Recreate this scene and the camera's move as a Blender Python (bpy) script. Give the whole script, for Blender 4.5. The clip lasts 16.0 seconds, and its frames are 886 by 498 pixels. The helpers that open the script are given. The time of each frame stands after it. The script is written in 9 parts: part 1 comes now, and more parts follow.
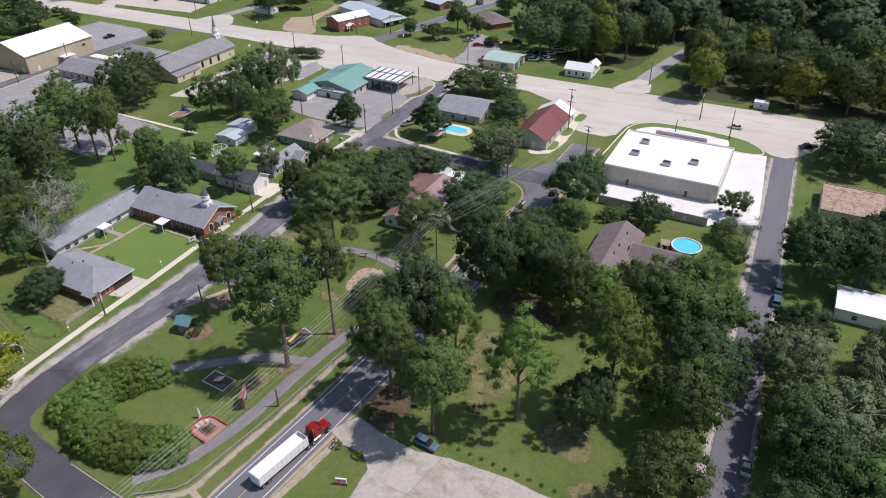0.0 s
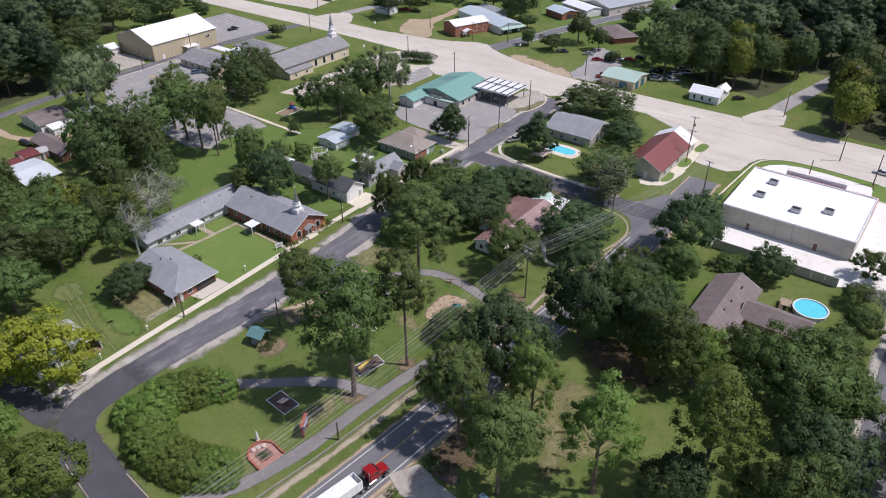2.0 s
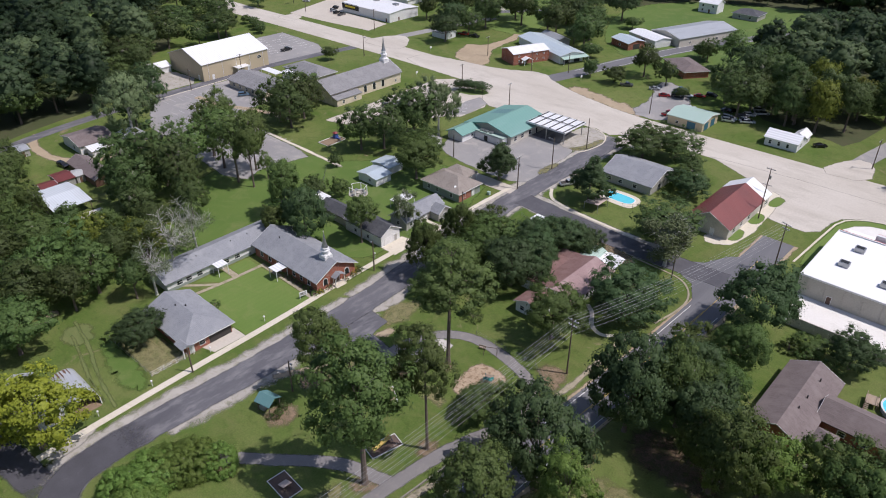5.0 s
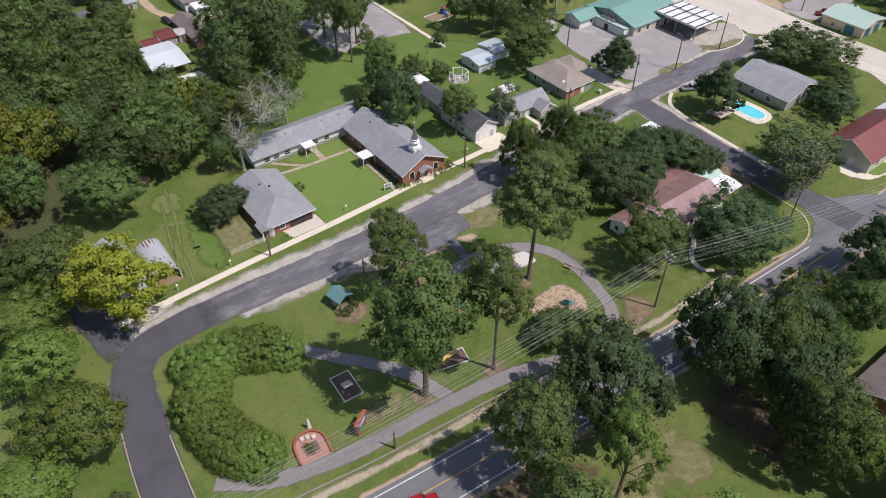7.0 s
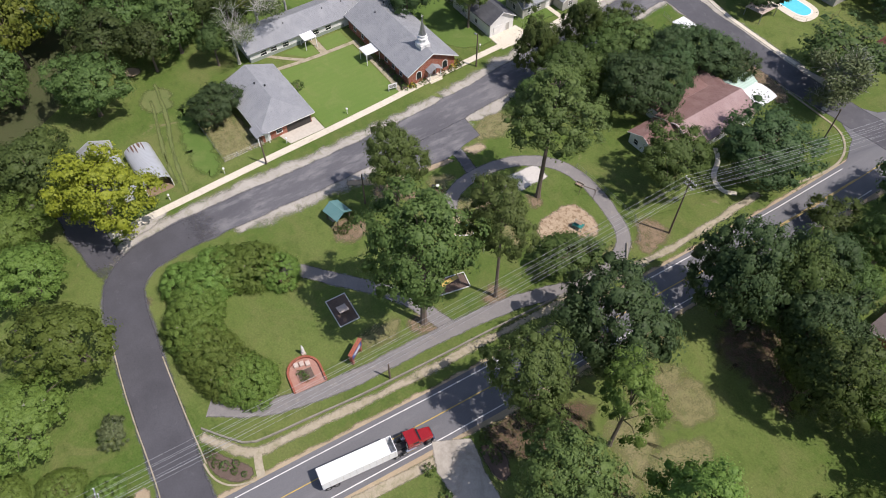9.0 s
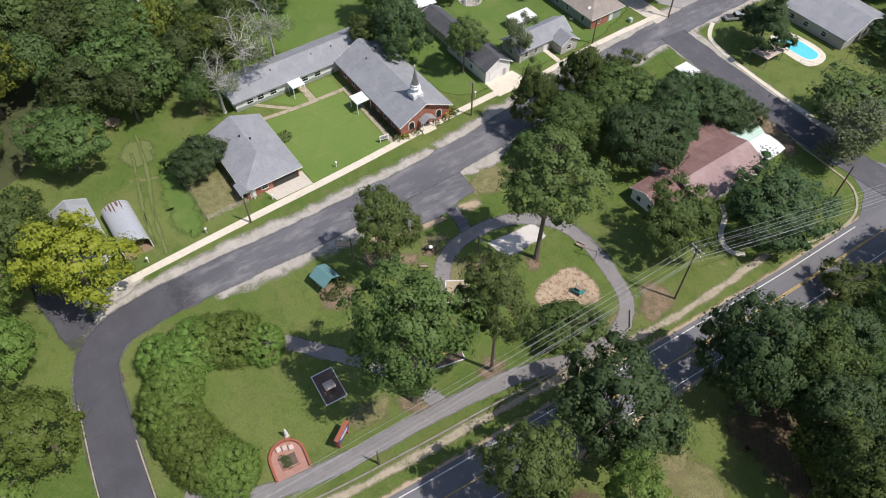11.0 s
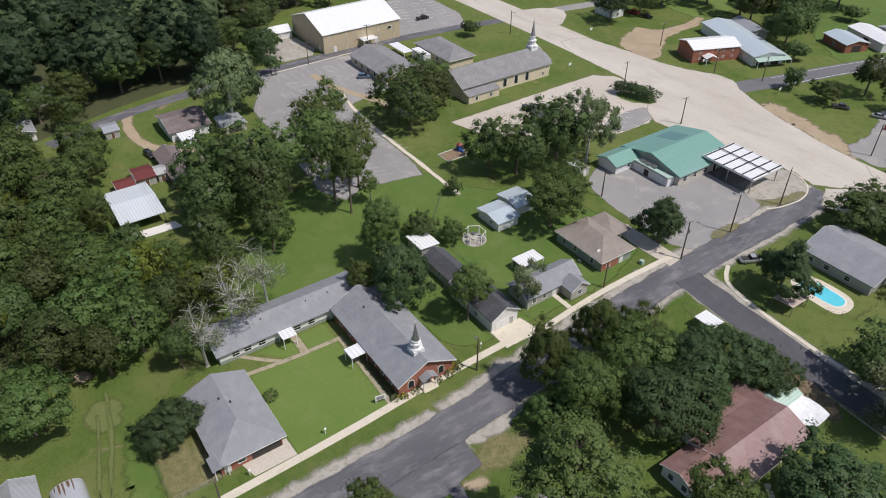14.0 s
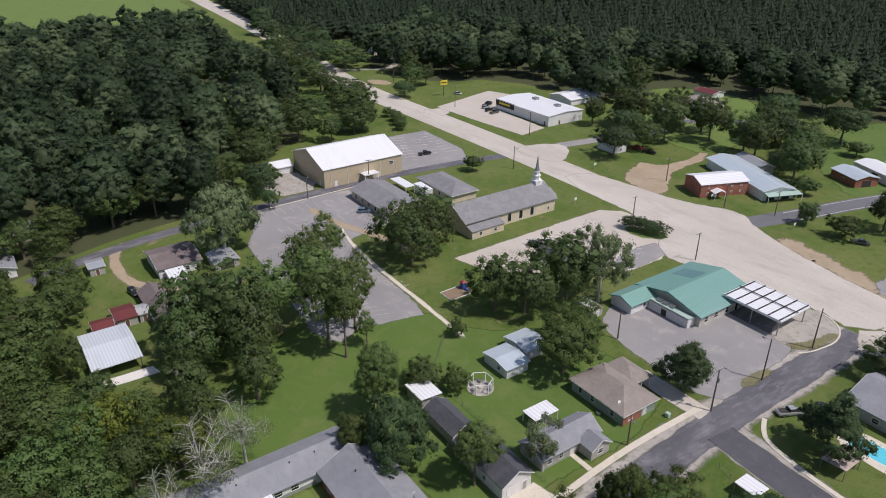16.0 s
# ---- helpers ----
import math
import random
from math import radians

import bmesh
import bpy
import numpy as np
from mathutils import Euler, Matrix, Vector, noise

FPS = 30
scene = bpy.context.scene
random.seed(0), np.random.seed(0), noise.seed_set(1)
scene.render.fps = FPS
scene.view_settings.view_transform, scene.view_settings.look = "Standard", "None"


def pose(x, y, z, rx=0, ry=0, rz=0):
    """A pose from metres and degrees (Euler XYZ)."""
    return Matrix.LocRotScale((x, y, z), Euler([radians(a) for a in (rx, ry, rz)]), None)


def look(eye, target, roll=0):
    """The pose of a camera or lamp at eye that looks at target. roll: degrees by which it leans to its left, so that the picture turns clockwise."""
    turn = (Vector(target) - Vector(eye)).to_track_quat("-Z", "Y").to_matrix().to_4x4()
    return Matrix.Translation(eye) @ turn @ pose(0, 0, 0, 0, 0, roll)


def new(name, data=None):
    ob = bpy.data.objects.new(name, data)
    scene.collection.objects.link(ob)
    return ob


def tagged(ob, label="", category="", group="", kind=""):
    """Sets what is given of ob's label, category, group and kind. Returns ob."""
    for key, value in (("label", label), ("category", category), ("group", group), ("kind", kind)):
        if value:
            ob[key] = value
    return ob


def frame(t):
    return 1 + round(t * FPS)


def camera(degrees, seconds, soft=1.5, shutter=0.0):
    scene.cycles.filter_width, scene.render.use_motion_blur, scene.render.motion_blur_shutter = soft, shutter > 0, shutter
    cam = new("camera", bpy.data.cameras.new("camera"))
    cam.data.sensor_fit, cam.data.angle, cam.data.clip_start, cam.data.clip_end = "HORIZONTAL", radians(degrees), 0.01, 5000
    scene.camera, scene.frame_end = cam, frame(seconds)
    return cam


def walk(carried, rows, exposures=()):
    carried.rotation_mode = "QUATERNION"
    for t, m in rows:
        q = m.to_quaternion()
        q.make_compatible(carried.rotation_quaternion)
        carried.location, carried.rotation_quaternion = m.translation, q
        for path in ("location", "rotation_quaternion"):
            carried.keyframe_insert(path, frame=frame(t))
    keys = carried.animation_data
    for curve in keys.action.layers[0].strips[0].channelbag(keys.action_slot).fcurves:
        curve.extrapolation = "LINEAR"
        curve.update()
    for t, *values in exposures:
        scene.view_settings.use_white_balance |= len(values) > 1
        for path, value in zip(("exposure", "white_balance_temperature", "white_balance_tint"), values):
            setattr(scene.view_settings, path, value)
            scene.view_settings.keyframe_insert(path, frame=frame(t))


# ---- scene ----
cam = camera(63.8, 16.0, 1.0)
METRES, EYE, TILT, LEAN, TURN = 103.23, 100.0, 0.0, 0.0, 27.6
ROWS = [
    (0.0, 0.0, 0.0, 0.0, -0.35, -32.93, 0.54),
    (0.5, 0.0071, 0.0316, -0.0004, 1.49, -32.9, 0.47),
    (1.0, 0.0141, 0.0631, -0.0003, 3.24, -32.88, 0.42),
    (1.5, 0.017, 0.0951, -0.0002, 5.5, -32.88, 0.31),
    (2.0, 0.022, 0.1279, -0.0008, 9.67, -32.86, 0.2),
    (2.5, 0.0274, 0.1607, -0.001, 12.78, -32.89, 0.12),
    (3.0, 0.0322, 0.1899, -0.0052, 13.3, -33.7, 0.11),
    (3.2, 0.0338, 0.2013, -0.0065, 13.37, -35.27, 0.21),
    (3.73, 0.0355, 0.2338, -0.0078, 13.4, -36.95, 0.32),
    (4.25, 0.0329, 0.2689, -0.0052, 13.52, -35.29, 0.23),
    (4.78, 0.0286, 0.3043, -0.0016, 14.5, -32.59, 0.07),
    (5.3, 0.0252, 0.338, 0.0001, 16.57, -31.16, -0.04),
    (5.5, 0.0242, 0.3504, -0.0003, 18.4, -31.14, -0.06),
    (6.0, 0.0224, 0.3809, -0.0001, 21.98, -31.15, -0.11),
    (6.5, 0.0222, 0.4074, -0.0033, 23.93, -35.15, -0.09),
    (7.0, 0.0178, 0.4359, -0.0009, 25.33, -41.93, -0.1),
    (7.5, 0.0132, 0.4647, 0.0015, 26.82, -48.78, -0.11),
    (8.0, 0.0043, 0.4972, 0.0081, 27.2, -52.59, -0.12),
    (8.5, -0.0035, 0.525, 0.0108, 27.19, -52.61, -0.12),
    (8.7, -0.0066, 0.5361, 0.0119, 27.31, -52.6, -0.15),
    (9.22, -0.0156, 0.5642, 0.0143, 27.46, -52.91, -0.16),
    (9.75, -0.0261, 0.5909, 0.0158, 27.36, -53.45, -0.12),
    (10.28, -0.038, 0.6176, 0.0169, 27.22, -53.53, -0.1),
    (10.8, -0.0511, 0.6454, 0.0177, 27.21, -52.49, -0.17),
    (11.0, -0.0563, 0.6565, 0.018, 27.26, -51.79, -0.23),
    (11.5, -0.0693, 0.6837, 0.0187, 27.31, -49.31, -0.24),
    (12.0, -0.0823, 0.7088, 0.0185, 27.35, -46.91, -0.27),
    (12.5, -0.0964, 0.7368, 0.0185, 27.41, -44.35, -0.27),
    (13.0, -0.1129, 0.7647, 0.0185, 27.43, -41.81, -0.31),
    (13.5, -0.1279, 0.7942, 0.0192, 27.53, -39.29, -0.3),
    (14.0, -0.143, 0.8235, 0.0185, 27.58, -36.72, -0.26),
    (14.5, -0.1591, 0.8525, 0.0148, 27.59, -34.08, -0.27),
    (15.0, -0.174, 0.8796, 0.0048, 27.61, -31.46, -0.27),
    (15.5, -0.1899, 0.9079, -0.0104, 27.66, -28.88, -0.26),
    (16.0, -0.2048, 0.936, -0.0256, 27.72, -26.38, -0.25),
]
walk(cam, [(t, pose(0, 0, EYE, TILT, LEAN, TURN) @ pose(METRES * x, METRES * y, METRES * z, 90 + pitch, roll, yaw)) for t, x, y, z, yaw, pitch, roll in ROWS],
     [(0.0, -0.12, 6150, 20), (3.0, -0.14, 6150, 20), (6.0, -0.22, 6250, 19), (8.0, 0.11, 6500, 18), (12.5, 0.02, 6400, 14), (14.5, -0.33, 6400, 15), (16.0, -0.36, 6300, 19)])

# ---- world, sun, exposure ----
SUN_TO = Vector((0.45, 0.26, 0.855)).normalized()
world = bpy.data.worlds.new("sky")
scene.world = world
world.use_nodes = True
wn = world.node_tree.nodes
sky = wn.new("ShaderNodeTexSky")
sky.sky_type = "NISHITA"
sky.sun_disc = False
sky.sun_elevation = math.asin(SUN_TO.z)
sky.sun_rotation = math.atan2(SUN_TO.x, SUN_TO.y)
sky.air_density = 1.2
sky.dust_density = 1.5
wn["Background"].inputs["Strength"].default_value = 0.105
world.node_tree.links.new(sky.outputs[0], wn["Background"].inputs["Color"])
sun_data = bpy.data.lights.new("sun", "SUN")
sun_data.energy = 4.4
sun_data.angle = radians(0.6)
sun_data.color = (1.0, 0.95, 0.87)
sun = new("sun", sun_data)
sun.matrix_world = look(SUN_TO * 300, (0, 0, 0))

# ---- materials ----
MATS = {}


def node_mat(name):
    m = bpy.data.materials.new(name)
    m.use_nodes = True
    MATS[name] = m
    nt = m.node_tree
    return m, nt, nt.nodes["Principled BSDF"]


def put(nt, sock, value):
    """Links a socket, or sets a value."""
    if hasattr(value, "is_output"):
        nt.links.new(value, sock)
    else:
        sock.default_value = value


def rgb(c):
    return (c[0], c[1], c[2], 1.0)


def coords(nt):
    return nt.nodes.new("ShaderNodeTexCoord").outputs["Object"]


def noise_at(nt, vec, scale, detail=4.0, rough=0.6, distort=0.0):
    n = nt.nodes.new("ShaderNodeTexNoise")
    n.inputs["Scale"].default_value = scale
    n.inputs["Detail"].default_value = detail
    n.inputs["Roughness"].default_value = rough
    n.inputs["Distortion"].default_value = distort
    nt.links.new(vec, n.inputs["Vector"])
    return n.outputs["Fac"]


def spread(nt, fac, lo, hi):
    r = nt.nodes.new("ShaderNodeMapRange")
    r.inputs["From Min"].default_value = lo
    r.inputs["From Max"].default_value = hi
    nt.links.new(fac, r.inputs["Value"])
    return r.outputs["Result"]


def mix(nt, fac, a, b, mode="MIX"):
    n = nt.nodes.new("ShaderNodeMix")
    n.data_type = "RGBA"
    n.blend_type = mode
    put(nt, n.inputs["Factor"], fac)
    for k, v in ((6, a), (7, b)):
        put(nt, n.inputs[k], v if hasattr(v, "is_output") else rgb(v))
    return n.outputs[2]


def bump(nt, bsdf, fac, strength, dist):
    b = nt.nodes.new("ShaderNodeBump")
    b.inputs["Strength"].default_value = strength
    b.inputs["Distance"].default_value = dist
    nt.links.new(fac, b.inputs["Height"])
    nt.links.new(b.outputs[0], bsdf.inputs["Normal"])


SURFACES = {}


def surface(name, base, other, worn, large=0.15, fine=3.0, rough=0.85, metal=0.0, relief=0.02, wear=(0.55, 0.75), run=1.0, soft=False):
    """A plain surface: base and other mixed at a large scale, worn in patches, with fine grain; a soft one thins out at its edge."""
    SURFACES[name] = (base, other, worn, large, fine, rough, metal, relief, wear, run)
    m, nt, b = node_mat(name)
    flat = coords(nt)
    v = flat
    if run != 1.0:
        st = nt.nodes.new("ShaderNodeMapping")
        st.inputs["Scale"].default_value = (1.0, run, 1.0) if run > 0 else (-run, 1.0, 1.0)
        nt.links.new(v, st.inputs["Vector"])
        v = st.outputs[0]
    c = mix(nt, spread(nt, noise_at(nt, v, large), 0.3, 0.7), base, other)
    c = mix(nt, spread(nt, noise_at(nt, v, large * 3.1, 6.0, 0.7, 0.6 if run == 1.0 else 0.1), *wear), c, worn)
    g = noise_at(nt, flat, fine, 5.0, 0.7)
    c = mix(nt, 0.5, c, mix(nt, spread(nt, g, 0.25, 0.75), (0.35, 0.35, 0.35), (0.65, 0.65, 0.65)), "OVERLAY")
    put(nt, b.inputs["Base Color"], c)
    b.inputs["Roughness"].default_value = rough
    b.inputs["Metallic"].default_value = metal
    bump(nt, b, g, 0.6, relief)
    if soft:
        edge = nt.nodes.new("ShaderNodeAttribute")
        edge.attribute_name = "edge"
        k = add_up(nt, edge.outputs["Fac"], noise_at(nt, flat, 0.7, 5.0, 0.65), noise_at(nt, flat, 4.0, 3.0, 0.7))
        clear = nt.nodes.new("ShaderNodeBsdfTransparent")
        mx = nt.nodes.new("ShaderNodeMixShader")
        nt.links.new(spread(nt, k, 1.08, 1.80), mx.inputs[0])
        nt.links.new(clear.outputs[0], mx.inputs[1])
        nt.links.new(b.outputs[0], mx.inputs[2])
        nt.links.new(mx.outputs[0], nt.nodes["Material Output"].inputs["Surface"])
    return m


def add_up(nt, *socks):
    out = socks[0]
    for s in socks[1:]:
        n = nt.nodes.new("ShaderNodeMath")
        nt.links.new(out, n.inputs[0])
        nt.links.new(s, n.inputs[1])
        out = n.outputs[0]
    return out


def softened(name):
    """The same surface, thinning out along its edge."""
    if name not in SURFACES:
        return name
    if name + "_soft" not in MATS:
        surface(name + "_soft", *SURFACES[name], soft=True)
    return name + "_soft"


def ribbed(name, base, worn, pitch, axis=0, rough=0.5, metal=0.2, depth=0.03, streak=0.3, amount=1.0):
    """Sheet metal or boards: ridges at a pitch along one axis of the object, with rust or dirt running across."""
    m, nt, b = node_mat(name)
    v = coords(nt)
    w = nt.nodes.new("ShaderNodeTexWave")
    w.wave_type, w.bands_direction = "BANDS", ("X", "Y", "Z")[axis]
    w.inputs["Scale"].default_value = 0.314 / pitch
    nt.links.new(v, w.inputs["Vector"])
    st = nt.nodes.new("ShaderNodeMapping")
    st.inputs["Scale"].default_value = (1.0, 0.15, 0.6) if axis == 0 else (0.15, 1.0, 0.6)
    nt.links.new(v, st.inputs["Vector"])
    d = noise_at(nt, st.outputs[0], streak, 6.0, 0.7)
    c = mix(nt, spread(nt, d, 0.5, 0.5 + 0.3 / amount), base, worn)
    # the ridge wave also paints a little shade into the grooves
    c = mix(nt, 0.15, c, w.outputs["Color"], "MULTIPLY")
    put(nt, b.inputs["Base Color"], c)
    b.inputs["Roughness"].default_value = rough
    b.inputs["Metallic"].default_value = metal
    bump(nt, b, w.outputs["Fac"], 0.8, depth)
    return m


def shingle(name, base, other, worn):
    m, nt, b = node_mat(name)
    v = coords(nt)
    br = nt.nodes.new("ShaderNodeTexBrick")
    br.inputs["Scale"].default_value = 1.0
    br.inputs["Brick Width"].default_value = 0.9
    br.inputs["Row Height"].default_value = 0.3
    br.inputs["Mortar Size"].default_value = 0.012
    br.inputs["Color1"].default_value = rgb(base)
    br.inputs["Color2"].default_value = rgb(other)
    br.inputs["Mortar"].default_value = rgb([k * 0.6 for k in base])
    nt.links.new(v, br.inputs["Vector"])
    c = mix(nt, spread(nt, noise_at(nt, v, 0.35, 5.0, 0.65), 0.45, 0.75), br.outputs["Color"], worn)
    g = noise_at(nt, v, 6.0, 3.0)
    c = mix(nt, 0.35, c, mix(nt, g, (0.3, 0.3, 0.3), (0.7, 0.7, 0.7)), "OVERLAY")
    put(nt, b.inputs["Base Color"], c)
    b.inputs["Roughness"].default_value = 0.9
    bump(nt, b, br.outputs["Fac"], -0.5, 0.02)
    return m


def brickwork(name, base, other, mortar, width=0.22, row=0.075):
    m, nt, b = node_mat(name)
    v = coords(nt)
    sep = nt.nodes.new("ShaderNodeSeparateXYZ")
    nt.links.new(v, sep.inputs[0])
    add = nt.nodes.new("ShaderNodeMath")
    nt.links.new(sep.outputs["X"], add.inputs[0])
    nt.links.new(sep.outputs["Y"], add.inputs[1])
    com = nt.nodes.new("ShaderNodeCombineXYZ")
    nt.links.new(add.outputs[0], com.inputs["X"])
    nt.links.new(sep.outputs["Z"], com.inputs["Y"])
    br = nt.nodes.new("ShaderNodeTexBrick")
    br.inputs["Scale"].default_value = 1.0
    br.inputs["Brick Width"].default_value = width
    br.inputs["Row Height"].default_value = row
    br.inputs["Mortar Size"].default_value = 0.008
    br.inputs["Color1"].default_value = rgb(base)
    br.inputs["Color2"].default_value = rgb(other)
    br.inputs["Mortar"].default_value = rgb(mortar)
    nt.links.new(com.outputs[0], br.inputs["Vector"])
    c = mix(nt, spread(nt, noise_at(nt, v, 0.6, 5.0), 0.4, 0.8), br.outputs["Color"], [k * 0.75 for k in base])
    put(nt, b.inputs["Base Color"], c)
    b.inputs["Roughness"].default_value = 0.9
    return m


def plain(name, c, rough=0.5, metal=0.0, coat=0.0):
    m, nt, b = node_mat(name)
    v = coords(nt)
    put(nt, b.inputs["Base Color"], mix(nt, spread(nt, noise_at(nt, v, 1.3, 5.0), 0.35, 0.75), c, [k * 0.8 for k in c]))
    b.inputs["Roughness"].default_value = rough
    b.inputs["Metallic"].default_value = metal
    b.inputs["Coat Weight"].default_value = coat
    return m


def leaf_mat(name, dark, mid, light, through_light=0.3, stands=False):
    """Foliage: leaves vary one by one, in tufts and from tree to tree."""
    m, nt, b = node_mat(name)
    geo = nt.nodes.new("ShaderNodeNewGeometry")
    info = nt.nodes.new("ShaderNodeObjectInfo")
    v = coords(nt)
    ramp = nt.nodes.new("ShaderNodeValToRGB")
    ramp.color_ramp.elements[0].color = rgb(dark)
    ramp.color_ramp.elements[1].color = rgb(light)
    e = ramp.color_ramp.elements.new(0.5)
    e.color = rgb(mid)
    fine = noise_at(nt, v, 4.0 if not stands else 0.55, 3.0, 0.7)
    half = nt.nodes.new("ShaderNodeMath")
    half.operation = "MULTIPLY_ADD"
    half.inputs[1].default_value = 0.34 if not stands else 0.2
    nt.links.new(geo.outputs["Random Per Island"], half.inputs[0])
    half_noise = spread(nt, fine, 0.3, 0.7)
    scale = nt.nodes.new("ShaderNodeMath")
    scale.operation = "MULTIPLY"
    scale.inputs[1].default_value = 0.62 if not stands else 0.5
    nt.links.new(half_noise, scale.inputs[0])
    nt.links.new(scale.outputs[0], half.inputs[2])
    nt.links.new(half.outputs[0], ramp.inputs[0])
    hsv = nt.nodes.new("ShaderNodeHueSaturation")
    if stands:
        tone = nt.nodes.new("ShaderNodeAttribute")
        tone.attribute_name = "tone"
        vary = tone.outputs["Fac"]
    else:
        vary = info.outputs["Random"]
    for sock, lo, hi in (("Hue", 0.516, 0.476), ("Value", 0.62, 1.75)) if stands else (("Hue", 0.482, 0.516), ("Value", 0.78, 1.3)):
        r = nt.nodes.new("ShaderNodeMapRange")
        r.inputs["To Min"].default_value, r.inputs["To Max"].default_value = lo, hi
        nt.links.new(vary, r.inputs["Value"])
        nt.links.new(r.outputs[0], hsv.inputs[sock])
    c = mix(nt, spread(nt, noise_at(nt, v, 0.45, 3.0), 0.5, 1.1), ramp.outputs[0], mid)
    if not stands:
        c = mix(nt, spread(nt, geo.outputs["Random Per Island"], 0.997, 0.999), c, (0.24, 0.24, 0.18))
    nt.links.new(c, hsv.inputs["Color"])
    put(nt, b.inputs["Base Color"], hsv.outputs[0])
    b.inputs["Roughness"].default_value = 0.5
    b.inputs["Specular IOR Level"].default_value = 0.18
    bump(nt, b, fine, 0.5 if not stands else 0.3, 0.10)
    t = nt.nodes.new("ShaderNodeBsdfTranslucent")
    nt.links.new(hsv.outputs[0], t.inputs["Color"])
    mx = nt.nodes.new("ShaderNodeMixShader")
    mx.inputs[0].default_value = through_light
    nt.links.new(b.outputs[0], mx.inputs[1])
    nt.links.new(t.outputs[0], mx.inputs[2])
    nt.links.new(mx.outputs[0], nt.nodes["Material Output"].inputs["Surface"])
    return m


def grass_mat():
    m, nt, b = node_mat("grass")
    v = coords(nt)
    c = mix(nt, spread(nt, noise_at(nt, v, 0.03, 5.0, 0.62, 0.5), 0.36, 0.62), (0.077, 0.130, 0.025), (0.141, 0.176, 0.051))
    c = mix(nt, spread(nt, noise_at(nt, v, 0.12, 6.0, 0.7, 0.9), 0.48, 0.72), c, (0.151, 0.164, 0.058))
    c = mix(nt, spread(nt, noise_at(nt, v, 0.35, 6.0, 0.75, 0.4), 0.50, 0.78), c, (0.062, 0.101, 0.021))
    c = mix(nt, spread(nt, noise_at(nt, v, 1.1, 5.0, 0.7), 0.52, 0.8), c, (0.145, 0.163, 0.053))
    bare = spread(nt, noise_at(nt, v, 0.06, 8.0, 0.68, 1.5), 0.64, 0.72)
    c = mix(nt, bare, c, (0.24, 0.195, 0.12))
    g = noise_at(nt, v, 3.0, 8.0, 0.8)
    c = mix(nt, 0.8, c, mix(nt, spread(nt, g, 0.25, 0.75), (0.25, 0.25, 0.25), (0.75, 0.75, 0.75)), "OVERLAY")
    put(nt, b.inputs["Base Color"], c)
    b.inputs["Roughness"].default_value = 0.95
    b.inputs["Specular IOR Level"].default_value = 0.15
    bump(nt, b, g, 1.0, 0.15)


grass_mat()
surface("lawn", (0.108, 0.178, 0.032), (0.132, 0.196, 0.042), (0.165, 0.205, 0.058), 0.08, 5.0, 0.95, 0, 0.05, (0.5, 0.8))


def mow(name, pitch):
    """Lighter and darker mowing stripes over a lawn."""
    m = MATS[name]
    nt = m.node_tree
    b = nt.nodes["Principled BSDF"]
    old = b.inputs["Base Color"].links[0].from_socket
    w = nt.nodes.new("ShaderNodeTexWave")
    w.wave_type, w.bands_direction = "BANDS", "X"
    w.inputs["Scale"].default_value = 0.314 / pitch
    w.inputs["Distortion"].default_value = 1.2
    w.inputs["Detail"].default_value = 2.0
    w.inputs["Detail Scale"].default_value = 0.6
    nt.links.new(coords(nt), w.inputs["Vector"])
    put(nt, b.inputs["Base Color"], mix(nt, 0.07, old, mix(nt, w.outputs["Fac"], (0.40, 0.40, 0.40), (0.62, 0.62, 0.60)), "OVERLAY"))


mow("lawn", 1.5)
surface("garden_green", (0.074, 0.136, 0.021), (0.100, 0.158, 0.029), (0.145, 0.180, 0.052), 0.05, 3.0, 0.95, 0, 0.06, (0.5, 0.78))
surface("forest_floor", (0.05, 0.065, 0.02), (0.065, 0.07, 0.028), (0.075, 0.06, 0.032), 0.1, 2.0, 0.95, 0, 0.1)
surface("asphalt_dark", (0.082, 0.081, 0.092), (0.140, 0.138, 0.150), (0.235, 0.23, 0.235), 0.13, 4.0, 0.85, 0, 0.01, (0.48, 0.74), 0.3)
surface("asphalt_road", (0.125, 0.125, 0.135), (0.155, 0.155, 0.165), (0.20, 0.20, 0.21), 0.25, 5.0, 0.85, 0, 0.01, (0.55, 0.9), 0.15)
surface("asphalt_old", (0.25, 0.244, 0.24), (0.305, 0.295, 0.287), (0.39, 0.365, 0.335), 0.06, 3.0, 0.9, 0, 0.01, (0.52, 0.75))
surface("path_asphalt", (0.185, 0.175, 0.172), (0.225, 0.212, 0.205), (0.30, 0.275, 0.245), 0.2, 4.0, 0.9, 0, 0.01)
surface("concrete", (0.47, 0.425, 0.36), (0.53, 0.485, 0.42), (0.38, 0.34, 0.28), 0.05, 2.0, 0.85, 0, 0.01, (0.55, 0.8))
surface("concrete_road", (0.46, 0.42, 0.36), (0.56, 0.52, 0.46), (0.38, 0.345, 0.29), 0.06, 2.0, 0.85, 0, 0.01, (0.5, 0.8), -0.35)
surface("asphalt_new", (0.058, 0.057, 0.066), (0.082, 0.081, 0.092), (0.14, 0.138, 0.148), 0.2, 4.0, 0.85, 0, 0.01, (0.6, 0.9))
surface("asphalt_lane", (0.072, 0.071, 0.082), (0.10, 0.099, 0.11), (0.16, 0.158, 0.168), 0.2, 4.0, 0.85, 0, 0.01, (0.55, 0.9))
surface("slab_worn", (0.37, 0.34, 0.295), (0.45, 0.415, 0.365), (0.26, 0.235, 0.195), 0.07, 1.2, 0.88, 0, 0.01, (0.46, 0.68))
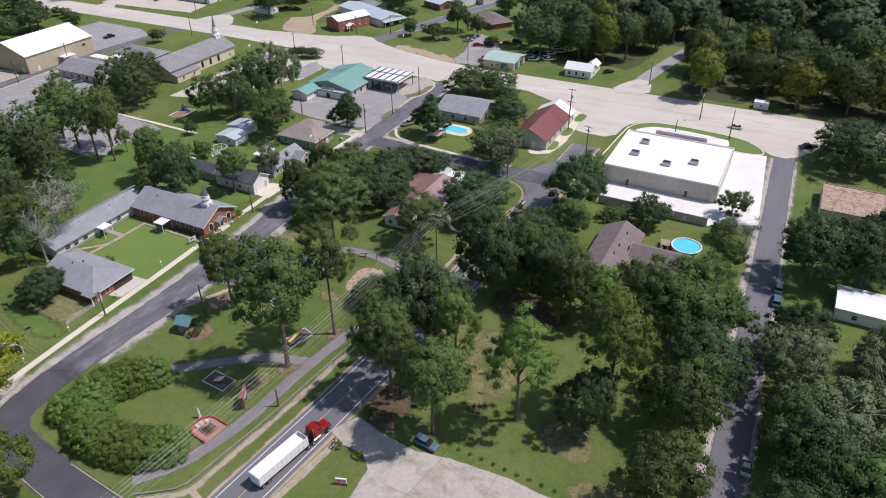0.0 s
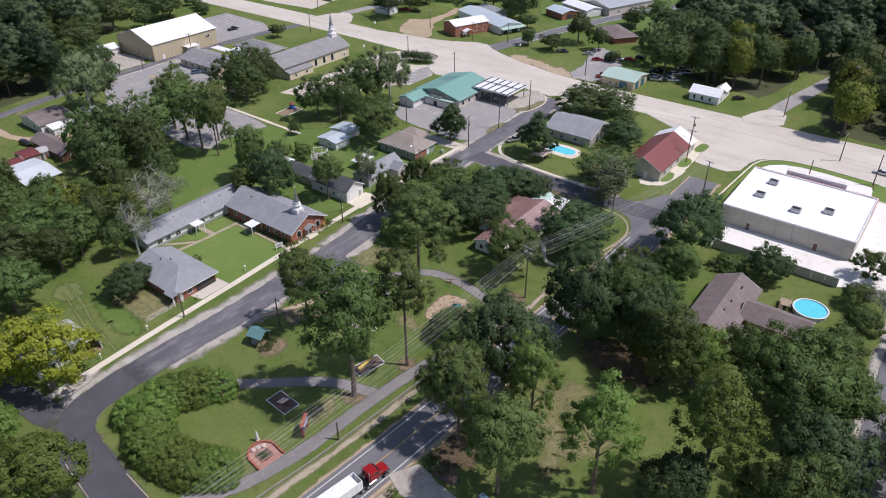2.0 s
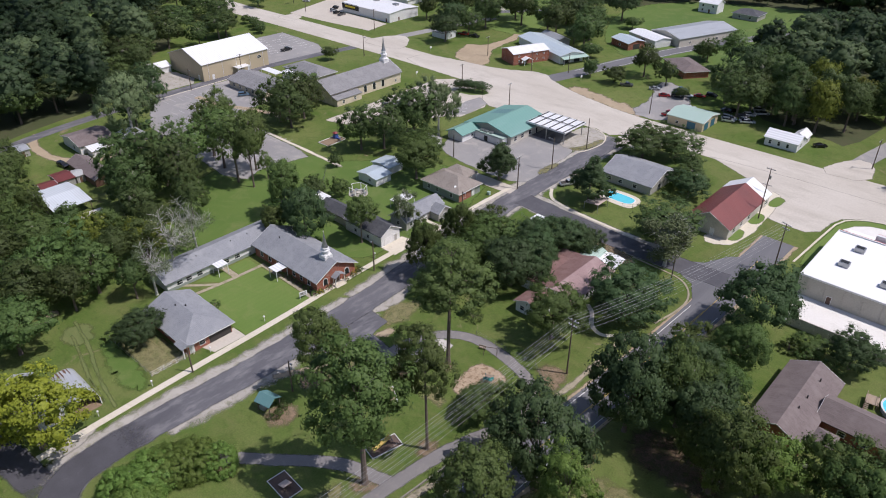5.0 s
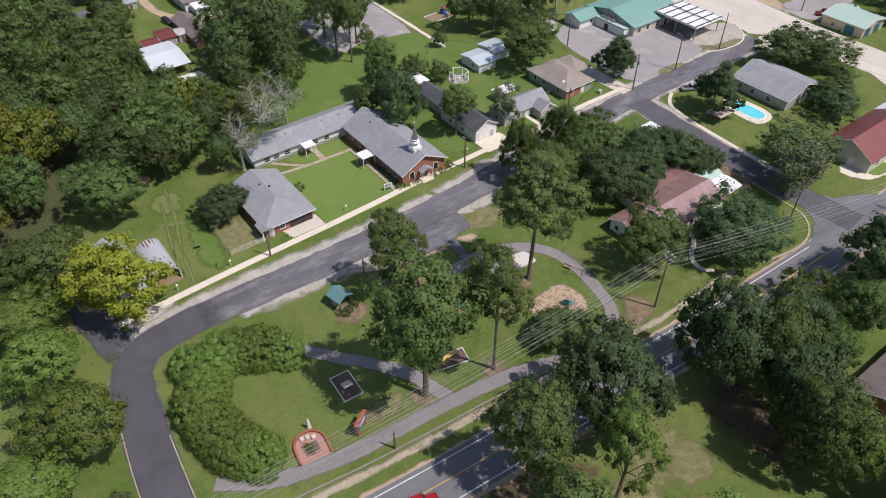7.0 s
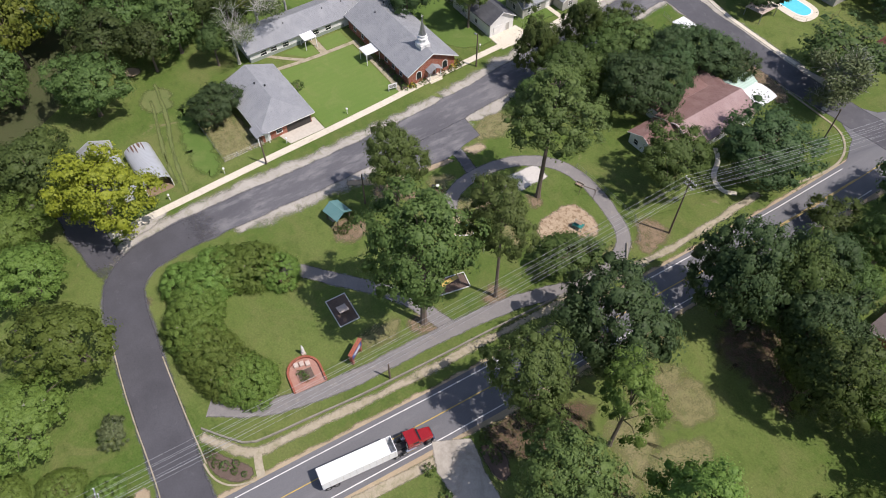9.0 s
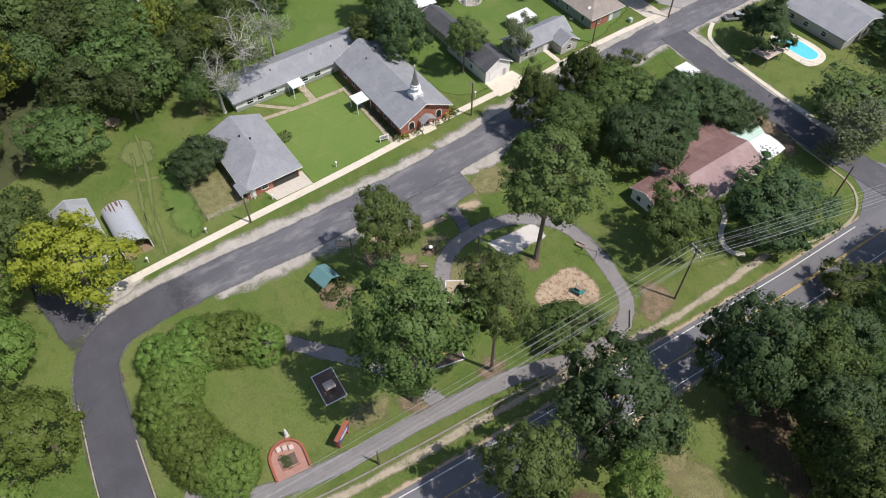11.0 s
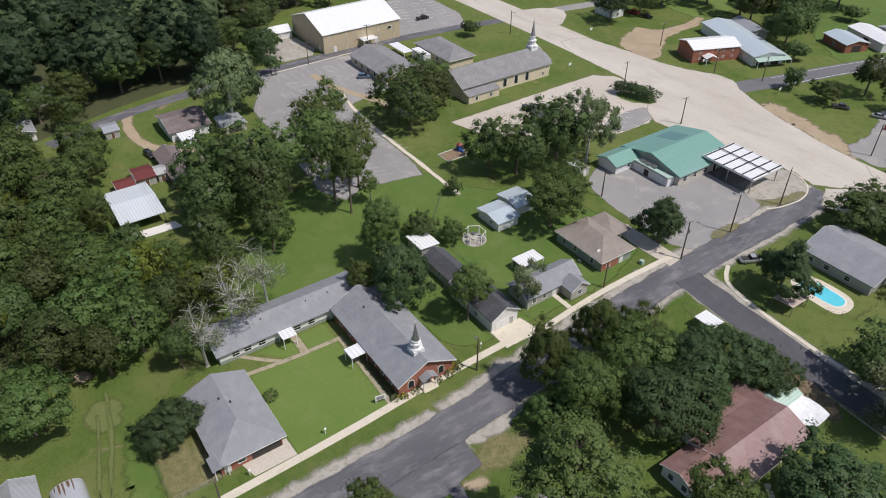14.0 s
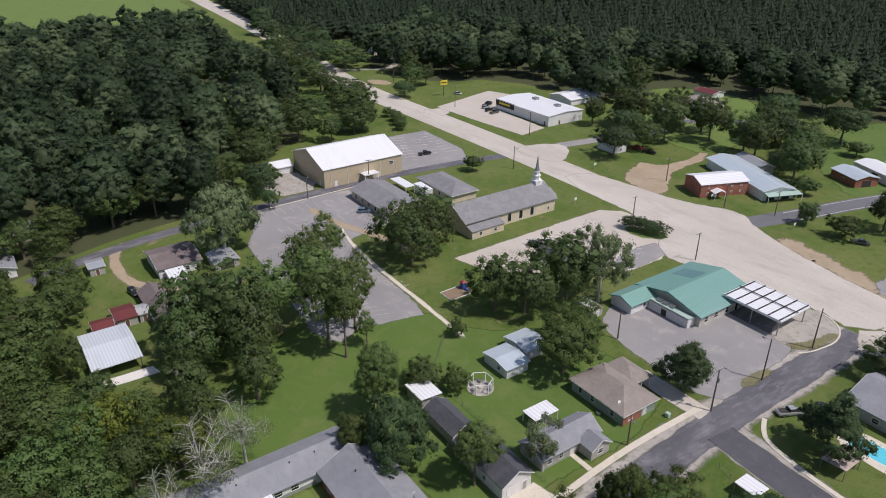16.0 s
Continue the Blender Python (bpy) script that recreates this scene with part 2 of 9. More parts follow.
surface("concrete_white", (0.68, 0.66, 0.62), (0.74, 0.72, 0.68), (0.58, 0.55, 0.50), 0.08, 2.0, 0.85, 0, 0.01)
surface("sidewalk_worn", (0.33, 0.285, 0.205), (0.39, 0.34, 0.255), (0.21, 0.20, 0.11), 0.25, 3.0, 0.9, 0, 0.01, (0.48, 0.68))
surface("wall_worn", (0.20, 0.185, 0.155), (0.26, 0.24, 0.20), (0.13, 0.125, 0.085), 0.3, 3.0, 0.9, 0, 0.01)
surface("sidewalk", (0.58, 0.53, 0.43), (0.64, 0.59, 0.49), (0.46, 0.41, 0.31), 0.2, 3.0, 0.85, 0, 0.01)
surface("gravel", (0.34, 0.315, 0.28), (0.43, 0.40, 0.355), (0.22, 0.22, 0.15), 0.2, 7.0, 0.95, 0, 0.04, (0.5, 0.7))
surface("dirt", (0.33, 0.26, 0.175), (0.41, 0.33, 0.225), (0.24, 0.21, 0.11), 0.12, 4.0, 0.95, 0, 0.04)
surface("red_dirt", (0.215, 0.155, 0.10), (0.26, 0.19, 0.125), (0.15, 0.135, 0.065), 0.2, 4.0, 0.95, 0, 0.04)
surface("dry_grass", (0.19, 0.18, 0.075), (0.235, 0.21, 0.105), (0.13, 0.16, 0.045), 0.15, 5.0, 0.95, 0, 0.05, (0.5, 0.75))
surface("thin_grass", (0.120, 0.150, 0.046), (0.150, 0.168, 0.058), (0.098, 0.140, 0.036), 0.3, 4.0, 0.95, 0, 0.05, (0.45, 0.7))
surface("leaf_litter", (0.11, 0.07, 0.045), (0.15, 0.10, 0.065), (0.09, 0.085, 0.035), 0.2, 4.0, 0.95, 0, 0.06, (0.5, 0.7))
surface("mulch", (0.10, 0.07, 0.055), (0.14, 0.10, 0.08), (0.18, 0.13, 0.10), 0.5, 8.0, 0.95, 0, 0.05)
surface("pale_sand", (0.50, 0.47, 0.43), (0.57, 0.54, 0.50), (0.38, 0.355, 0.32), 0.2, 6.0, 0.95, 0, 0.03)
surface("wood_chips", (0.36, 0.27, 0.18), (0.44, 0.35, 0.25), (0.22, 0.15, 0.09), 0.4, 6.0, 0.95, 0, 0.06, (0.48, 0.6))
surface("line_white", (0.72, 0.72, 0.70), (0.62, 0.62, 0.60), (0.35, 0.35, 0.35), 0.5, 6.0, 0.7, 0, 0.002, (0.55, 0.8))
surface("line_faded", (0.46, 0.45, 0.44), (0.42, 0.41, 0.40), (0.30, 0.29, 0.29), 0.5, 6.0, 0.8, 0, 0.002, (0.5, 0.8))
surface("line_yellow", (0.62, 0.45, 0.08), (0.55, 0.38, 0.07), (0.3, 0.24, 0.1), 0.5, 6.0, 0.7, 0, 0.002, (0.55, 0.8))
shingle("shingle_grey", (0.235, 0.245, 0.265), (0.265, 0.275, 0.295), (0.30, 0.31, 0.325))
shingle("shingle_dark", (0.065, 0.068, 0.078), (0.085, 0.088, 0.098), (0.11, 0.112, 0.12))
shingle("shingle_brown", (0.155, 0.125, 0.12), (0.185, 0.15, 0.145), (0.215, 0.18, 0.172))
shingle("shingle_tan", (0.25, 0.215, 0.185), (0.285, 0.25, 0.22), (0.32, 0.28, 0.25))
shingle("shingle_maroon", (0.195, 0.11, 0.10), (0.22, 0.13, 0.118), (0.26, 0.17, 0.155))
shingle("shingle_pink", (0.30, 0.205, 0.20), (0.325, 0.228, 0.222), (0.36, 0.265, 0.255))
ribbed("metal_white", (0.86, 0.87, 0.88), (0.76, 0.76, 0.76), 0.9, 1, 0.45, 0.1, 0.03, 0.2)
ribbed("metal_pale", (0.70, 0.75, 0.79), (0.58, 0.61, 0.63), 0.7, 1, 0.45, 0.15, 0.03, 0.2)
ribbed("metal_blue", (0.56, 0.65, 0.70), (0.46, 0.53, 0.56), 0.6, 1, 0.45, 0.2, 0.03, 0.2)
ribbed("metal_green", (0.19, 0.37, 0.32), (0.27, 0.42, 0.39), 0.6, 0, 0.5, 0.1, 0.03, 0.15)
ribbed("metal_pale_green", (0.42, 0.56, 0.49), (0.5, 0.6, 0.55), 0.5, 0, 0.5, 0.1, 0.03, 0.2)
ribbed("metal_maroon", (0.20, 0.055, 0.05), (0.13, 0.045, 0.04), 0.4, 1, 0.45, 0.2, 0.03, 0.2)
ribbed("metal_rust", (0.52, 0.53, 0.52), (0.26, 0.13, 0.08), 0.25, 1, 0.6, 0.3, 0.03, 0.35, 1.6)
ribbed("metal_arch", (0.62, 0.64, 0.66), (0.50, 0.50, 0.50), 0.4, 0, 0.4, 0.4, 0.02, 0.5)
ribbed("metal_grey", (0.50, 0.52, 0.54), (0.36, 0.36, 0.36), 0.25, 0, 0.45, 0.4, 0.02, 0.4)
ribbed("siding_tan", (0.56, 0.47, 0.32), (0.47, 0.39, 0.26), 0.4, 0, 0.6, 0.0, 0.02, 0.3)
ribbed("siding_white", (0.78, 0.78, 0.77), (0.66, 0.66, 0.64), 0.2, 2, 0.6, 0.0, 0.015, 0.3)
ribbed("siding_green", (0.30, 0.34, 0.30), (0.25, 0.28, 0.25), 0.2, 2, 0.6, 0.0, 0.015, 0.3)
ribbed("siding_grey", (0.42, 0.41, 0.38), (0.34, 0.33, 0.3), 0.2, 2, 0.6, 0.0, 0.015, 0.3)
surface("membrane_white", (0.83, 0.83, 0.83), (0.79, 0.79, 0.79), (0.7, 0.69, 0.67), 0.1, 2.0, 0.6, 0, 0.002, (0.6, 0.85))
surface("cement_wall", (0.47, 0.44, 0.38), (0.53, 0.50, 0.44), (0.36, 0.33, 0.28), 0.2, 3.0, 0.85, 0, 0.01)
brickwork("brick_red", (0.34, 0.10, 0.055), (0.27, 0.075, 0.045), (0.36, 0.27, 0.22))
brickwork("brick_buff", (0.66, 0.57, 0.42), (0.60, 0.51, 0.37), (0.62, 0.56, 0.46))
shingle("shingle_slate", (0.205, 0.203, 0.208), (0.24, 0.238, 0.242), (0.275, 0.272, 0.275))
surface("paver_red", (0.33, 0.175, 0.135), (0.38, 0.21, 0.165), (0.44, 0.28, 0.22), 0.5, 8.0, 0.9, 0, 0.01)
surface("rust_roof", (0.36, 0.26, 0.19), (0.44, 0.34, 0.26), (0.22, 0.13, 0.09), 0.2, 2.0, 0.85, 0, 0.02, (0.45, 0.6))
plain("glass_dark", (0.025, 0.03, 0.035), 0.08)
plain("glass_car", (0.02, 0.022, 0.025), 0.06)
plain("tyre", (0.02, 0.02, 0.02), 0.8)
plain("rim", (0.45, 0.45, 0.46), 0.35, 0.8)
plain("chrome", (0.6, 0.6, 0.6), 0.2, 1.0)
plain("trim_white", (0.78, 0.78, 0.77), 0.5)
plain("trim_brown", (0.16, 0.09, 0.06), 0.6)
plain("trim_red", (0.55, 0.06, 0.07), 0.5)
plain("trim_teal", (0.12, 0.36, 0.32), 0.5)
plain("door_blue", (0.03, 0.13, 0.19), 0.5)
# near-black colour that stands for the shade inside openings and pickup beds
plain("shade_dark", (0.05, 0.045, 0.04), 0.9)
plain("steel", (0.38, 0.39, 0.40), 0.4, 0.8)
plain("steel_black", (0.03, 0.03, 0.032), 0.5, 0.3)
surface("pole_wood", (0.10, 0.075, 0.055), (0.14, 0.105, 0.08), (0.2, 0.16, 0.12), 0.8, 6.0, 0.9, 0, 0.02)
surface("bark", (0.13, 0.10, 0.08), (0.17, 0.135, 0.11), (0.09, 0.07, 0.055), 0.6, 5.0, 0.95, 0, 0.06)
surface("bark_grey", (0.42, 0.41, 0.38), (0.50, 0.49, 0.45), (0.30, 0.29, 0.26), 0.6, 5.0, 0.95, 0, 0.05)
plain("wire", (0.42, 0.43, 0.44), 0.4, 0.3)
plain("sign_yellow", (0.75, 0.6, 0.05), 0.5)
plain("sign_black", (0.02, 0.02, 0.02), 0.5)
plain("play_red", (0.24, 0.04, 0.045), 0.4)
plain("play_blue", (0.04, 0.10, 0.35), 0.4)
plain("play_yellow", (0.70, 0.52, 0.16), 0.5)
plain("play_teal", (0.03, 0.22, 0.20), 0.5)
ribbed("roof_teal", (0.13, 0.27, 0.27), (0.20, 0.31, 0.31), 0.3, 0, 0.5, 0.1, 0.02, 0.4)
plain("stone_pale", (0.58, 0.47, 0.41), 0.9)
plain("pool_rim", (0.70, 0.71, 0.71), 0.4)
plain("deck_wood", (0.36, 0.28, 0.21), 0.8)
plain("tarp_white", (0.82, 0.83, 0.84), 0.7)
for cname, c in (("white", (0.75, 0.75, 0.75)), ("silver", (0.42, 0.44, 0.46)), ("black", (0.015, 0.015, 0.018)), ("grey", (0.10, 0.105, 0.11)),
                 ("red", (0.36, 0.015, 0.02)), ("blue", (0.02, 0.06, 0.18)), ("tan", (0.35, 0.31, 0.25)), ("steelblue", (0.12, 0.20, 0.28))):
    plain("paint_" + cname, c, 0.25, 0.2, 0.6)
leaf_mat("leaf_oak", (0.042, 0.071, 0.019), (0.106, 0.160, 0.048), (0.169, 0.236, 0.071), 0.40)
leaf_mat("leaf_deep", (0.032, 0.056, 0.023), (0.075, 0.120, 0.049), (0.126, 0.184, 0.073), 0.40)
leaf_mat("leaf_pine", (0.057, 0.090, 0.027), (0.137, 0.198, 0.062), (0.197, 0.268, 0.086), 0.40)
leaf_mat("leaf_bright", (0.066, 0.112, 0.026), (0.158, 0.236, 0.053), (0.222, 0.315, 0.080), 0.40)
leaf_mat("leaf_yellow", (0.084, 0.106, 0.012), (0.246, 0.262, 0.031), (0.408, 0.402, 0.050), 0.40)
leaf_mat("leaf_gold", (0.22, 0.17, 0.02), (0.42, 0.33, 0.05), (0.55, 0.46, 0.10), 0.2)
leaf_mat("leaf_grey", (0.061, 0.086, 0.037), (0.130, 0.167, 0.075), (0.209, 0.248, 0.127), 0.2)
leaf_mat("leaf_wood", (0.044, 0.074, 0.036), (0.094, 0.142, 0.066), (0.148, 0.204, 0.092), 0.5, True)
leaf_mat("leaf_turn", (0.066, 0.091, 0.014), (0.150, 0.175, 0.029), (0.240, 0.258, 0.046), 0.40)
leaf_mat("leaf_forest", (0.040, 0.066, 0.022), (0.090, 0.132, 0.044), (0.146, 0.198, 0.066), 0.40)
# far pine needles, made darker in the colour for a cloud's shadow
leaf_mat("leaf_far_shaded", (0.022, 0.036, 0.020), (0.034, 0.054, 0.027), (0.050, 0.076, 0.036), 0.3, True)


plain("pond_water", (0.035, 0.05, 0.045), 0.08)
def water_mat():
    m, nt, b = node_mat("pool_water")
    v = coords(nt)
    g = noise_at(nt, v, 1.5, 3.0, 0.5, 0.5)
    put(nt, b.inputs["Base Color"], mix(nt, g, (0.06, 0.50, 0.62), (0.16, 0.62, 0.72)))
    b.inputs["Roughness"].default_value = 0.05
    b.inputs["IOR"].default_value = 1.33
    bump(nt, b, g, 0.2, 0.03)


water_mat()

# ---- building helpers ----
from mathutils import geometry


def to_mesh(name, bm, material):
    me = bpy.data.meshes.new(name)
    bmesh.ops.recalc_face_normals(bm, faces=bm.faces)
    bm.to_mesh(me)
    bm.free()
    me.materials.append(MATS[material])
    return me


def part(name, bm, material, parent=None, label=""):
    """Links a bmesh as one mesh object under a thing or a part."""
    ob = new(name, to_mesh(name, bm, material))
    if parent is not None:
        ob.parent = parent
    if label:
        ob["label"] = label
    return ob


def thing(name, label, category, x=0.0, y=0.0, z=0.0, rz=0.0, group="", kind=""):
    ob = new(name)
    ob.empty_display_size = 0.5
    ob.matrix_basis = pose(x, y, z, 0, 0, rz)
    return tagged(ob, label, category, group, kind)


def box(bm, x0, x1, y0, y1, z0, z1, bevel=0.0):
    v = [bm.verts.new(p) for p in ((x0, y0, z0), (x1, y0, z0), (x1, y1, z0), (x0, y1, z0), (x0, y0, z1), (x1, y0, z1), (x1, y1, z1), (x0, y1, z1))]
    fs = [bm.faces.new([v[i] for i in q]) for q in ((3, 2, 1, 0), (4, 5, 6, 7), (0, 1, 5, 4), (1, 2, 6, 5), (2, 3, 7, 6), (3, 0, 4, 7))]
    if bevel:
        bmesh.ops.bevel(bm, geom=list({e for f in fs for e in f.edges}), offset=bevel, segments=1, affect="EDGES")
    return bm


def boxes(*rows):
    bm = bmesh.new()
    for r in rows:
        box(bm, *r)
    return bm


def tube(bm, pts, radii, sides=8, cap=True):
    """A round bar along points."""
    rings = []
    for i, p in enumerate(pts):
        p = Vector(p)
        a = Vector(pts[max(i - 1, 0)])
        b = Vector(pts[min(i + 1, len(pts) - 1)])
        d = (b - a).normalized()
        u = d.cross(Vector((0, 0, 1)) if abs(d.z) < 0.9 else Vector((1, 0, 0))).normalized()
        w = d.cross(u)
        r = float(radii[i] if isinstance(radii, (list, tuple)) else radii)
        rings.append([bm.verts.new(p + r * (math.cos(k * math.tau / sides) * u + math.sin(k * math.tau / sides) * w)) for k in range(sides)])
    for a, b in zip(rings, rings[1:]):
        for k in range(sides):
            bm.faces.new((a[k], a[(k + 1) % sides], b[(k + 1) % sides], b[k]))
    if cap:
        bm.faces.new(rings[0][::-1])
        bm.faces.new(rings[-1])
    return bm


def prism(bm, pts, z0, z1):
    """A flat outline raised from z0 to z1."""
    lo = [bm.verts.new((p[0], p[1], z0)) for p in pts]
    hi = [bm.verts.new((p[0], p[1], z1)) for p in pts]
    n = len(pts)
    bm.faces.new(hi)
    bm.faces.new(lo[::-1])
    for i in range(n):
        bm.faces.new((lo[i], lo[(i + 1) % n], hi[(i + 1) % n], hi[i]))
    return bm


def rounded(pts, times=2, closed=True):
    """Cuts the corners of an outline or a line, twice by default."""
    for _ in range(times):
        out = []
        n = len(pts)
        pairs = [(pts[i], pts[(i + 1) % n]) for i in range(n if closed else n - 1)]
        for a, b in pairs:
            out += [(0.75 * a[0] + 0.25 * b[0], 0.75 * a[1] + 0.25 * b[1]), (0.25 * a[0] + 0.75 * b[0], 0.25 * a[1] + 0.75 * b[1])]
        if not closed:
            out = [pts[0]] + out + [pts[-1]]
        pts = out
    return pts


def ragged(pts, step=1.0, amount=0.3, seed=0):
    """An outline cut into short steps that wander a little."""
    out = []
    n = len(pts)
    for i in range(n):
        a, b = Vector(pts[i]), Vector(pts[(i + 1) % n])
        k = max(1, int((b - a).length / step))
        for j in range(k):
            p = a.lerp(b, j / k)
            q = Vector((p.x * 0.33, p.y * 0.33, seed))
            w = Vector((31, 7, 3))
            out.append((p.x + amount * (1.6 * noise.noise(q) + 0.9 * noise.noise(q * 4.3)), p.y + amount * (1.6 * noise.noise(q + w) + 0.9 * noise.noise(q * 4.3 + w))))
    return out


def sheet(name, rows, faces, edge, material, parent):
    """A thin layer of ground whose edge value runs from 0 at the rim to 1 inside."""
    me = bpy.data.meshes.new(name)
    me.from_pydata(rows, [], faces)
    me.attributes.new("edge", "FLOAT", "POINT").data.foreach_set("value", edge)
    me.materials.append(MATS[softened(material)])
    ob = new(name, me)
    if parent is not None:
        ob.parent = parent
    return ob


def area(name, pts, top, material, soft=0, rag=0.0, label="", parent=None):
    """A paved, bare or planted stretch of ground: a thin slab, or a layer with a ragged thinning edge."""
    if soft:
        pts = rounded(pts, soft)
    if rag:
        pts = ragged(pts, 0.7 if len(pts) < 40 else 1.0, rag * 0.6, len(name))
        turn = sum(p[0] * q[1] - q[0] * p[1] for p, q in zip(pts, pts[1:] + pts[:1]))
        pts = pts if turn > 0 else pts[::-1]
        n, f = len(pts), 0.25 + rag
        rim, core = [], []
        for i, p in enumerate(pts):
            d = Vector(pts[(i + 4) % n]) - Vector(pts[i - 4])
            d = Vector((d.y, -d.x)).normalized() if d.length > 1e-6 else Vector((0, 0))
            rim.append((p[0] + d.x * f * 0.5, p[1] + d.y * f * 0.5, top))
            core.append((p[0] - d.x * f * 0.5, p[1] - d.y * f * 0.5, top))
        tris = geometry.tessellate_polygon([[Vector(p) for p in core]])
        tris = [t if geometry.normal([Vector(core[k]) for k in t]).z > 0 else t[::-1] for t in tris]
        faces = [tuple(n + k for k in t) for t in tris] + [(i, (i + 1) % n, n + (i + 1) % n, n + i) for i in range(n)]
        ob = sheet(name, rim + core, faces, [0.0] * n + [0.62 if material in ("leaf_litter", "dry_grass", "red_dirt") else 1.0] * n, material, parent)
        return tagged(ob, label, "", "", "structure") if parent is None else ob
    bm = prism(bmesh.new(), pts, -0.05, top)
    bm.normal_update()
    bmesh.ops.triangulate(bm, faces=bm.faces[:], ngon_method="EAR_CLIP")
    ob = part(name, bm, material, parent)
    return tagged(ob, label, "", "", "structure") if parent is None else ob


def offset_line(line, d):
    out = []
    for i, p in enumerate(line):
        a, b = line[max(i - 1, 0)], line[min(i + 1, len(line) - 1)]
        t = Vector((b[0] - a[0], b[1] - a[1])).normalized()
        out.append((p[0] - t.y * d, p[1] + t.x * d))
    return out


def ribbon(name, line, left, right, top, material, soft=2, rag=0.0, label="", parent=None, bottom=-0.05):
    """A road, walk or painted line along a centre line, from left to right of it."""
    if soft:
        line = rounded(line, soft, False)
    a, b = offset_line(line, left), offset_line(line, right)
    if rag and bottom > -0.06 and top < 0.056:
        line = cut(line, 1.0)
        f = 0.25 + rag
        rows, edge, faces = [], [], []
        for j, (d, e) in enumerate(((left + f / 2, 0.0), (left - f / 2, 1.0), (right + f / 2, 1.0), (right - f / 2, 0.0))):
            for i, p in enumerate(offset_line(line, d)):
                q = Vector((p[0] * 0.3, p[1] * 0.3, left if j < 2 else right))
                rows.append((p[0] + 0.8 * rag * noise.noise(q), p[1] + 0.8 * rag * noise.noise(q + Vector((9, 9, 9))), top))
                edge.append(e if "asphalt" in material and material != "asphalt_new" else min(e, i / 6, (len(line) - 1 - i) / 6) if material == "asphalt_new" else e if 0 < i < len(line) - 1 else 0.0)
        n = len(line)
        for j in range(3):
            faces += [(j * n + i, (j + 1) * n + i, (j + 1) * n + i + 1, j * n + i + 1) for i in range(n - 1)]
        ob = sheet(name, rows, faces, edge, material, parent)
        return tagged(ob, label, "", "", "structure") if parent is None else ob
    bm = bmesh.new()
    rows = [[bm.verts.new((q[0], q[1], z)) for q, z in ((p, bottom), (p, top), (r, top), (r, bottom))] for p, r in zip(a, b)]
    for r, s in zip(rows, rows[1:]):
        for k in range(3):
            bm.faces.new((r[k], r[k + 1], s[k + 1], s[k]))
    bm.faces.new(rows[0])
    bm.faces.new(rows[-1][::-1])
    ob = part(name, bm, material, parent)
    return tagged(ob, label, "", "", "structure") if parent is None else ob


def cut(line, step):
    """A line cut into short steps."""
    out = []
    for a, b in zip(line, line[1:]):
        a, b = Vector(a), Vector(b)
        k = max(1, int((b - a).length / step))
        out += [tuple(a.lerp(b, j / k)) for j in range(k)]
    return out + [tuple(line[-1])]

# ---- ground, roads, pavements ----
bm = bmesh.new()
bmesh.ops.create_grid(bm, x_segments=24, y_segments=24, size=2600)
tagged(part("ground", bm, "grass"), "wide level mown grass ground with bare patches", "", "", "structure")

POND_EDGE = [(-552, 556), (-540, 600), (-565, 612), (-586, 582), (-578, 556)]
HWY = [(-100, -420), (-79, -120), (-71.5, 0), (-67.6, 46.6), (-63.9, 85), (-59.6, 145), (-58.6, 170), (-58, 214)]
area("highway_shoulder", offset_line(HWY, 4.7) + offset_line(HWY, -5.0)[::-1], 0.012, "dirt", 0, 0.4, "strip of pale dirt along the two-lane road")
ribbon("two_lane_road", HWY, 4.2, -4.2, 0.030, "asphalt_road", 1, 0, "two-lane grey asphalt road")
ribbon("road_edge_line", HWY[:-1], 3.45, 3.30, 0.036, "line_white", 1, 0, "white edge line on the two-lane road")
ribbon("road_edge_line", HWY[:-1], -3.30, -3.45, 0.036, "line_white", 1, 0, "white edge line on the two-lane road")
ribbon("road_centre_line", HWY[:-1], 0.20, 0.08, 0.036, "line_yellow", 1, 0, "yellow centre line on the two-lane road")
ribbon("road_centre_line", [(-61.0, 125), (-59.6, 145), (-58.6, 170), (-58.2, 200)], -0.08, -0.20, 0.036, "line_yellow", 1, 0, "second yellow centre line towards the junction")

# side street with the bend, then along the churchyard to the main highway
SIDE = [(-66, 38.8), (-74, 39.3), (-88, 40.7), (-104, 42.4), (-112, 43.4), (-117.4, 46), (-119.9, 52), (-120.0, 64), (-118.9, 90), (-119.4, 118), (-122.6, 146), (-126.0, 180), (-126.6, 210), (-126.8, 246)]
ribbon("street_gravel", SIDE[5:10], 5.9, 0.5, 0.010, "gravel", 2, 1.5, "gravel shoulder along the churchyard street")
ribbon("street_gravel", [(-120, 66)] + SIDE[8:10], -0.5, -5.4, 0.0105, "gravel", 2, 2.2, "gravel shoulder along the park")
ribbon("street_gravel", SIDE[9:], 6.0, -4.8, 0.010, "gravel", 2, 1.6, "gravel shoulders along the churchyard street")
ribbon("church_street", SIDE, 3.6, -3.6, 0.034, "asphalt_dark", 2, 0.5, "dark patched asphalt street with a wide bend")
ribbon("west_lane", [(-117, 45.5), (-126, 43.4), (-140, 42.4), (-152, 42.4)], 2.8, -2.8, 0.022, "asphalt_new", 2, 0.5, "narrow asphalt lane running west below the trees")
ribbon("street_overlay", SIDE[:8], 3.4, -3.4, 0.037, "asphalt_new", 2, 0.2, "fresh dark asphalt on the bend of the street")
area("parking_bay", [(-118, 97), (-109.6, 100), (-108.4, 108), (-109.8, 113.7), (-110.2, 117.4), (-118, 117.8)], 0.026, "asphalt_dark", 0, 0.15, "dark asphalt parking bay beside the street")
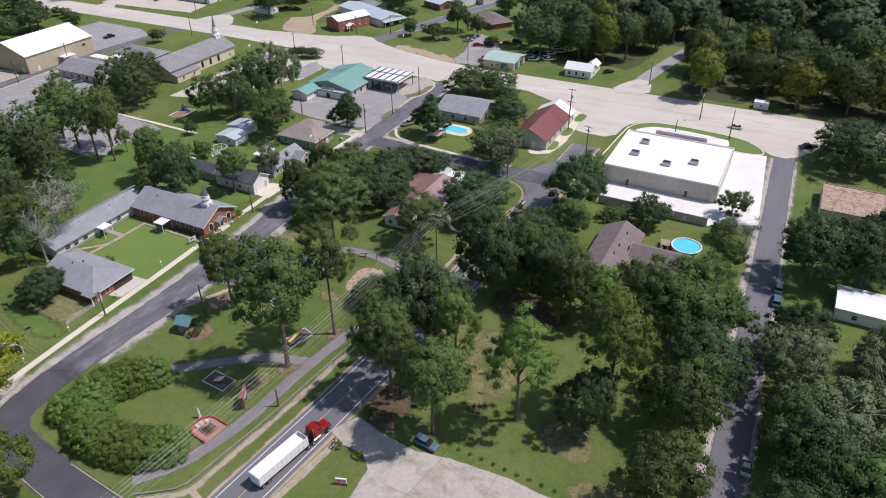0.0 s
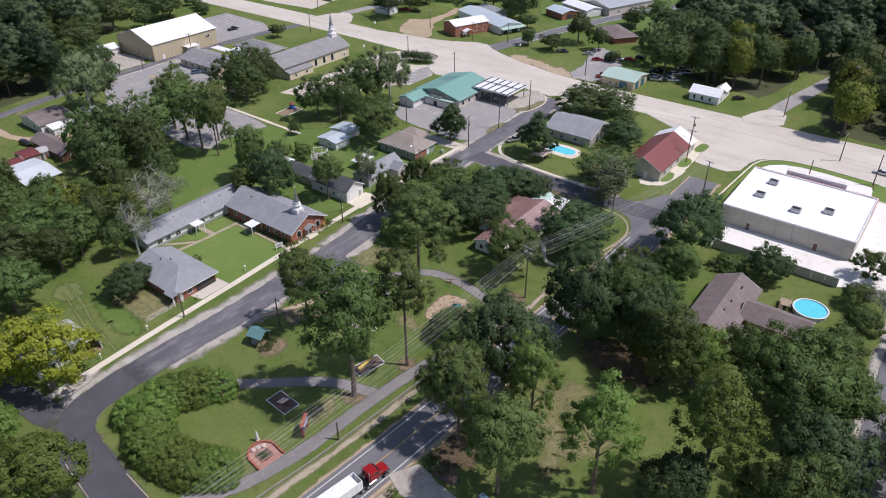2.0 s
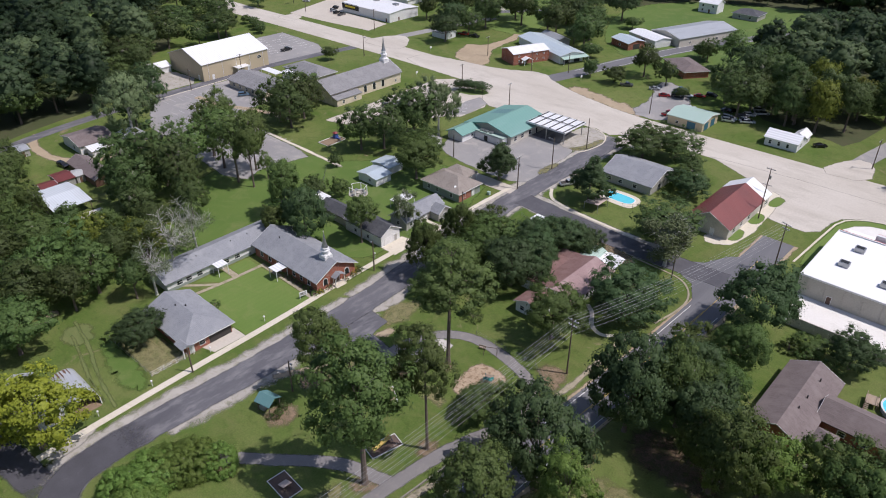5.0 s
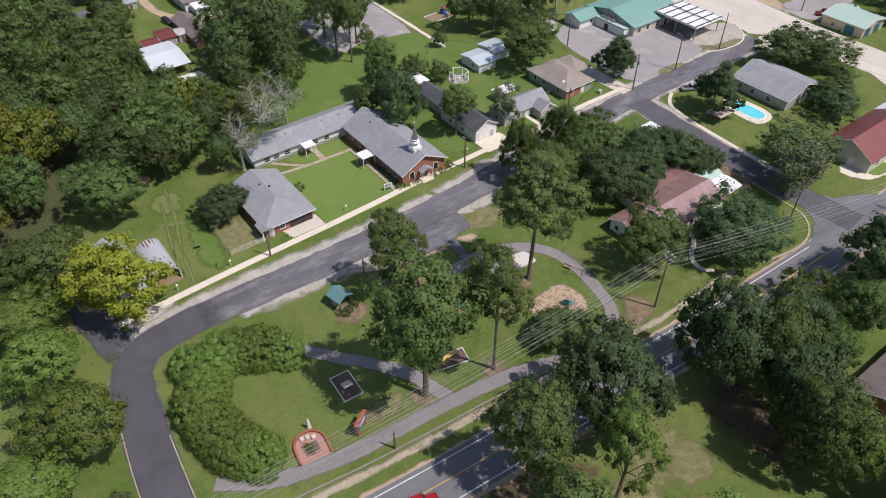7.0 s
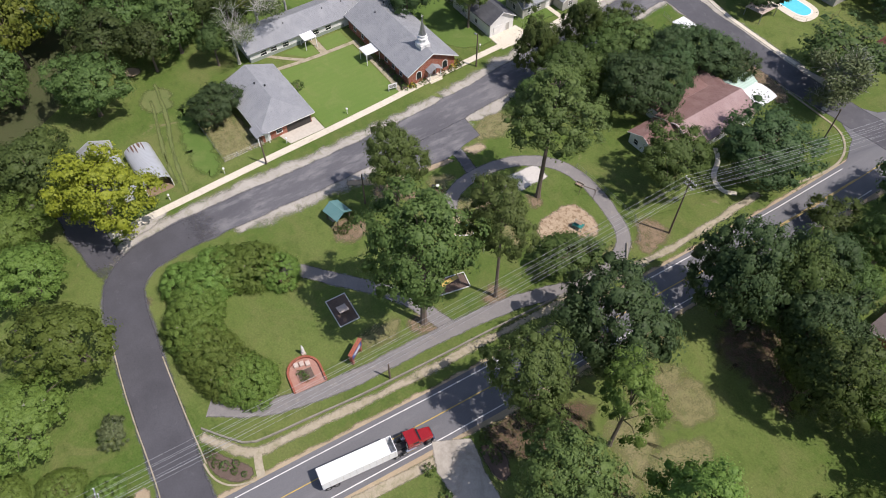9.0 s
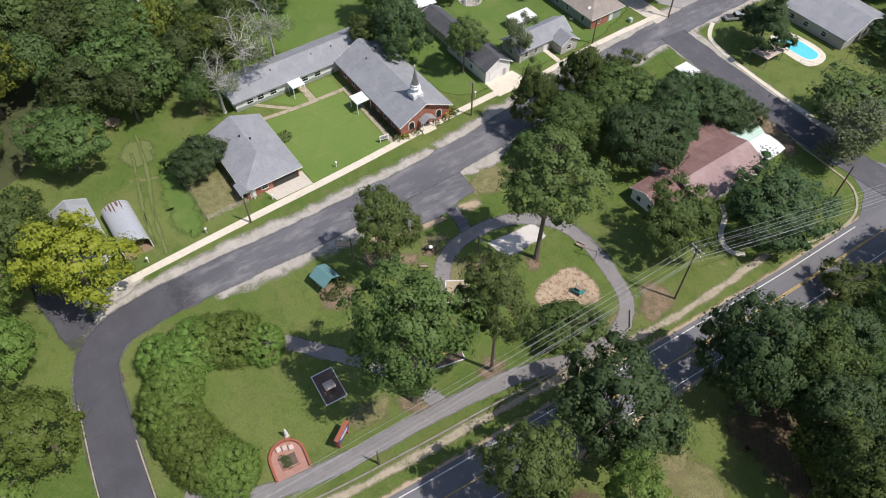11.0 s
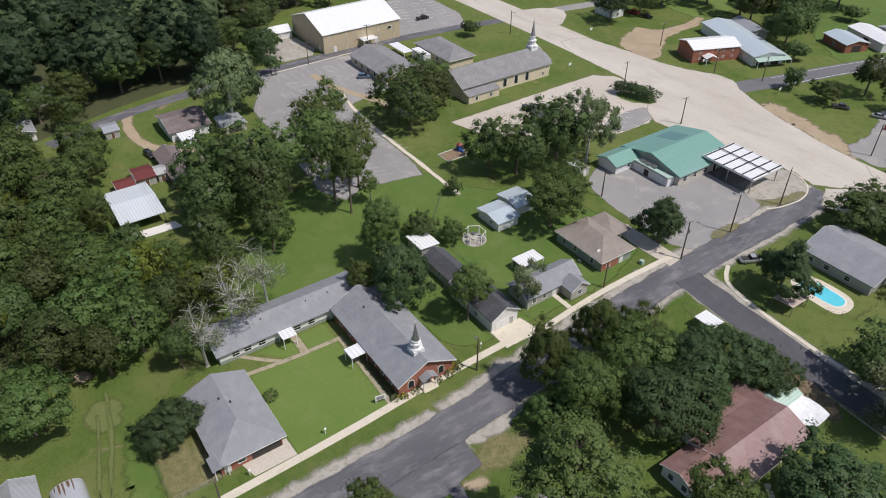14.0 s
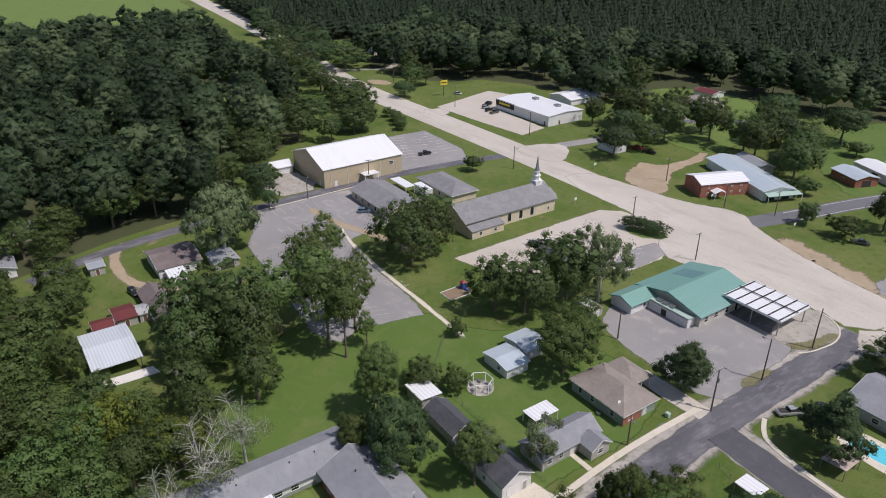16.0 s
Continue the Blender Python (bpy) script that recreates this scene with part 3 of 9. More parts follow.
area("bay_gravel", [(-119, 117.6), (-113.6, 118.2), (-114.2, 128.8), (-118.4, 129.4)], 0.016, "gravel", 1, 0.7, "pale gravel edge of the parking bay")
ribbon("bay_dirt", [(-114.2, 88), (-109.4, 97), (-108.2, 103), (-107.9, 108.6)], 0.7, -0.7, 0.017, "dirt", 2, 0.6, "thin dirt edge of the parking bay")
area("bend_gravel", [(-128, 47.4), (-124, 48.5), (-126.4, 58), (-128.4, 56)], 0.014, "gravel", 2, 0.6, "gravel at the outside of the bend")
area("corner_dirt", [(-66.5, 33), (-75, 34.5), (-80, 35.6), (-80, 33.2), (-74, 32)], 0.014, "dirt", 1, 0.5, "pale bare verge at the street corner")
ribbon("street_kerb", [(-78, 43.7), (-87.7, 44.2), (-98.4, 45.1)], 0.08, -0.12, 0.12, "sidewalk_worn", 2, 0, "low pale concrete kerb along the park")
ribbon("street_kerb", [(-72, 34), (-74.8, 36.0), (-80, 36.8), (-93.4, 37.6), (-108.9, 39.8)], 0.12, -0.06, 0.12, "sidewalk_worn", 2, 0, "low pale concrete kerb")

# street between the gardens, to the two-lane road
LANE = [(-124, 186.5), (-112, 185.6), (-96, 184.6), (-84, 184.2), (-74, 184.6), (-66, 185), (-60, 185.4)]
ribbon("lane_gravel", LANE[:5], 5.6, -3.9, 0.016, "gravel", 2, 0.8, "gravel edge of the garden lane")
ribbon("garden_lane", LANE, 3.6, -3.6, 0.038, "asphalt_lane", 2, 0.3, "dark asphalt lane between the gardens")
ribbon("lane_kerb", [(-121.5, 198), (-119.5, 194.5), (-117, 192), (-108, 190.2), (-96, 189.4), (-88, 189)], 0.5, -0.5, 0.10, "sidewalk", 2, 0, "pale concrete kerb round the pool garden")
ribbon("corner_kerb", [(-64.8, 158), (-63.2, 166), (-63.2, 171.5), (-65.2, 176), (-69, 179.2), (-74.6, 179.6), (-83, 180.0)], 0.35, -0.1, 0.12, "sidewalk_worn", 2, 0, "curved pale concrete kerb")
area("lane_corner", [(-70, 181), (-66, 178.8), (-62.8, 172.6), (-61.6, 164), (-59, 164), (-59, 202), (-64.6, 197), (-68, 190), (-76, 185)], 0.029, "asphalt_road", 0, 0.1, "grey asphalt flare of the junction")

# main highway and its aprons
BIG = [(160, 262), (20, 262), (-60, 261.5), (-130, 261), (-200, 266), (-260, 267.5), (-340, 266.5), (-430, 264), (-520, 278), (-640, 292), (-860, 310), (-1200, 340)]
ribbon("main_highway", BIG, 8.2, -8.2, 0.040, "concrete_road", 2, 0, "wide pale worn concrete highway")
area("highway_apron", [(-128, 246), (-141, 250), (-162, 243), (-173, 242), (-184, 240), (-200, 257), (-250, 259), (-250, 274), (-233, 277), (-207, 280), (-191, 290), (-178, 281), (-154, 273), (-120, 268)], 0.046, "concrete_road", 1, 0.4, "pale worn concrete apron at the junction")
area("highway_apron", [(-100, 256), (-84, 248), (-74, 243), (-69, 232), (-66.8, 226), (-63.4, 223.8), (-51.6, 223.6), (-50.6, 237), (-45.6, 241.8), (-38.3, 244.2), (-25.5, 243.8), (-13.1, 242.6), (-6.6, 238), (-3.6, 233), (4, 232), (14, 250), (30, 256)], 0.048, "concrete_road", 1, 0.3, "pale concrete mouth of the two-lane road")
area("highway_apron", [(-130, 252), (-122, 236), (-115, 246), (-108, 255)], 0.050, "concrete_road", 1, 0.3, "pale concrete mouth of the street")
area("highway_apron", [(-67, 266), (-50, 268), (-53, 285), (-60, 285)], 0.044, "concrete_road", 1, 0.3, "pale concrete mouth of the side road")
area("highway_apron", [(-290, 268), (-270, 268), (-262, 274), (-275, 290), (-284, 288)], 0.044, "concrete_road", 1, 0.3, "pale concrete mouth of a side road")
area("highway_apron", [(-362, 268), (-345, 268), (-350, 280), (-358, 282)], 0.044, "concrete_road", 1, 0.3, "pale concrete entrance to the shop")
area("roadside_dirt", [(-172, 277), (-150, 272.5), (-132, 269.5), (-131, 276), (-150, 279), (-168, 285)], 0.018, "dirt", 1, 2.0, "strip of bare sandy dirt beside the highway")
ribbon("crossing_road", [(-184, 282), (-178, 303), (-170.6, 336), (-157, 378), (-140, 414), (-118, 447), (-70, 510)], 4.2, -4.2, 0.032, "asphalt_road", 2, 0, "grey asphalt road running away from the highway")
ribbon("crossing_edge_line", [(-178.6, 300), (-170.6, 336), (-157, 378), (-140, 414)], 3.4, 3.2, 0.038, "line_white", 2, 0, "white edge line")
ribbon("crossing_edge_line", [(-178.6, 300), (-170.6, 336), (-157, 378), (-140, 414)], -3.2, -3.4, 0.038, "line_white", 2, 0, "white edge line")
ribbon("north_road", [(-57.6, 278), (-56, 290), (-50.6, 319), (-44, 350)], 3, -3, 0.032, "asphalt_old", 2, 0, "narrow grey asphalt road into the trees")
ribbon("store_side_road", [(-280, 288), (-276, 310), (-268, 350)], 3.2, -3.2, 0.032, "asphalt_old", 2, 0, "narrow grey asphalt side road")
ribbon("far_lane", [(-280, 340), (-276, 362), (-262, 380), (-238, 410)], 2.6, -2.6, 0.032, "asphalt_road", 2, 0, "narrow asphalt lane beside far lawns")
ribbon("east_street", [(2, 254), (1.5, 229), (3, 187), (3.8, 152), (4.6, 117), (5.2, 91), (6.5, 50), (9, 0), (18, -300)], 3.0, -3.0, 0.034, "asphalt_road", 2, 0.3, "grey asphalt street under trees")
ribbon("east_street_gravel", [(1.5, 232), (3, 187), (3.8, 152), (4.6, 117), (5.2, 91), (9, 0), (18, -300)], 3.9, -4.6, 0.012, "gravel", 2, 1.2, "gravel verge of the tree-lined street")

# walks
ribbon("church_sidewalk", [(-127.3, 46.5), (-128.6, 75), (-129.2, 100), (-130.6, 122), (-131.0, 141)], 0.75, -0.85, 0.10, "sidewalk", 1, 0, "pale concrete sidewalk along the churchyard")
ribbon("garden_sidewalk", [(-129.6, 147), (-131.0, 160), (-131.6, 172), (-131.4, 190)], 0.7, -0.7, 0.08, "sidewalk", 1, 0, "pale concrete sidewalk past the front gardens")
ribbon("road_sidewalk", [(-82.7, 44.5), (-79.6, 46.6), (-76.5, 48.8), (-75.2, 51.2), (-74.9, 54), (-74.3, 60), (-73.2, 67), (-72.5, 74.5), (-71.8, 82), (-70.9, 93), (-69.2, 108), (-68, 120), (-67.3, 128), (-67, 137), (-67.2, 152)], 0.55, -0.65, 0.05, "sidewalk_worn", 1, 0.5, "worn concrete sidewalk along the two-lane road")
ribbon("road_low_wall", [(-83.4, 45.3), (-80.3, 47.5), (-77.1, 50.0), (-76.3, 54.2), (-75.6, 59.8), (-74.5, 67), (-73.7, 75), (-73, 82), (-72.1, 93), (-70.4, 108), (-69.2, 119), (-72.6, 122.4)], 0.13, -0.13, 0.36, "wall_worn", 1, 0, "low grey concrete edging wall beside the park walk")
ribbon("park_path", [(-86, 47.5), (-81.4, 53.5), (-78.6, 61.4), (-77.3, 70.4), (-76.4, 84), (-74.4, 98), (-71.4, 106.5), (-70.3, 112), (-70.6, 117.6), (-72.4, 121.6), (-76, 124.2), (-82, 125.8), (-90, 126.6), (-96, 124.6), (-100.4, 119), (-101.9, 112.6), (-101.7, 107), (-99.6, 102), (-94, 98)], 1.35, -1.35, 0.024, "path_asphalt", 2, 0.3, "winding grey asphalt path through the park")
ribbon("park_path", [(-107, 65), (-102, 70.6), (-95, 76), (-87, 83), (-77, 86)], 1.3, -1.3, 0.020, "path_asphalt", 2, 0.3, "grey asphalt branch of the park path")
ribbon("park_path", [(-110.5, 110.8), (-106, 110.6), (-101.4, 109.6)], 1.1, -1.1, 0.018, "asphalt_dark", 1, 0.3, "short asphalt link to the parking bay")
ribbon("house_walk", [(-69.4, 148), (-71.5, 146), (-75.2, 147.5), (-77.4, 152), (-80.2, 154)], 0.5, -0.5, 0.05, "sidewalk", 2, 0, "curved pale concrete garden walk")
for k, (line, w) in enumerate((([(-151.3, 111.6), (-151.5, 101), (-152.6, 91.4)], 0.5), ([(-157.4, 104.5), (-151.8, 104.4)], 0.8), ([(-158.4, 92.6), (-154.4, 96.6), (-151.8, 99.6)], 0.45), ([(-151.8, 112.0), (-138, 111.9), (-130.5, 111.6)], 0.55))):
    ribbon("church_walk", line, w, -w, 0.046 + 0.004 * k, "sidewalk_worn", 1, 0, "worn concrete walk across the church lawn")
area("church_lawn", [(-130.4, 111), (-150.7, 111), (-150.9, 101), (-151.6, 93.4), (-149, 92.2), (-130, 92.6)], 0.014, "lawn", 0, 0, "bright striped mown church lawn")
area("church_lawn", [(-152.1, 111.2), (-156.8, 111.2), (-156.8, 105.6), (-152.1, 105.4)], 0.015, "lawn", 0, 0, "small bright lawn in the corner of the church")
area("church_lawn", [(-152.2, 103.4), (-156.8, 103.5), (-156.8, 96.4), (-152.4, 100.4)], 0.016, "lawn", 0, 0, "small bright lawn before the church wing")
area("planting_bed", [(-130.9, 112.2), (-144, 112.3), (-144, 113.8), (-132, 113.8), (-131.6, 127.4), (-130.0, 127.4), (-130.0, 112.2)], 0.03, "mulch", 0, 0, "mulched planting bed along the church wall")
area("house_driveway", [(-134.2, 83.4), (-134.2, 92.2), (-129.9, 92.4), (-129.9, 84.6)], 0.07, "concrete", 0, 0, "pale concrete driveway of the brick house")
area("garage_apron", [(-135.2, 138.6), (-129.5, 138.4), (-129.5, 147.5), (-135.2, 146.4)], 0.05, "sidewalk", 0, 0.2, "stained concrete apron before the white garage")
area("neighbour_driveway", [(-152, 187.5), (-146.5, 191), (-129.5, 191.2), (-129, 186.6), (-137, 186.0), (-146.5, 186.2)], 0.055, "concrete", 0, 0.15, "long pale concrete driveway")
ribbon("front_walk", [(-131.5, 157.4), (-138.5, 157.4)], 0.6, -0.6, 0.06, "sidewalk", 0, 0, "short concrete front walk")
area("bank_lot", [(-172, 206), (-174, 217), (-150, 232), (-136, 231), (-131.6, 224), (-131.6, 208), (-129.4, 203), (-129.4, 196), (-137, 192.5), (-162, 194.5), (-168, 198)], 0.030, "asphalt_old", 1, 0.3, "cracked grey asphalt lot")
area("corner_island", [(-141, 226), (-143.5, 250), (-131, 246), (-128.5, 238), (-131, 228)], 0.060, "gravel", 2, 0.2, "bare sandy corner island with a curved kerb")
ribbon("island_kerb", [(-143.5, 249), (-133, 247.5), (-128.2, 240), (-129.2, 230), (-131, 226)], 0.2, -0.2, 0.14, "sidewalk", 2, 0, "curved pale kerb of the corner island")
area("island_grass", [(-136, 226.5), (-130, 227.5), (-128.8, 240), (-131, 243), (-132.5, 232)], 0.075, "dry_grass", 2, 0.5, "strip of grass on the corner island")
area("verge_grass", [(-132.2, 203.5), (-132.2, 214.5), (-129.6, 214.5), (-129.6, 203.5)], 0.05, "dry_grass", 1, 0.7, "small patch of verge grass")
area("chapel_lot", [(-260, 139), (-286, 153), (-285, 192), (-262, 205), (-252, 188), (-247, 168), (-240, 164.4), (-206, 163.8), (-196, 162), (-198, 152), (-199.6, 145), (-196.6, 138), (-204, 134.6)], 0.028, "asphalt_old", 0, 0.5, "large faded asphalt parking lot with marked bays")
ribbon("lot_island", [(-276, 168), (-262, 169), (-240, 178), (-228, 178)], 1.2, -1.6, 0.060, "dirt", 2, 0.6, "sandy island in the parking lot")
ribbon("lot_walk", [(-258, 169.5), (-239, 165.4), (-210, 165), (-181, 164.5)], 0.6, -0.6, 0.05, "sidewalk", 2, 0.3, "worn concrete walk beside the parking lot")
area("chapel_lot", [(-217.6, 187), (-219.4, 250), (-214, 256), (-200, 257), (-187, 249), (-182.4, 238), (-182.4, 224), (-187, 221), (-199, 197), (-207, 190)], 0.026, "concrete", 0, 0.4, "pale sandy lot beside the chapel")
area("lot_strip", [(-206, 247), (-196, 254.4), (-189.4, 251), (-198, 243)], 0.060, "lawn", 1, 0.4, "grass island with a hedge in the lot")
area("lot_pad", [(-190.4, 224), (-182.6, 224.2), (-183.0, 240), (-187, 246), (-192, 245)], 0.032, "asphalt_old", 1, 0.3, "worn asphalt pad with faded stripes")
area("gym_lot", [(-291, 214), (-315, 222), (-332, 230), (-331, 251), (-300, 250), (-286, 243)], 0.032, "asphalt_old", 0, 0.3, "marked asphalt lot beside the gymnasium")
ribbon("gym_lane", [(-272, 80), (-281.9, 104), (-287.5, 150), (-289.6, 195.6), (-286.7, 238), (-282, 262)], 2.6, -2.6, 0.036, "asphalt_dark", 2, 0, "dark asphalt lane past the gymnasium")
ribbon("gym_lane_kerb", [(-284.5, 150), (-286.4, 196)], 0.25, -0.25, 0.12, "sidewalk", 1, 0, "pale kerb of the lane")
area("gym_yard", [(-292, 160), (-292, 181), (-318, 178), (-318, 163)], 0.020, "gravel", 1, 0.5, "pale gravel yard at the gymnasium")
area("shop_lot", [(-362, 279), (-374, 322), (-352, 330), (-342, 302), (-303, 300), (-300, 284), (-330, 281)], 0.050, "concrete", 0, 0.3, "pale concrete lot of the roadside shop")
area("pond", POND_EDGE, 0.03, "pond_water", 2, 1.0, "small dark pond in a clearing of the plantation")
area("roadside_clay", [(-436, 276), (-420, 277), (-416, 286), (-430, 288)], 0.02, "dirt", 2, 1.0, "patch of bare orange clay beside the highway")
ribbon("far_drive", [(-468, 270), (-462, 288), (-453, 305), (-470, 322), (-492, 330)], 2.2, -2.2, 0.024, "gravel", 2, 0.6, "pale gravel drive to the far house")
area("dirt_yard", [(-238, 283.5), (-242, 292), (-245.4, 301.2), (-240, 302.4), (-236.7, 306.9), (-236.6, 318), (-236, 327), (-232.4, 327), (-231.6, 314), (-229.5, 301), (-223.9, 292.3), (-215.7, 281.4), (-218.9, 276.3), (-226, 277.6), (-232.8, 279.2)], 0.020, "dirt", 1, 1.0, "bare orange dirt yard")
ribbon("dirt_track", [(-235, 322), (-238, 334), (-246, 344)], 1.8, -1.8, 0.022, "dirt", 2, 0.6, "dirt track leading into the yard")
area("store_lot", [(-45, 190), (-43.6, 179.6), (-13, 178.8), (-8, 182), (-0.6, 185), (-3.6, 231.5), (-14, 231), (-16.6, 238.8), (-25, 240.6), (-40.5, 240.8), (-47.2, 234.8), (-47.4, 214)], 0.044, "concrete_white", 0, 0.1, "bright concrete lot round the flat-roofed store")
ribbon("store_kerb", [(-51.2, 206), (-50.2, 225.4), (-49.4, 236.4), (-45.3, 241.5), (-38.3, 243.9), (-25.5, 243.5), (-13.1, 242.2), (-7.1, 237.8), (-4.6, 234), (-5.3, 231.4), (-11.3, 230.4), (-15.9, 230.6)], 0.25, -0.25, 0.14, "sidewalk", 1, 0, "pale kerb round the verge of the store")
area("store_verge", [(-50.4, 206), (-49.6, 225.4), (-48.8, 235.8), (-45, 240.8), (-38.3, 243.2), (-25.5, 242.8), (-16.6, 242.2), (-16.9, 238.6), (-24.9, 240.4), (-40.5, 240.6), (-47, 234.6), (-47.6, 226), (-47.4, 206)], 0.10, "lawn", 1, 0.1, "narrow grass verge of the store")
area("store_verge", [(-16.2, 242), (-13.1, 241.5), (-7.6, 237.4), (-5.4, 233.8), (-6, 232), (-11.3, 231), (-15.4, 231.2)], 0.104, "lawn", 1, 0.1, "grass corner beside the store entrance")
area("shop_terrace", [(-72, 243), (-66, 240), (-64.5, 205), (-72, 199), (-75, 204), (-68.5, 209)], 0.052, "sidewalk", 1, 0.3, "worn concrete and dirt round the red-roofed shop")
for a, b in ((-66, 236), (-66.4, 222), (-67, 209)):
    area("terrace_grass", [(a - 2.6, b - 4), (a - 2.6, b + 4), (a + 0.8, b + 3.4), (a + 0.8, b - 3.4)], 0.075, "lawn", 2, 0.3, "oval patch of grass in the paving")
area("south_slab", [(-62, 72.4), (-59.2, 77.4), (-57.4, 77.2), (-53.9, 76.2), (-45.3, 75.2), (-39.2, 76.5), (-28.1, 77.2), (-19, 76.4), (-14, 60), (-40, 50), (-51.5, 56), (-50.4, 61.5), (-50.9, 68), (-53.4, 70.3), (-57.8, 70.6)], 0.05, "slab_worn", 0, 0.15, "pale stained concrete drive with expansion joints")
ribbon("road_shoulder", [(-66.6, 30), (-62.9, 46), (-61.3, 56), (-59.9, 66), (-59.2, 72)], 0.75, -0.75, 0.026, "sidewalk_worn", 1, 0.2, "tan concrete shoulder along the two-lane road")
area("south_bed", [(-57.6, 77.6), (-56.0, 80.4), (-51.6, 79.6), (-51.0, 77.2), (-54, 76.8)], 0.06, "mulch", 1, 0.3, "dark mulched bed beside the drive")
ribbon("corner_walk", [(-75.4, 50.6), (-73.6, 49.9), (-71.6, 49.4)], 0.6, -0.6, 0.055, "sidewalk_worn", 2, 0, "worn concrete walk round the corner bed")
ribbon("corner_kerb", [(-78.2, 43.4), (-75.9, 43.5), (-74.2, 44.2), (-72.7, 45.5), (-71.6, 48.4)], 0.14, -0.14, 0.14, "sidewalk_worn", 2, 0, "curved pale kerb round the corner bed")
area("corner_bed", [(-80.6, 44.2), (-77.6, 43.8), (-75.2, 44.2), (-73.0, 46.0), (-72.2, 48.6), (-74.2, 48.9)], 0.07, "mulch", 1, 0.2, "planted corner bed with shrubs")
area("dirt_patch", [(-75.6, 129), (-70.6, 131.6), (-68.2, 127.4), (-68.8, 123), (-73.4, 124.9)], 0.016, "red_dirt", 1, 0.9, "bare dirt round the utility pole")
area("dirt_patch", [(-109, 111.5), (-106.6, 112.6), (-106.4, 116), (-108.6, 116)], 0.017, "dirt", 2, 0.9, "bare dirt patch in the park grass")
area("sand_court", [(-98.2, 111.4), (-97.4, 121.4), (-93.6, 121.2), (-93.4, 112.0)], 0.018, "pale_sand", 0, 0.35, "pale sandy play court")
area("wood_chip_bed", [(-83.4, 110.6), (-85.2, 111.6), (-85.7, 116.2), (-86.0, 120.8), (-81.5, 121.4), (-78.4, 120.9), (-77.0, 118.8), (-79.4, 114.1), (-81.2, 110.6)], 0.030, "wood_chips", 1, 0.7, "wood chip play surface with raked furrows")
for px, py, pr in ((-79.6, 83.2, 2.6), (-77.3, 96.0, 2.2), (-90.0, 115.2, 1.8), (-95.4, 107.4, 2.2), (-103.8, 97.0, 2.0), (-107.5, 93.5, 3.2), (-101.2, 67.3, 0.5), (-110, 46.8, 1.0), (-104, 83.2, 3.2), (-103.2, 101.5, 1.3)):
    area("bare_soil", [(px + pr * math.cos(k) * (1 + 0.2 * math.sin(3 * k + px)), py + pr * math.sin(k)) for k in [i * math.tau / 9 for i in range(9)]], 0.012, "red_dirt", 1, 1.1, "bare soil round a tree")
area("bare_lawn", [(-48.9, 96), (-45.8, 94.2), (-40, 87.6), (-38.1, 90.2), (-42, 99), (-48.6, 112), (-52.4, 109)], 0.011, "dry_grass", 2, 2.6, "worn brownish ground below the tall trees")
area("bare_lawn", [(-60, 79), (-57, 92), (-52, 97), (-49, 90), (-51, 82), (-55, 79.4)], 0.010, "leaf_litter", 2, 1.5, "needle-strewn ground below the roadside trees")
area("garden_lawn", [(-214, 150), (-206, 122), (-192, 107), (-178, 97), (-166, 93), (-160, 100), (-158, 112), (-148, 128), (-136, 129), (-133, 137), (-133, 183), (-150, 189), (-172, 186), (-182, 168), (-196, 164)], 0.008, "garden_green", 1, 0.6, "fresh green grass of the back gardens")
area("field_lawn", [(-154, 69.6), (-153, 71.2), (-141, 71.2), (-131.2, 71), (-130, 66.4), (-142.4, 66.6)], 0.0085, "garden_green", 2, 1.6, "fresh green strip of the mown field")
area("field_wear", [(-160, 64.2), (-162.6, 68.2), (-159.5, 70.6), (-154.3, 69.6), (-153.1, 65.8), (-156.4, 63.8)], 0.0100, "thin_grass", 2, 1.2, "worn tan patch in the mown field")
ribbon("wheel_track", [(-129.3, 62.3), (-138.1, 63.5), (-145.3, 65.2), (-151.4, 67.0), (-157.4, 68.0), (-163.3, 68.9)], 0.3, -0.3, 0.0115, "thin_grass", 2, 0.3, "faint wheel track in the mown field")
ribbon("wheel_track", [(-132.5, 61.4), (-140.3, 62.2), (-146.3, 63.6), (-152.5, 65.1), (-158.7, 66.1)], 0.25, -0.25, 0.0125, "thin_grass", 2, 0.3, "faint wheel track in the mown field")
area("field_wear", [(-172, 64), (-171.6, 67.4), (-168.6, 68.6), (-167.8, 65.2)], 0.0135, "dirt", 2, 0.8, "bare pale soil at the edge of the woods")
area("brown_yard", [(-52, 121), (-49, 130), (-42, 130), (-33, 127), (-33, 119), (-43, 118)], 0.014, "leaf_litter", 2, 2.0, "shaded reddish bare soil below the trees")
area("house_yard", [(-150.4, 71.6), (-132.8, 71.7), (-132.8, 83), (-136, 80), (-146, 79)], 0.012, "dry_grass", 0, 0.3, "worn yard behind a wire fence")
ribbon("red_track", [(-284, 108), (-279, 104), (-267, 101.6), (-257, 103.4), (-248.6, 108), (-245, 116), (-241, 124), (-232, 131), (-222, 134)], 1.5, -1.5, 0.016, "dirt", 2, 0.7, "curving red dirt track between cabins")
area("cabin_slab", [(-212.8, 85.4), (-212.4, 98), (-209, 98.8), (-209.4, 86)], 0.03, "concrete_white", 0, 0.1, "pale concrete slab beside the open shed")
area("pool_deck", [(-110.4, 203.2), (-110.0, 210.6), (-99.4, 211.2), (-96.4, 208.6), (-96.6, 203.6), (-99, 202.2)], 0.06, "sidewalk", 2, 0, "pale concrete deck round the pool")
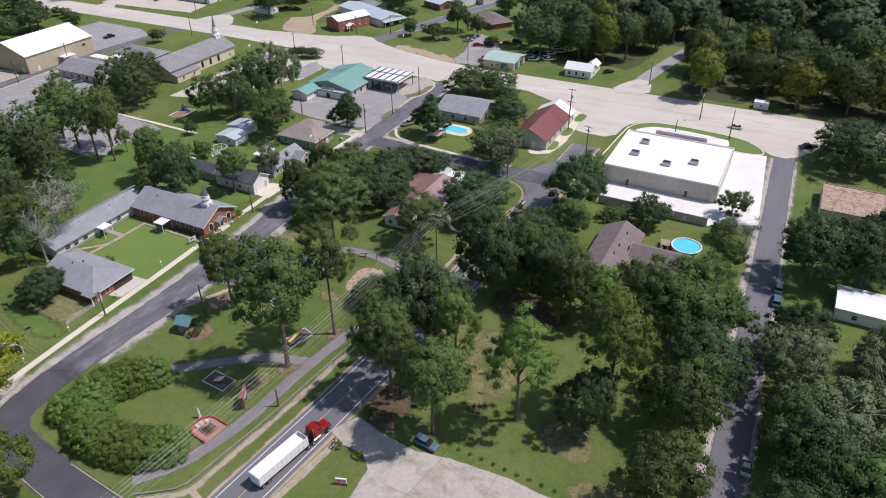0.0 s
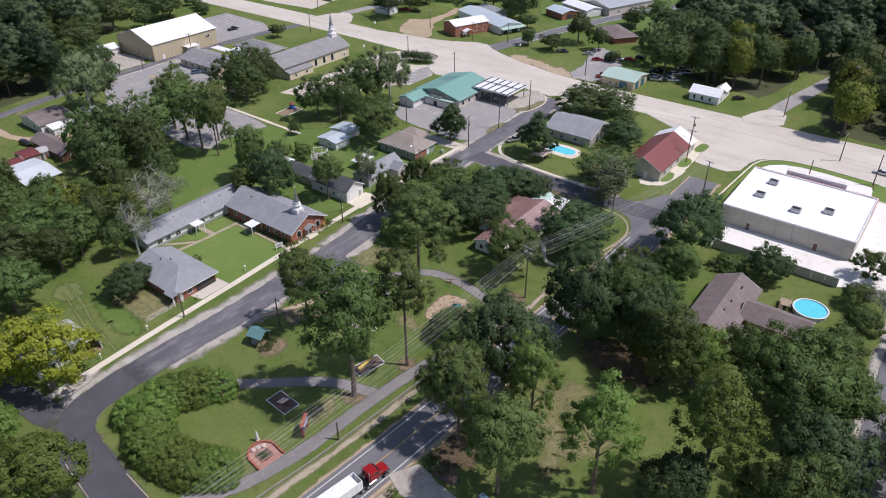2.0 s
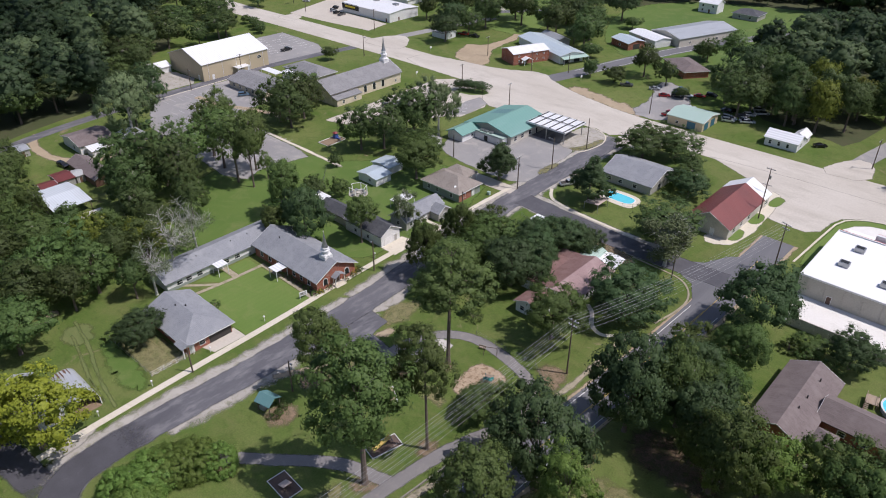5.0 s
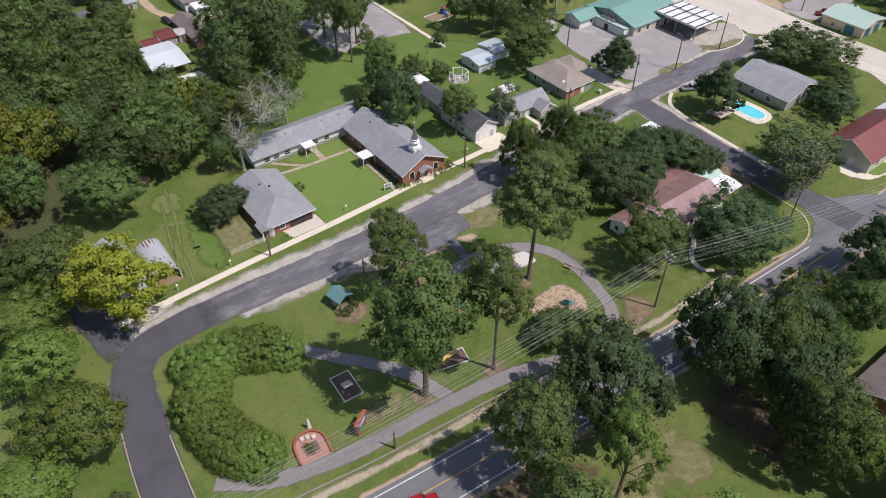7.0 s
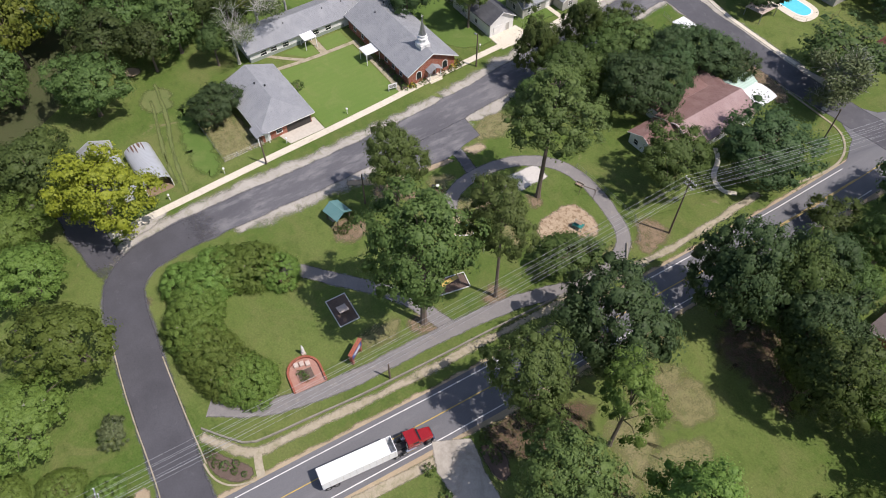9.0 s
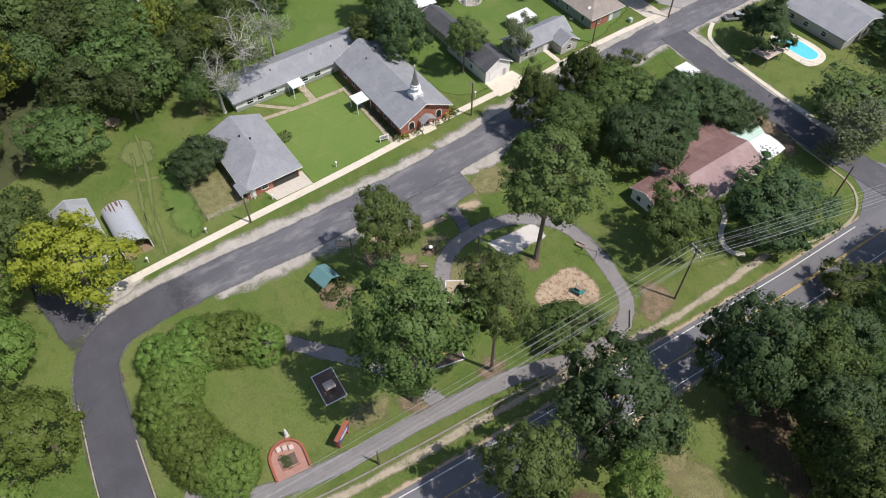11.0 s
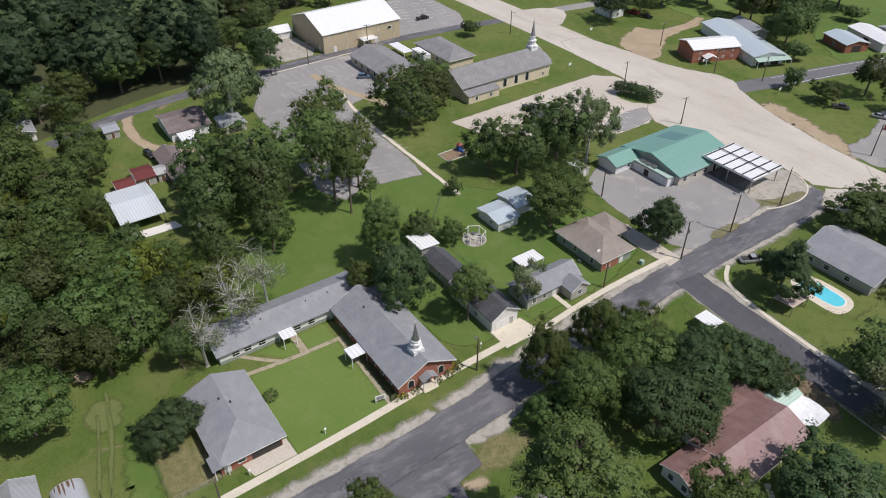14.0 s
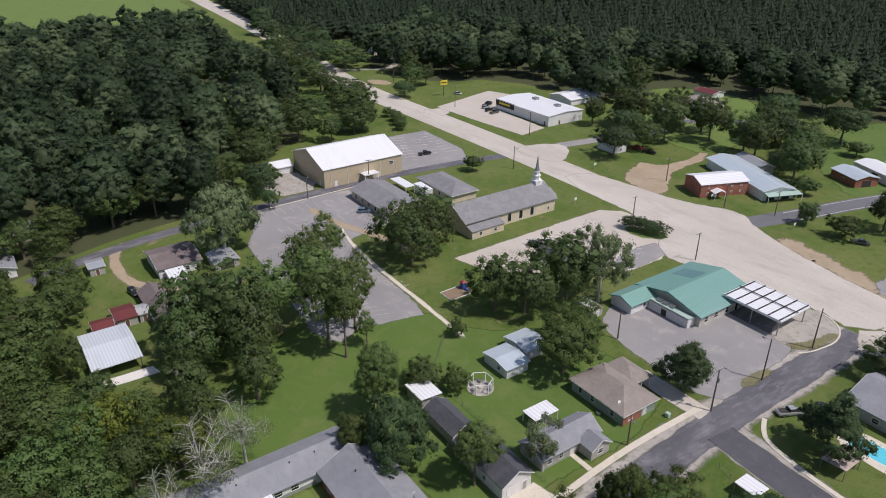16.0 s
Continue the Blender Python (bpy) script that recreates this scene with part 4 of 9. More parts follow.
ribbon("house_drive", [(-298, 383), (-286, 374), (-275, 367), (-268, 366)], 1.6, -1.6, 0.030, "gravel", 2, 0.4, "pale gravel drive to a far house")
for px, py, rx, ry in ((-45, 108, 5, 4), (-38, 100, 4, 6), (-58.5, 98, 2.5, 5), (-56, 112, 3, 5), (-70.5, 110, 1.4, 6), (-86, 107, 3, 2), (-104, 103, 2, 3), (-97, 103, 2.4, 3), (-111, 122, 3, 6), (-72.5, 116, 1.6, 7), (-152, 84, 5, 3), (-82, 76, 2, 4), (-22, 90, 5, 5), (-12, 80, 6, 4)):
    area("dry_patch", [(px + rx * math.cos(k) * (1 + 0.25 * math.sin(2 * k + px)), py + ry * math.sin(k) * (1 + 0.2 * math.cos(3 * k + py))) for k in [i * math.tau / 12 for i in range(12)]], 0.009, "dry_grass", 1, 1.0, "thin dry patch in the mown grass")
area("brick_patio", [(-96, 178.4), (-95, 181.6), (-83.4, 180.4), (-80, 176.4), (-83, 174.8), (-89, 176)], 0.02, "red_dirt", 1, 0.6, "reddish bare yard between the porch and the lane")
area("garage_lot", [(-138, 271), (-122, 272), (-122, 284), (-125, 300), (-140, 316), (-147, 312), (-138, 290)], 0.022, "asphalt_old", 1, 0.8, "grey asphalt lot beside the green-roofed garage")
for a, b in (((-40, 77.6), (-44, 55)), ((-30, 77.2), (-31, 55)), ((-20, 76.4), (-19, 60)), ((-47, 66.4), (-16, 66))):
    ribbon("slab_joint", [a, b], 0.05, -0.05, 0.056, "wall_worn", 0, 0, "dark joint in the concrete slab")

# ---- buildings ----
def slab_on(side, u, w, z0, z1, out0, out1, ext):
    """A flat box on a wall's face."""
    x0, x1, y0, y1 = ext
    if side in "EW":
        s = 1 if side == "E" else -1
        f = x1 if side == "E" else x0
        a, b = sorted((f + s * out0, f + s * out1))
        return (a, b, u - w / 2, u + w / 2, z0, z1)
    s = 1 if side == "N" else -1
    f = y1 if side == "N" else y0
    a, b = sorted((f + s * out0, f + s * out1))
    return (u - w / 2, u + w / 2, a, b, z0, z1)


def add_window(parent, side, u, w, sill, hgt, ext, trim="trim_white", glass="glass_dark"):
    t = 0.09
    win = part("window", boxes(slab_on(side, u - w / 2 + t / 2, t, sill, sill + hgt, -0.02, 0.07, ext), slab_on(side, u + w / 2 - t / 2, t, sill, sill + hgt, -0.02, 0.07, ext),
                               slab_on(side, u, w - 2 * t, sill + hgt - t, sill + hgt, -0.02, 0.07, ext), slab_on(side, u, w + 0.12, sill - 0.06, sill, -0.02, 0.12, ext),
                               slab_on(side, u, w - 2 * t, sill + hgt / 2 - 0.03, sill + hgt / 2 + 0.03, -0.02, 0.06, ext)), trim, parent)
    part("pane", boxes(slab_on(side, u, w - 2 * t + 0.01, sill, sill + hgt - t, 0.005, 0.03, ext)), glass, win)


def add_door(parent, side, u, w, hgt, ext, material="trim_white", name="door"):
    d = part(name, boxes(slab_on(side, u, w, 0.05, hgt, -0.02, 0.06, ext)), material, parent)
    if name == "garage_door":
        for k in range(4):
            part("panel", boxes(slab_on(side, u, w - 0.2, 0.12 + k * (hgt - 0.1) / 4, 0.05 + (k + 1) * (hgt - 0.1) / 4, 0.06, 0.085, ext)), material, d)
    else:
        part("handle", boxes(slab_on(side, u + w * 0.36, 0.06, 1.0, 1.12, 0.06, 0.12, ext)), "steel", d)
        part("door_frame", boxes(slab_on(side, u - w / 2 - 0.06, 0.12, 0.05, hgt, -0.02, 0.08, ext), slab_on(side, u + w / 2 + 0.06, 0.12, 0.05, hgt, -0.02, 0.08, ext),
                                 slab_on(side, u, w + 0.24, hgt, hgt + 0.12, -0.02, 0.08, ext)), "trim_white", d)


def gable_body(bm, x0, x1, y0, y1, h, rise, axis):
    if axis == "x":
        m = (y0 + y1) / 2
        sec = [(y0, 0), (y1, 0), (y1, h), (m, h + rise), (y0, h)]
        ends = [[bm.verts.new((x, p, z)) for p, z in sec] for x in (x0, x1)]
    else:
        m = (x0 + x1) / 2
        sec = [(x0, 0), (x1, 0), (x1, h), (m, h + rise), (x0, h)]
        ends = [[bm.verts.new((p, y, z)) for p, z in sec] for y in (y0, y1)]
    bm.faces.new(ends[0])
    bm.faces.new(ends[1][::-1])
    for i in range(5):
        bm.faces.new((ends[0][i], ends[0][(i + 1) % 5], ends[1][(i + 1) % 5], ends[1][i]))
    return bm


def gable_roof(bm, x0, x1, y0, y1, h, rise, axis, over, thick=0.2):
    half = (y1 - y0 if axis == "x" else x1 - x0) / 2
    k = rise / half
    w = half + over
    e = h - k * over + 0.06
    sec = [(-w, e), (0, h + rise + 0.06), (w, e), (w, e + thick), (0, h + rise + 0.06 + thick), (-w, e + thick)]
    if axis == "x":
        m = (y0 + y1) / 2
        ends = [[bm.verts.new((x, m + p, z)) for p, z in sec] for x in (x0 - over, x1 + over)]
    else:
        m = (x0 + x1) / 2
        ends = [[bm.verts.new((m + p, y, z)) for p, z in sec] for y in (y0 - over, y1 + over)]
    for i in range(6):
        bm.faces.new((ends[0][i], ends[0][(i + 1) % 6], ends[1][(i + 1) % 6], ends[1][i]))
    for q in ((0, 1, 4, 5), (1, 2, 3, 4)):
        bm.faces.new([ends[0][i] for i in q])
        bm.faces.new([ends[1][i] for i in q][::-1])
    return bm


def hip_roof(bm, x0, x1, y0, y1, h, rise, axis, over, thick=0.2, pull=1.0, back=True):
    a0, a1, b0, b1 = x0 - over, x1 + over, y0 - over, y1 + over
    half = min(a1 - a0, b1 - b0) / 2 * pull
    if axis == "x":
        m = (b0 + b1) / 2
        r = [(a0 + (half if back else 0.0), m), (a1 - half, m)]
    else:
        m = (a0 + a1) / 2
        r = [(m, b0 + half), (m, b1 - half)]
    lo = [bm.verts.new((*p, h + 0.02)) for p in ((a0, b0), (a1, b0), (a1, b1), (a0, b1))]
    hi = [bm.verts.new((*p, h + thick)) for p in ((a0, b0), (a1, b0), (a1, b1), (a0, b1))]
    t = [bm.verts.new((*p, h + rise + thick)) for p in r]
    bm.faces.new(lo[::-1])
    for i in range(4):
        bm.faces.new((lo[i], lo[(i + 1) % 4], hi[(i + 1) % 4], hi[i]))
    if axis == "x":
        fs = ((hi[0], hi[1], t[1], t[0]), (hi[1], hi[2], t[1]), (hi[2], hi[3], t[0], t[1]), (hi[3], hi[0], t[0]))
    else:
        fs = ((hi[0], hi[1], t[0]), (hi[1], hi[2], t[1], t[0]), (hi[2], hi[3], t[1]), (hi[3], hi[0], t[0], t[1]))
    for f in fs:
        bm.faces.new(f)
    return bm


def block(parent, x0, x1, y0, y1, h, rise, axis, roof, over, wall, top, openings=(), trim="trim_white"):
    """One body with walls, roof, fascia and openings, in the thing's own place."""
    ext = (x0, x1, y0, y1)
    if roof in ("gable",):
        part("wall", gable_body(bmesh.new(), x0, x1, y0, y1, h, rise, axis), wall, parent)
        part("roof", gable_roof(bmesh.new(), x0, x1, y0, y1, h, rise, axis, over), top, parent)
        for end in (0, 1):
            bm = bmesh.new()
            half = (y1 - y0 if axis == "x" else x1 - x0) / 2
            k, w = rise / half, half + over
            e = h - k * over + 0.02
            pos = (x0 - over - 0.05 if end == 0 else x1 + over) if axis == "x" else (y0 - over - 0.05 if end == 0 else y1 + over)
            for s in (-1, 1):
                quad = [(s * w, e), (0, h + rise + 0.02), (0, h + rise + 0.26), (s * w, e + 0.24)]
                v = []
                for d in (0, 0.05):
                    for p, z in quad:
                        v.append(bm.verts.new((pos + d, (y0 + y1) / 2 + p, z) if axis == "x" else ((x0 + x1) / 2 + p, pos + d, z)))
                for q in ((0, 1, 2, 3), (7, 6, 5, 4), (0, 4, 5, 1), (1, 5, 6, 2), (2, 6, 7, 3), (3, 7, 4, 0)):
                    bm.faces.new([v[i] for i in q])
            part("bargeboard", bm, trim, parent)
    elif roof in ("hip", "half_hip"):
        part("wall", boxes((x0, x1, y0, y1, 0, h)), wall, parent)
        part("roof", hip_roof(bmesh.new(), x0, x1, y0, y1, h, rise, axis, over, back=roof == "hip"), top, parent)
        o = over + 0.03
        part("fascia", boxes((x0 - o, x1 + o, y0 - o, y0 - o + 0.04, h - 0.03, h + 0.17), (x0 - o, x1 + o, y1 + o - 0.04, y1 + o, h - 0.03, h + 0.17),
                             (x0 - o, x0 - o + 0.04, y0 - o + 0.04, y1 + o - 0.04, h - 0.03, h + 0.17), (x1 + o - 0.04, x1 + o, y0 - o + 0.04, y1 + o - 0.04, h - 0.03, h + 0.17)), trim, parent)
    elif roof == "flat":
        part("wall", boxes((x0, x1, y0, y1, 0, h)), wall, parent)
        part("roof", boxes((x0 + 0.25, x1 - 0.25, y0 + 0.25, y1 - 0.25, h, h + 0.08)), top, parent)
        part("parapet", boxes((x0 - 0.03, x1 + 0.03, y0 - 0.03, y0 + 0.25, h, h + rise), (x0 - 0.03, x1 + 0.03, y1 - 0.25, y1 + 0.03, h, h + rise),
                              (x0 - 0.03, x0 + 0.25, y0 + 0.25, y1 - 0.25, h, h + rise), (x1 - 0.25, x1 + 0.03, y0 + 0.25, y1 - 0.25, h, h + rise)), trim, parent)
    elif roof == "mono":
        part("wall", boxes((x0, x1, y0, y1, 0, h)), wall, parent)
        bm = bmesh.new()
        box(bm, x0 - over, x1 + over, y0 - over, y1 + over, h + 0.02, h + 0.16)
        for v in bm.verts:
            f = (v.co.x - x0) / (x1 - x0) if axis == "x" else (v.co.y - y0) / (y1 - y0)
            v.co.z += rise * (1 - f)
        part("roof", bm, top, parent)
    for o in openings:
        kind, side, u, w, a, b = o
        if kind == "window":
            add_window(parent, side, u, w, a, b, ext)
        elif kind == "door":
            add_door(parent, side, u, w, b, ext, a or "trim_brown")
        elif kind == "garage":
            add_door(parent, side, u, w, b, ext, a or "trim_white", "garage_door")
        elif kind == "opening":
            # a dark panel on the solid wall; the inner shade is its colour
            part("opening", boxes(slab_on(side, u, w, 0.05, b, -0.02, 0.03, ext)), "shade_dark", parent)


def building(name, label, category, x0, x1, y0, y1, h, rise, axis, roof, over, wall, top, openings=(), trim="trim_white", rz=0.0):
    cx, cy = (x0 + x1) / 2, (y0 + y1) / 2
    t = thing(name, label, category, cx, cy, 0, rz)
    block(t, x0 - cx, x1 - cx, y0 - cy, y1 - cy, h, rise, axis, roof, over, wall, top, openings, trim)
    return t


def vent(parent, x, y, z, r=0.12, h=0.5, material="steel_black"):
    part("roof_vent", tube(bmesh.new(), [(x, y, z - 0.3), (x, y, z + h)], r, 8), material, parent)


def post_canopy(name, label, x0, x1, y0, y1, z, top="metal_white", post="trim_white", thick=0.14, slope=0.0, posts=((0, 0), (1, 0), (0, 1), (1, 1))):
    t = thing(name, label, "canopy", (x0 + x1) / 2, (y0 + y1) / 2)
    w, d = (x1 - x0) / 2, (y1 - y0) / 2
    bm = boxes((-w, w, -d, d, z, z + thick))
    for v in bm.verts:
        v.co.z += slope * v.co.x / w
    part("roof", bm, top, t)
    for a, b in posts:
        px, py = -w + 0.15 + a * (2 * w - 0.3), -d + 0.15 + b * (2 * d - 0.3)
        part("post", boxes((px - 0.07, px + 0.07, py - 0.07, py + 0.07, 0, z + slope * px / w)), post, t)
    return t


# --- the brick church with its steeple and wing
CX, CY = -143.5, 119.7
church = thing("church", "low red-brick church with grey shingle roof, white trim and small steeple", "church", CX, CY)
side_windows = [("window", "S", u, 1.1, 1.0, 1.5) for u in (-10, -6.5, -3, 3.5, 6.5, 9.5)]
block(church, -13.0, 12.6, -6.0, 6.0, 3.3, 3.0, "x", "gable", 0.65, "brick_red", "shingle_grey", side_windows)
for u in (-3.4, 3.4):
    for name, m, w, o in (("window", "trim_white", 1.5, 0.05), ("pane", "glass_dark", 1.2, 0.09)):
        bm = bmesh.new()
        pts = [(-w / 2, 1.1), (w / 2, 1.1)] + [(w / 2 * math.cos(a), 2.3 + w / 2 * math.sin(a)) for a in [k * math.pi / 8 for k in range(9)]]
        ring = [[bm.verts.new((12.6 + d, u + p, z)) for p, z in pts] for d in (0.0, o)]
        bm.faces.new(ring[1])
        for i in range(len(pts)):
            bm.faces.new((ring[0][i], ring[0][(i + 1) % len(pts)], ring[1][(i + 1) % len(pts)], ring[1][i]))
        part(name, bm, m, church, "arched window" if name == "window" else "")
for s in (-1, 1):
    add_door(church, "E", s * 0.48, 0.92, 2.2, (-13, 12.6, -6, 6), "trim_brown")
part("porch_roof", gable_roof(bmesh.new(), 12.7, 14.2, -1.5, 1.5, 2.6, 0.8, "x", 0.2, 0.12), "shingle_grey", church, "small gabled porch roof")
for s in (-1, 1):
    part("porch_post", boxes((13.9, 14.05, s * 1.4 - 0.07, s * 1.4 + 0.07, 0, 2.55)), "trim_white", church)
for k in range(3):
    part("step", boxes((12.6, 14.3 - 0.3 * k + 0.3, -1.6, 1.6, 0.16 * k, 0.16 * (k + 1))), "sidewalk", church)
steeple = part("steeple", boxes((8.0, 10.4, -1.2, 1.2, 5.2, 7.0, 0.05)), "trim_white", church, "white tiered steeple")
bm = bmesh.new()
for z0, z1, r0, r1 in ((7.0, 7.25, 1.45, 1.35), (7.25, 8.2, 0.95, 0.9), (8.2, 8.4, 1.2, 1.1), (8.4, 8.9, 0.8, 0.75), (8.9, 9.05, 1.0, 0.9)):
    tube(bm, [(9.2, 0, z0), (9.2, 0, z1)], [r0, r1], 8)
part("lantern", bm, "trim_white", steeple)
part("spire", tube(bmesh.new(), [(9.2, 0, 9.05), (9.2, 0, 10.0), (9.2, 0, 13.0)], [0.85, 0.55, 0.04], 8), "steel", steeple, "grey metal spire")
part("cross", boxes((9.17, 9.23, -0.03, 0.03, 12.9, 13.8), (9.17, 9.23, -0.28, 0.28, 13.35, 13.42)), "trim_white", steeple)
vent(church, -9, 1.5, 5.9)
vent(church, -7.4, -1.8, 5.6)

wing = thing("church_wing", "long single-storey white church wing with grey shingle roof", "church hall", -162.0, 105.5)
block(wing, -4.4, 4.4, -16.3, 16.6, 2.8, 1.9, "y", "gable", 0.6, "siding_white", "shingle_grey",
      [("window", "E", u, 1.6, 0.9, 1.2) for u in (-13, -10.5, -7.5, 0.2, 3.4)] + [("door", "E", -2.6, 1.0, "trim_white", 2.1)])
part("base_course", boxes((4.4, 4.46, -16.3, 7.5, 0, 0.85)), "siding_green", wing)
for u in (-6, 4, 9):
    vent(wing, 1.2, u, 4.2)
post_canopy("entrance_canopy", "small white flat canopy on posts at the church wing", -157.3, -154.4, 101.3, 104.3, 2.7)
post_canopy("entrance_canopy", "small white flat canopy on posts beside the church", -145.2, -142.0, 109.9, 113.4, 2.8)

# --- brick house with a hipped roof
house = building("house", "low brick house with a grey hipped shingle roof", "house", -150.6, -133.2, 80.2, 91.2, 2.6, 2.5, "x", "half_hip", 0.7, "brick_red", "shingle_grey",
                 [("opening", "E", 2.6, 5.4, 0, 2.3), ("window", "E", -1.8, 1.4, 0.9, 1.2), ("window", "S", -4, 1.4, 0.9, 1.2), ("window", "S", 0, 1.4, 0.9, 1.2), ("door", "E", -4.4, 0.95, "trim_white", 2.1)])
for vx, vy, vz in ((-3.0, -0.8, 4.8), (-1.0, 0.6, 5.0), (-5, 0.6, 4.4)):
    vent(house, vx, vy, vz, 0.18, 0.45)
part("porch_roof", gable_roof(bmesh.new(), 6.4, 9.4, -6.8, -4.2, 2.5, 0.5, "x", 0.2, 0.14), "shingle_grey", house)
for py in (-6.6, -4.4):
    part("porch_post", boxes((9.2, 9.36, py - 0.08, py + 0.08, 0, 2.5)), "trim_white", house)

# --- open arched shed of sheet steel
shed = thing("arched_shed", "open-ended arched corrugated steel shed, rusty at the back", "shed", -138.3, 58.4)
bm = bmesh.new()
for y_r, r_in in ((2.6, 2.52),):
    prof = [(-y_r, 0.0), (-y_r, 1.6)] + [(-y_r * math.cos(a), 1.6 + 1.75 * math.sin(a)) for a in [k * math.pi / 14 for k in range(1, 14)]] + [(y_r, 1.6), (y_r, 0.0)]
    inner = [(p * 0.97, z * 0.975) for p, z in prof]
    rows = []
    for x in [(-5.6 + 11.2 * k / 28) for k in range(29)]:
        rows.append([bm.verts.new((x, p, z)) for p, z in prof + inner[::-1]])
    n = len(rows[0])
    for a, b in zip(rows, rows[1:]):
        for i in range(n):
            bm.faces.new((a[i], a[(i + 1) % n], b[(i + 1) % n], b[i]))
    bm.faces.new(rows[0])
    bm.faces.new(rows[-1][::-1])
part("shell", bm, "metal_arch", shed)
for k, (a, w, l) in enumerate(((1.2, 0.16, 2.2), (1.45, 0.12, 3.0), (1.75, 0.2, 1.6), (2.0, 0.1, 2.6), (0.9, 0.1, 1.2))):
    p = prism(bmesh.new(), [(-5.5, -w), (-5.5 + l * 0.7, -w * 0.8), (-5.5 + l, 0), (-5.5 + l * 0.6, w), (-5.5, w)], -0.01, 0.012)
    for v in p.verts:
        v.co = Vector((v.co.x, -(2.61 + v.co.z) * math.cos(a + v.co.y / 2.2), 1.6 + (1.76 + v.co.z) * math.sin(a + v.co.y / 2.2)))
    part("rust_streak", p, "trim_brown", shed, "streak of brown rust")
part("back_wall", boxes((-5.5, -5.4, -2.45, 2.45, 0, 2.4)), "metal_rust", shed)
for s in (-1, 1):
    part("post", boxes((5.6, 5.75, s * 2.55 - 0.08, s * 2.55 + 0.08, 0, 1.7)), "trim_white", shed)
part("floor_slab", boxes((-5.4, 6.2, -2.4, 2.4, 0, 0.05)), "red_dirt", shed)
building("cottage", "small cottage with a pale grey metal roof under trees", "house", -148, -133.5, 48, 54.4, 2.6, 1.5, "x", "gable", 0.4, "siding_white", "metal_grey",
         [("window", "E", 0, 1.2, 0.9, 1.2), ("window", "S", -2, 1.2, 0.9, 1.2)])

# --- white garage and gardens beside it
building("garage", "white gabled garage with a dark shingle roof", "garage", -149.4, -134.9, 138.6, 145.4, 3.3, 2.0, "x", "gable", 0.4, "siding_white", "shingle_dark",
         [("garage", "E", -1.0, 2.8, "trim_white", 2.2), ("door", "E", 1.8, 0.9, "siding_grey", 2.0), ("window", "S", -3, 1.0, 1.0, 1.0), ("window", "S", 2, 1.0, 1.0, 1.0)])
building("barn", "low outbuilding with a dark shingle roof", "outbuilding", -161.4, -151.4, 139.6, 144.8, 2.6, 1.6, "x", "gable", 0.4, "siding_grey", "shingle_dark", [("window", "S", 1, 1.0, 1.0, 1.0)])
building("garden_shed", "small shed with a bright white flat roof", "shed", -170.0, -164.2, 140.6, 145.2, 2.5, 0.25, "y", "mono", 0.4, "siding_grey", "metal_white", [("opening", "E", 0.6, 1.6, 0, 2.0)])
g3 = building("house", "small grey house with a grey shingle roof and front wing", "house", -142.6, -136.4, 149.4, 164.4, 2.7, 1.9, "y", "gable", 0.45, "siding_grey", "shingle_grey",
              [("window", "E", -5.5, 1.2, 0.9, 1.2), ("window", "S", 0, 1.2, 0.9, 1.2), ("door", "E", 0.2, 0.95, "trim_white", 2.1), ("window", "E", -2.6, 1.2, 0.9, 1.2)])
block(g3, 3.1, 6.4, 2.2, 7.0, 2.6, 1.5, "x", "gable", 0.4, "siding_grey", "shingle_grey", [("window", "E", 4.6, 1.4, 0.9, 1.2)])
post_canopy("patio_cover", "white ribbed patio cover on posts", -149.6, -145.6, 155.8, 162.2, 2.5)
nh = building("house", "house with a tan hipped roof, green siding and brick front", "house", -151.4, -136.6, 171.6, 181.4, 2.8, 2.6, "x", "hip", 0.6, "siding_green", "shingle_tan",
              [("window", "S", u, 1.1, 0.9, 1.4) for u in (-4.8, -1.2, 4.4)] + [("window", "E", -2.6, 1.3, 0.8, 1.5), ("door", "E", 1.6, 0.95, "trim_white", 2.1)])
part("brick_front", boxes((7.4, 7.46, -4.9, 0.6, 0, 2.7)), "brick_red", nh)
part("carport_roof", hip_roof(bmesh.new(), -7.0, 1.5, 4.4, 10.4, 2.7, 1.4, "y", 0.3, 0.18), "shingle_tan", nh)
for a, b in ((-6.8, 10.2), (1.3, 10.2), (1.3, 7.5)):
    part("carport_post", boxes((a - 0.1, a + 0.1, b - 0.1, b + 0.1, 0, 2.7)), "trim_white", nh)
part("satellite_dish", tube(bmesh.new(), [(4.6, -3.4, 3.6), (4.7, -3.5, 3.85), (4.9, -3.6, 4.0)], [0.05, 0.3, 0.42], 10), "trim_white", nh)
for x0, x1, y0, y1 in ((-170.6, -162.4, 162.2, 168.4), (-173, -165.4, 170.4, 176.6)):
    building("metal_shed", "white shed with a pale blue sheet-metal roof", "shed", x0, x1, y0, y1, 2.4, 0.7, "y", "gable", 0.4, "siding_white", "metal_blue",
             [("door", "E", 0.5, 0.95, "trim_white", 2.0), ("window", "S", 1.2, 1.0, 1.0, 0.9)])
building("tool_shed", "small shed with a rusty metal roof beside the lot", "shed", -176, -169.8, 196.6, 200.2, 2.2, 0.4, "y", "mono", 0.2, "siding_grey", "metal_rust", [("door", "E", 0, 0.9, "trim_white", 1.9)])

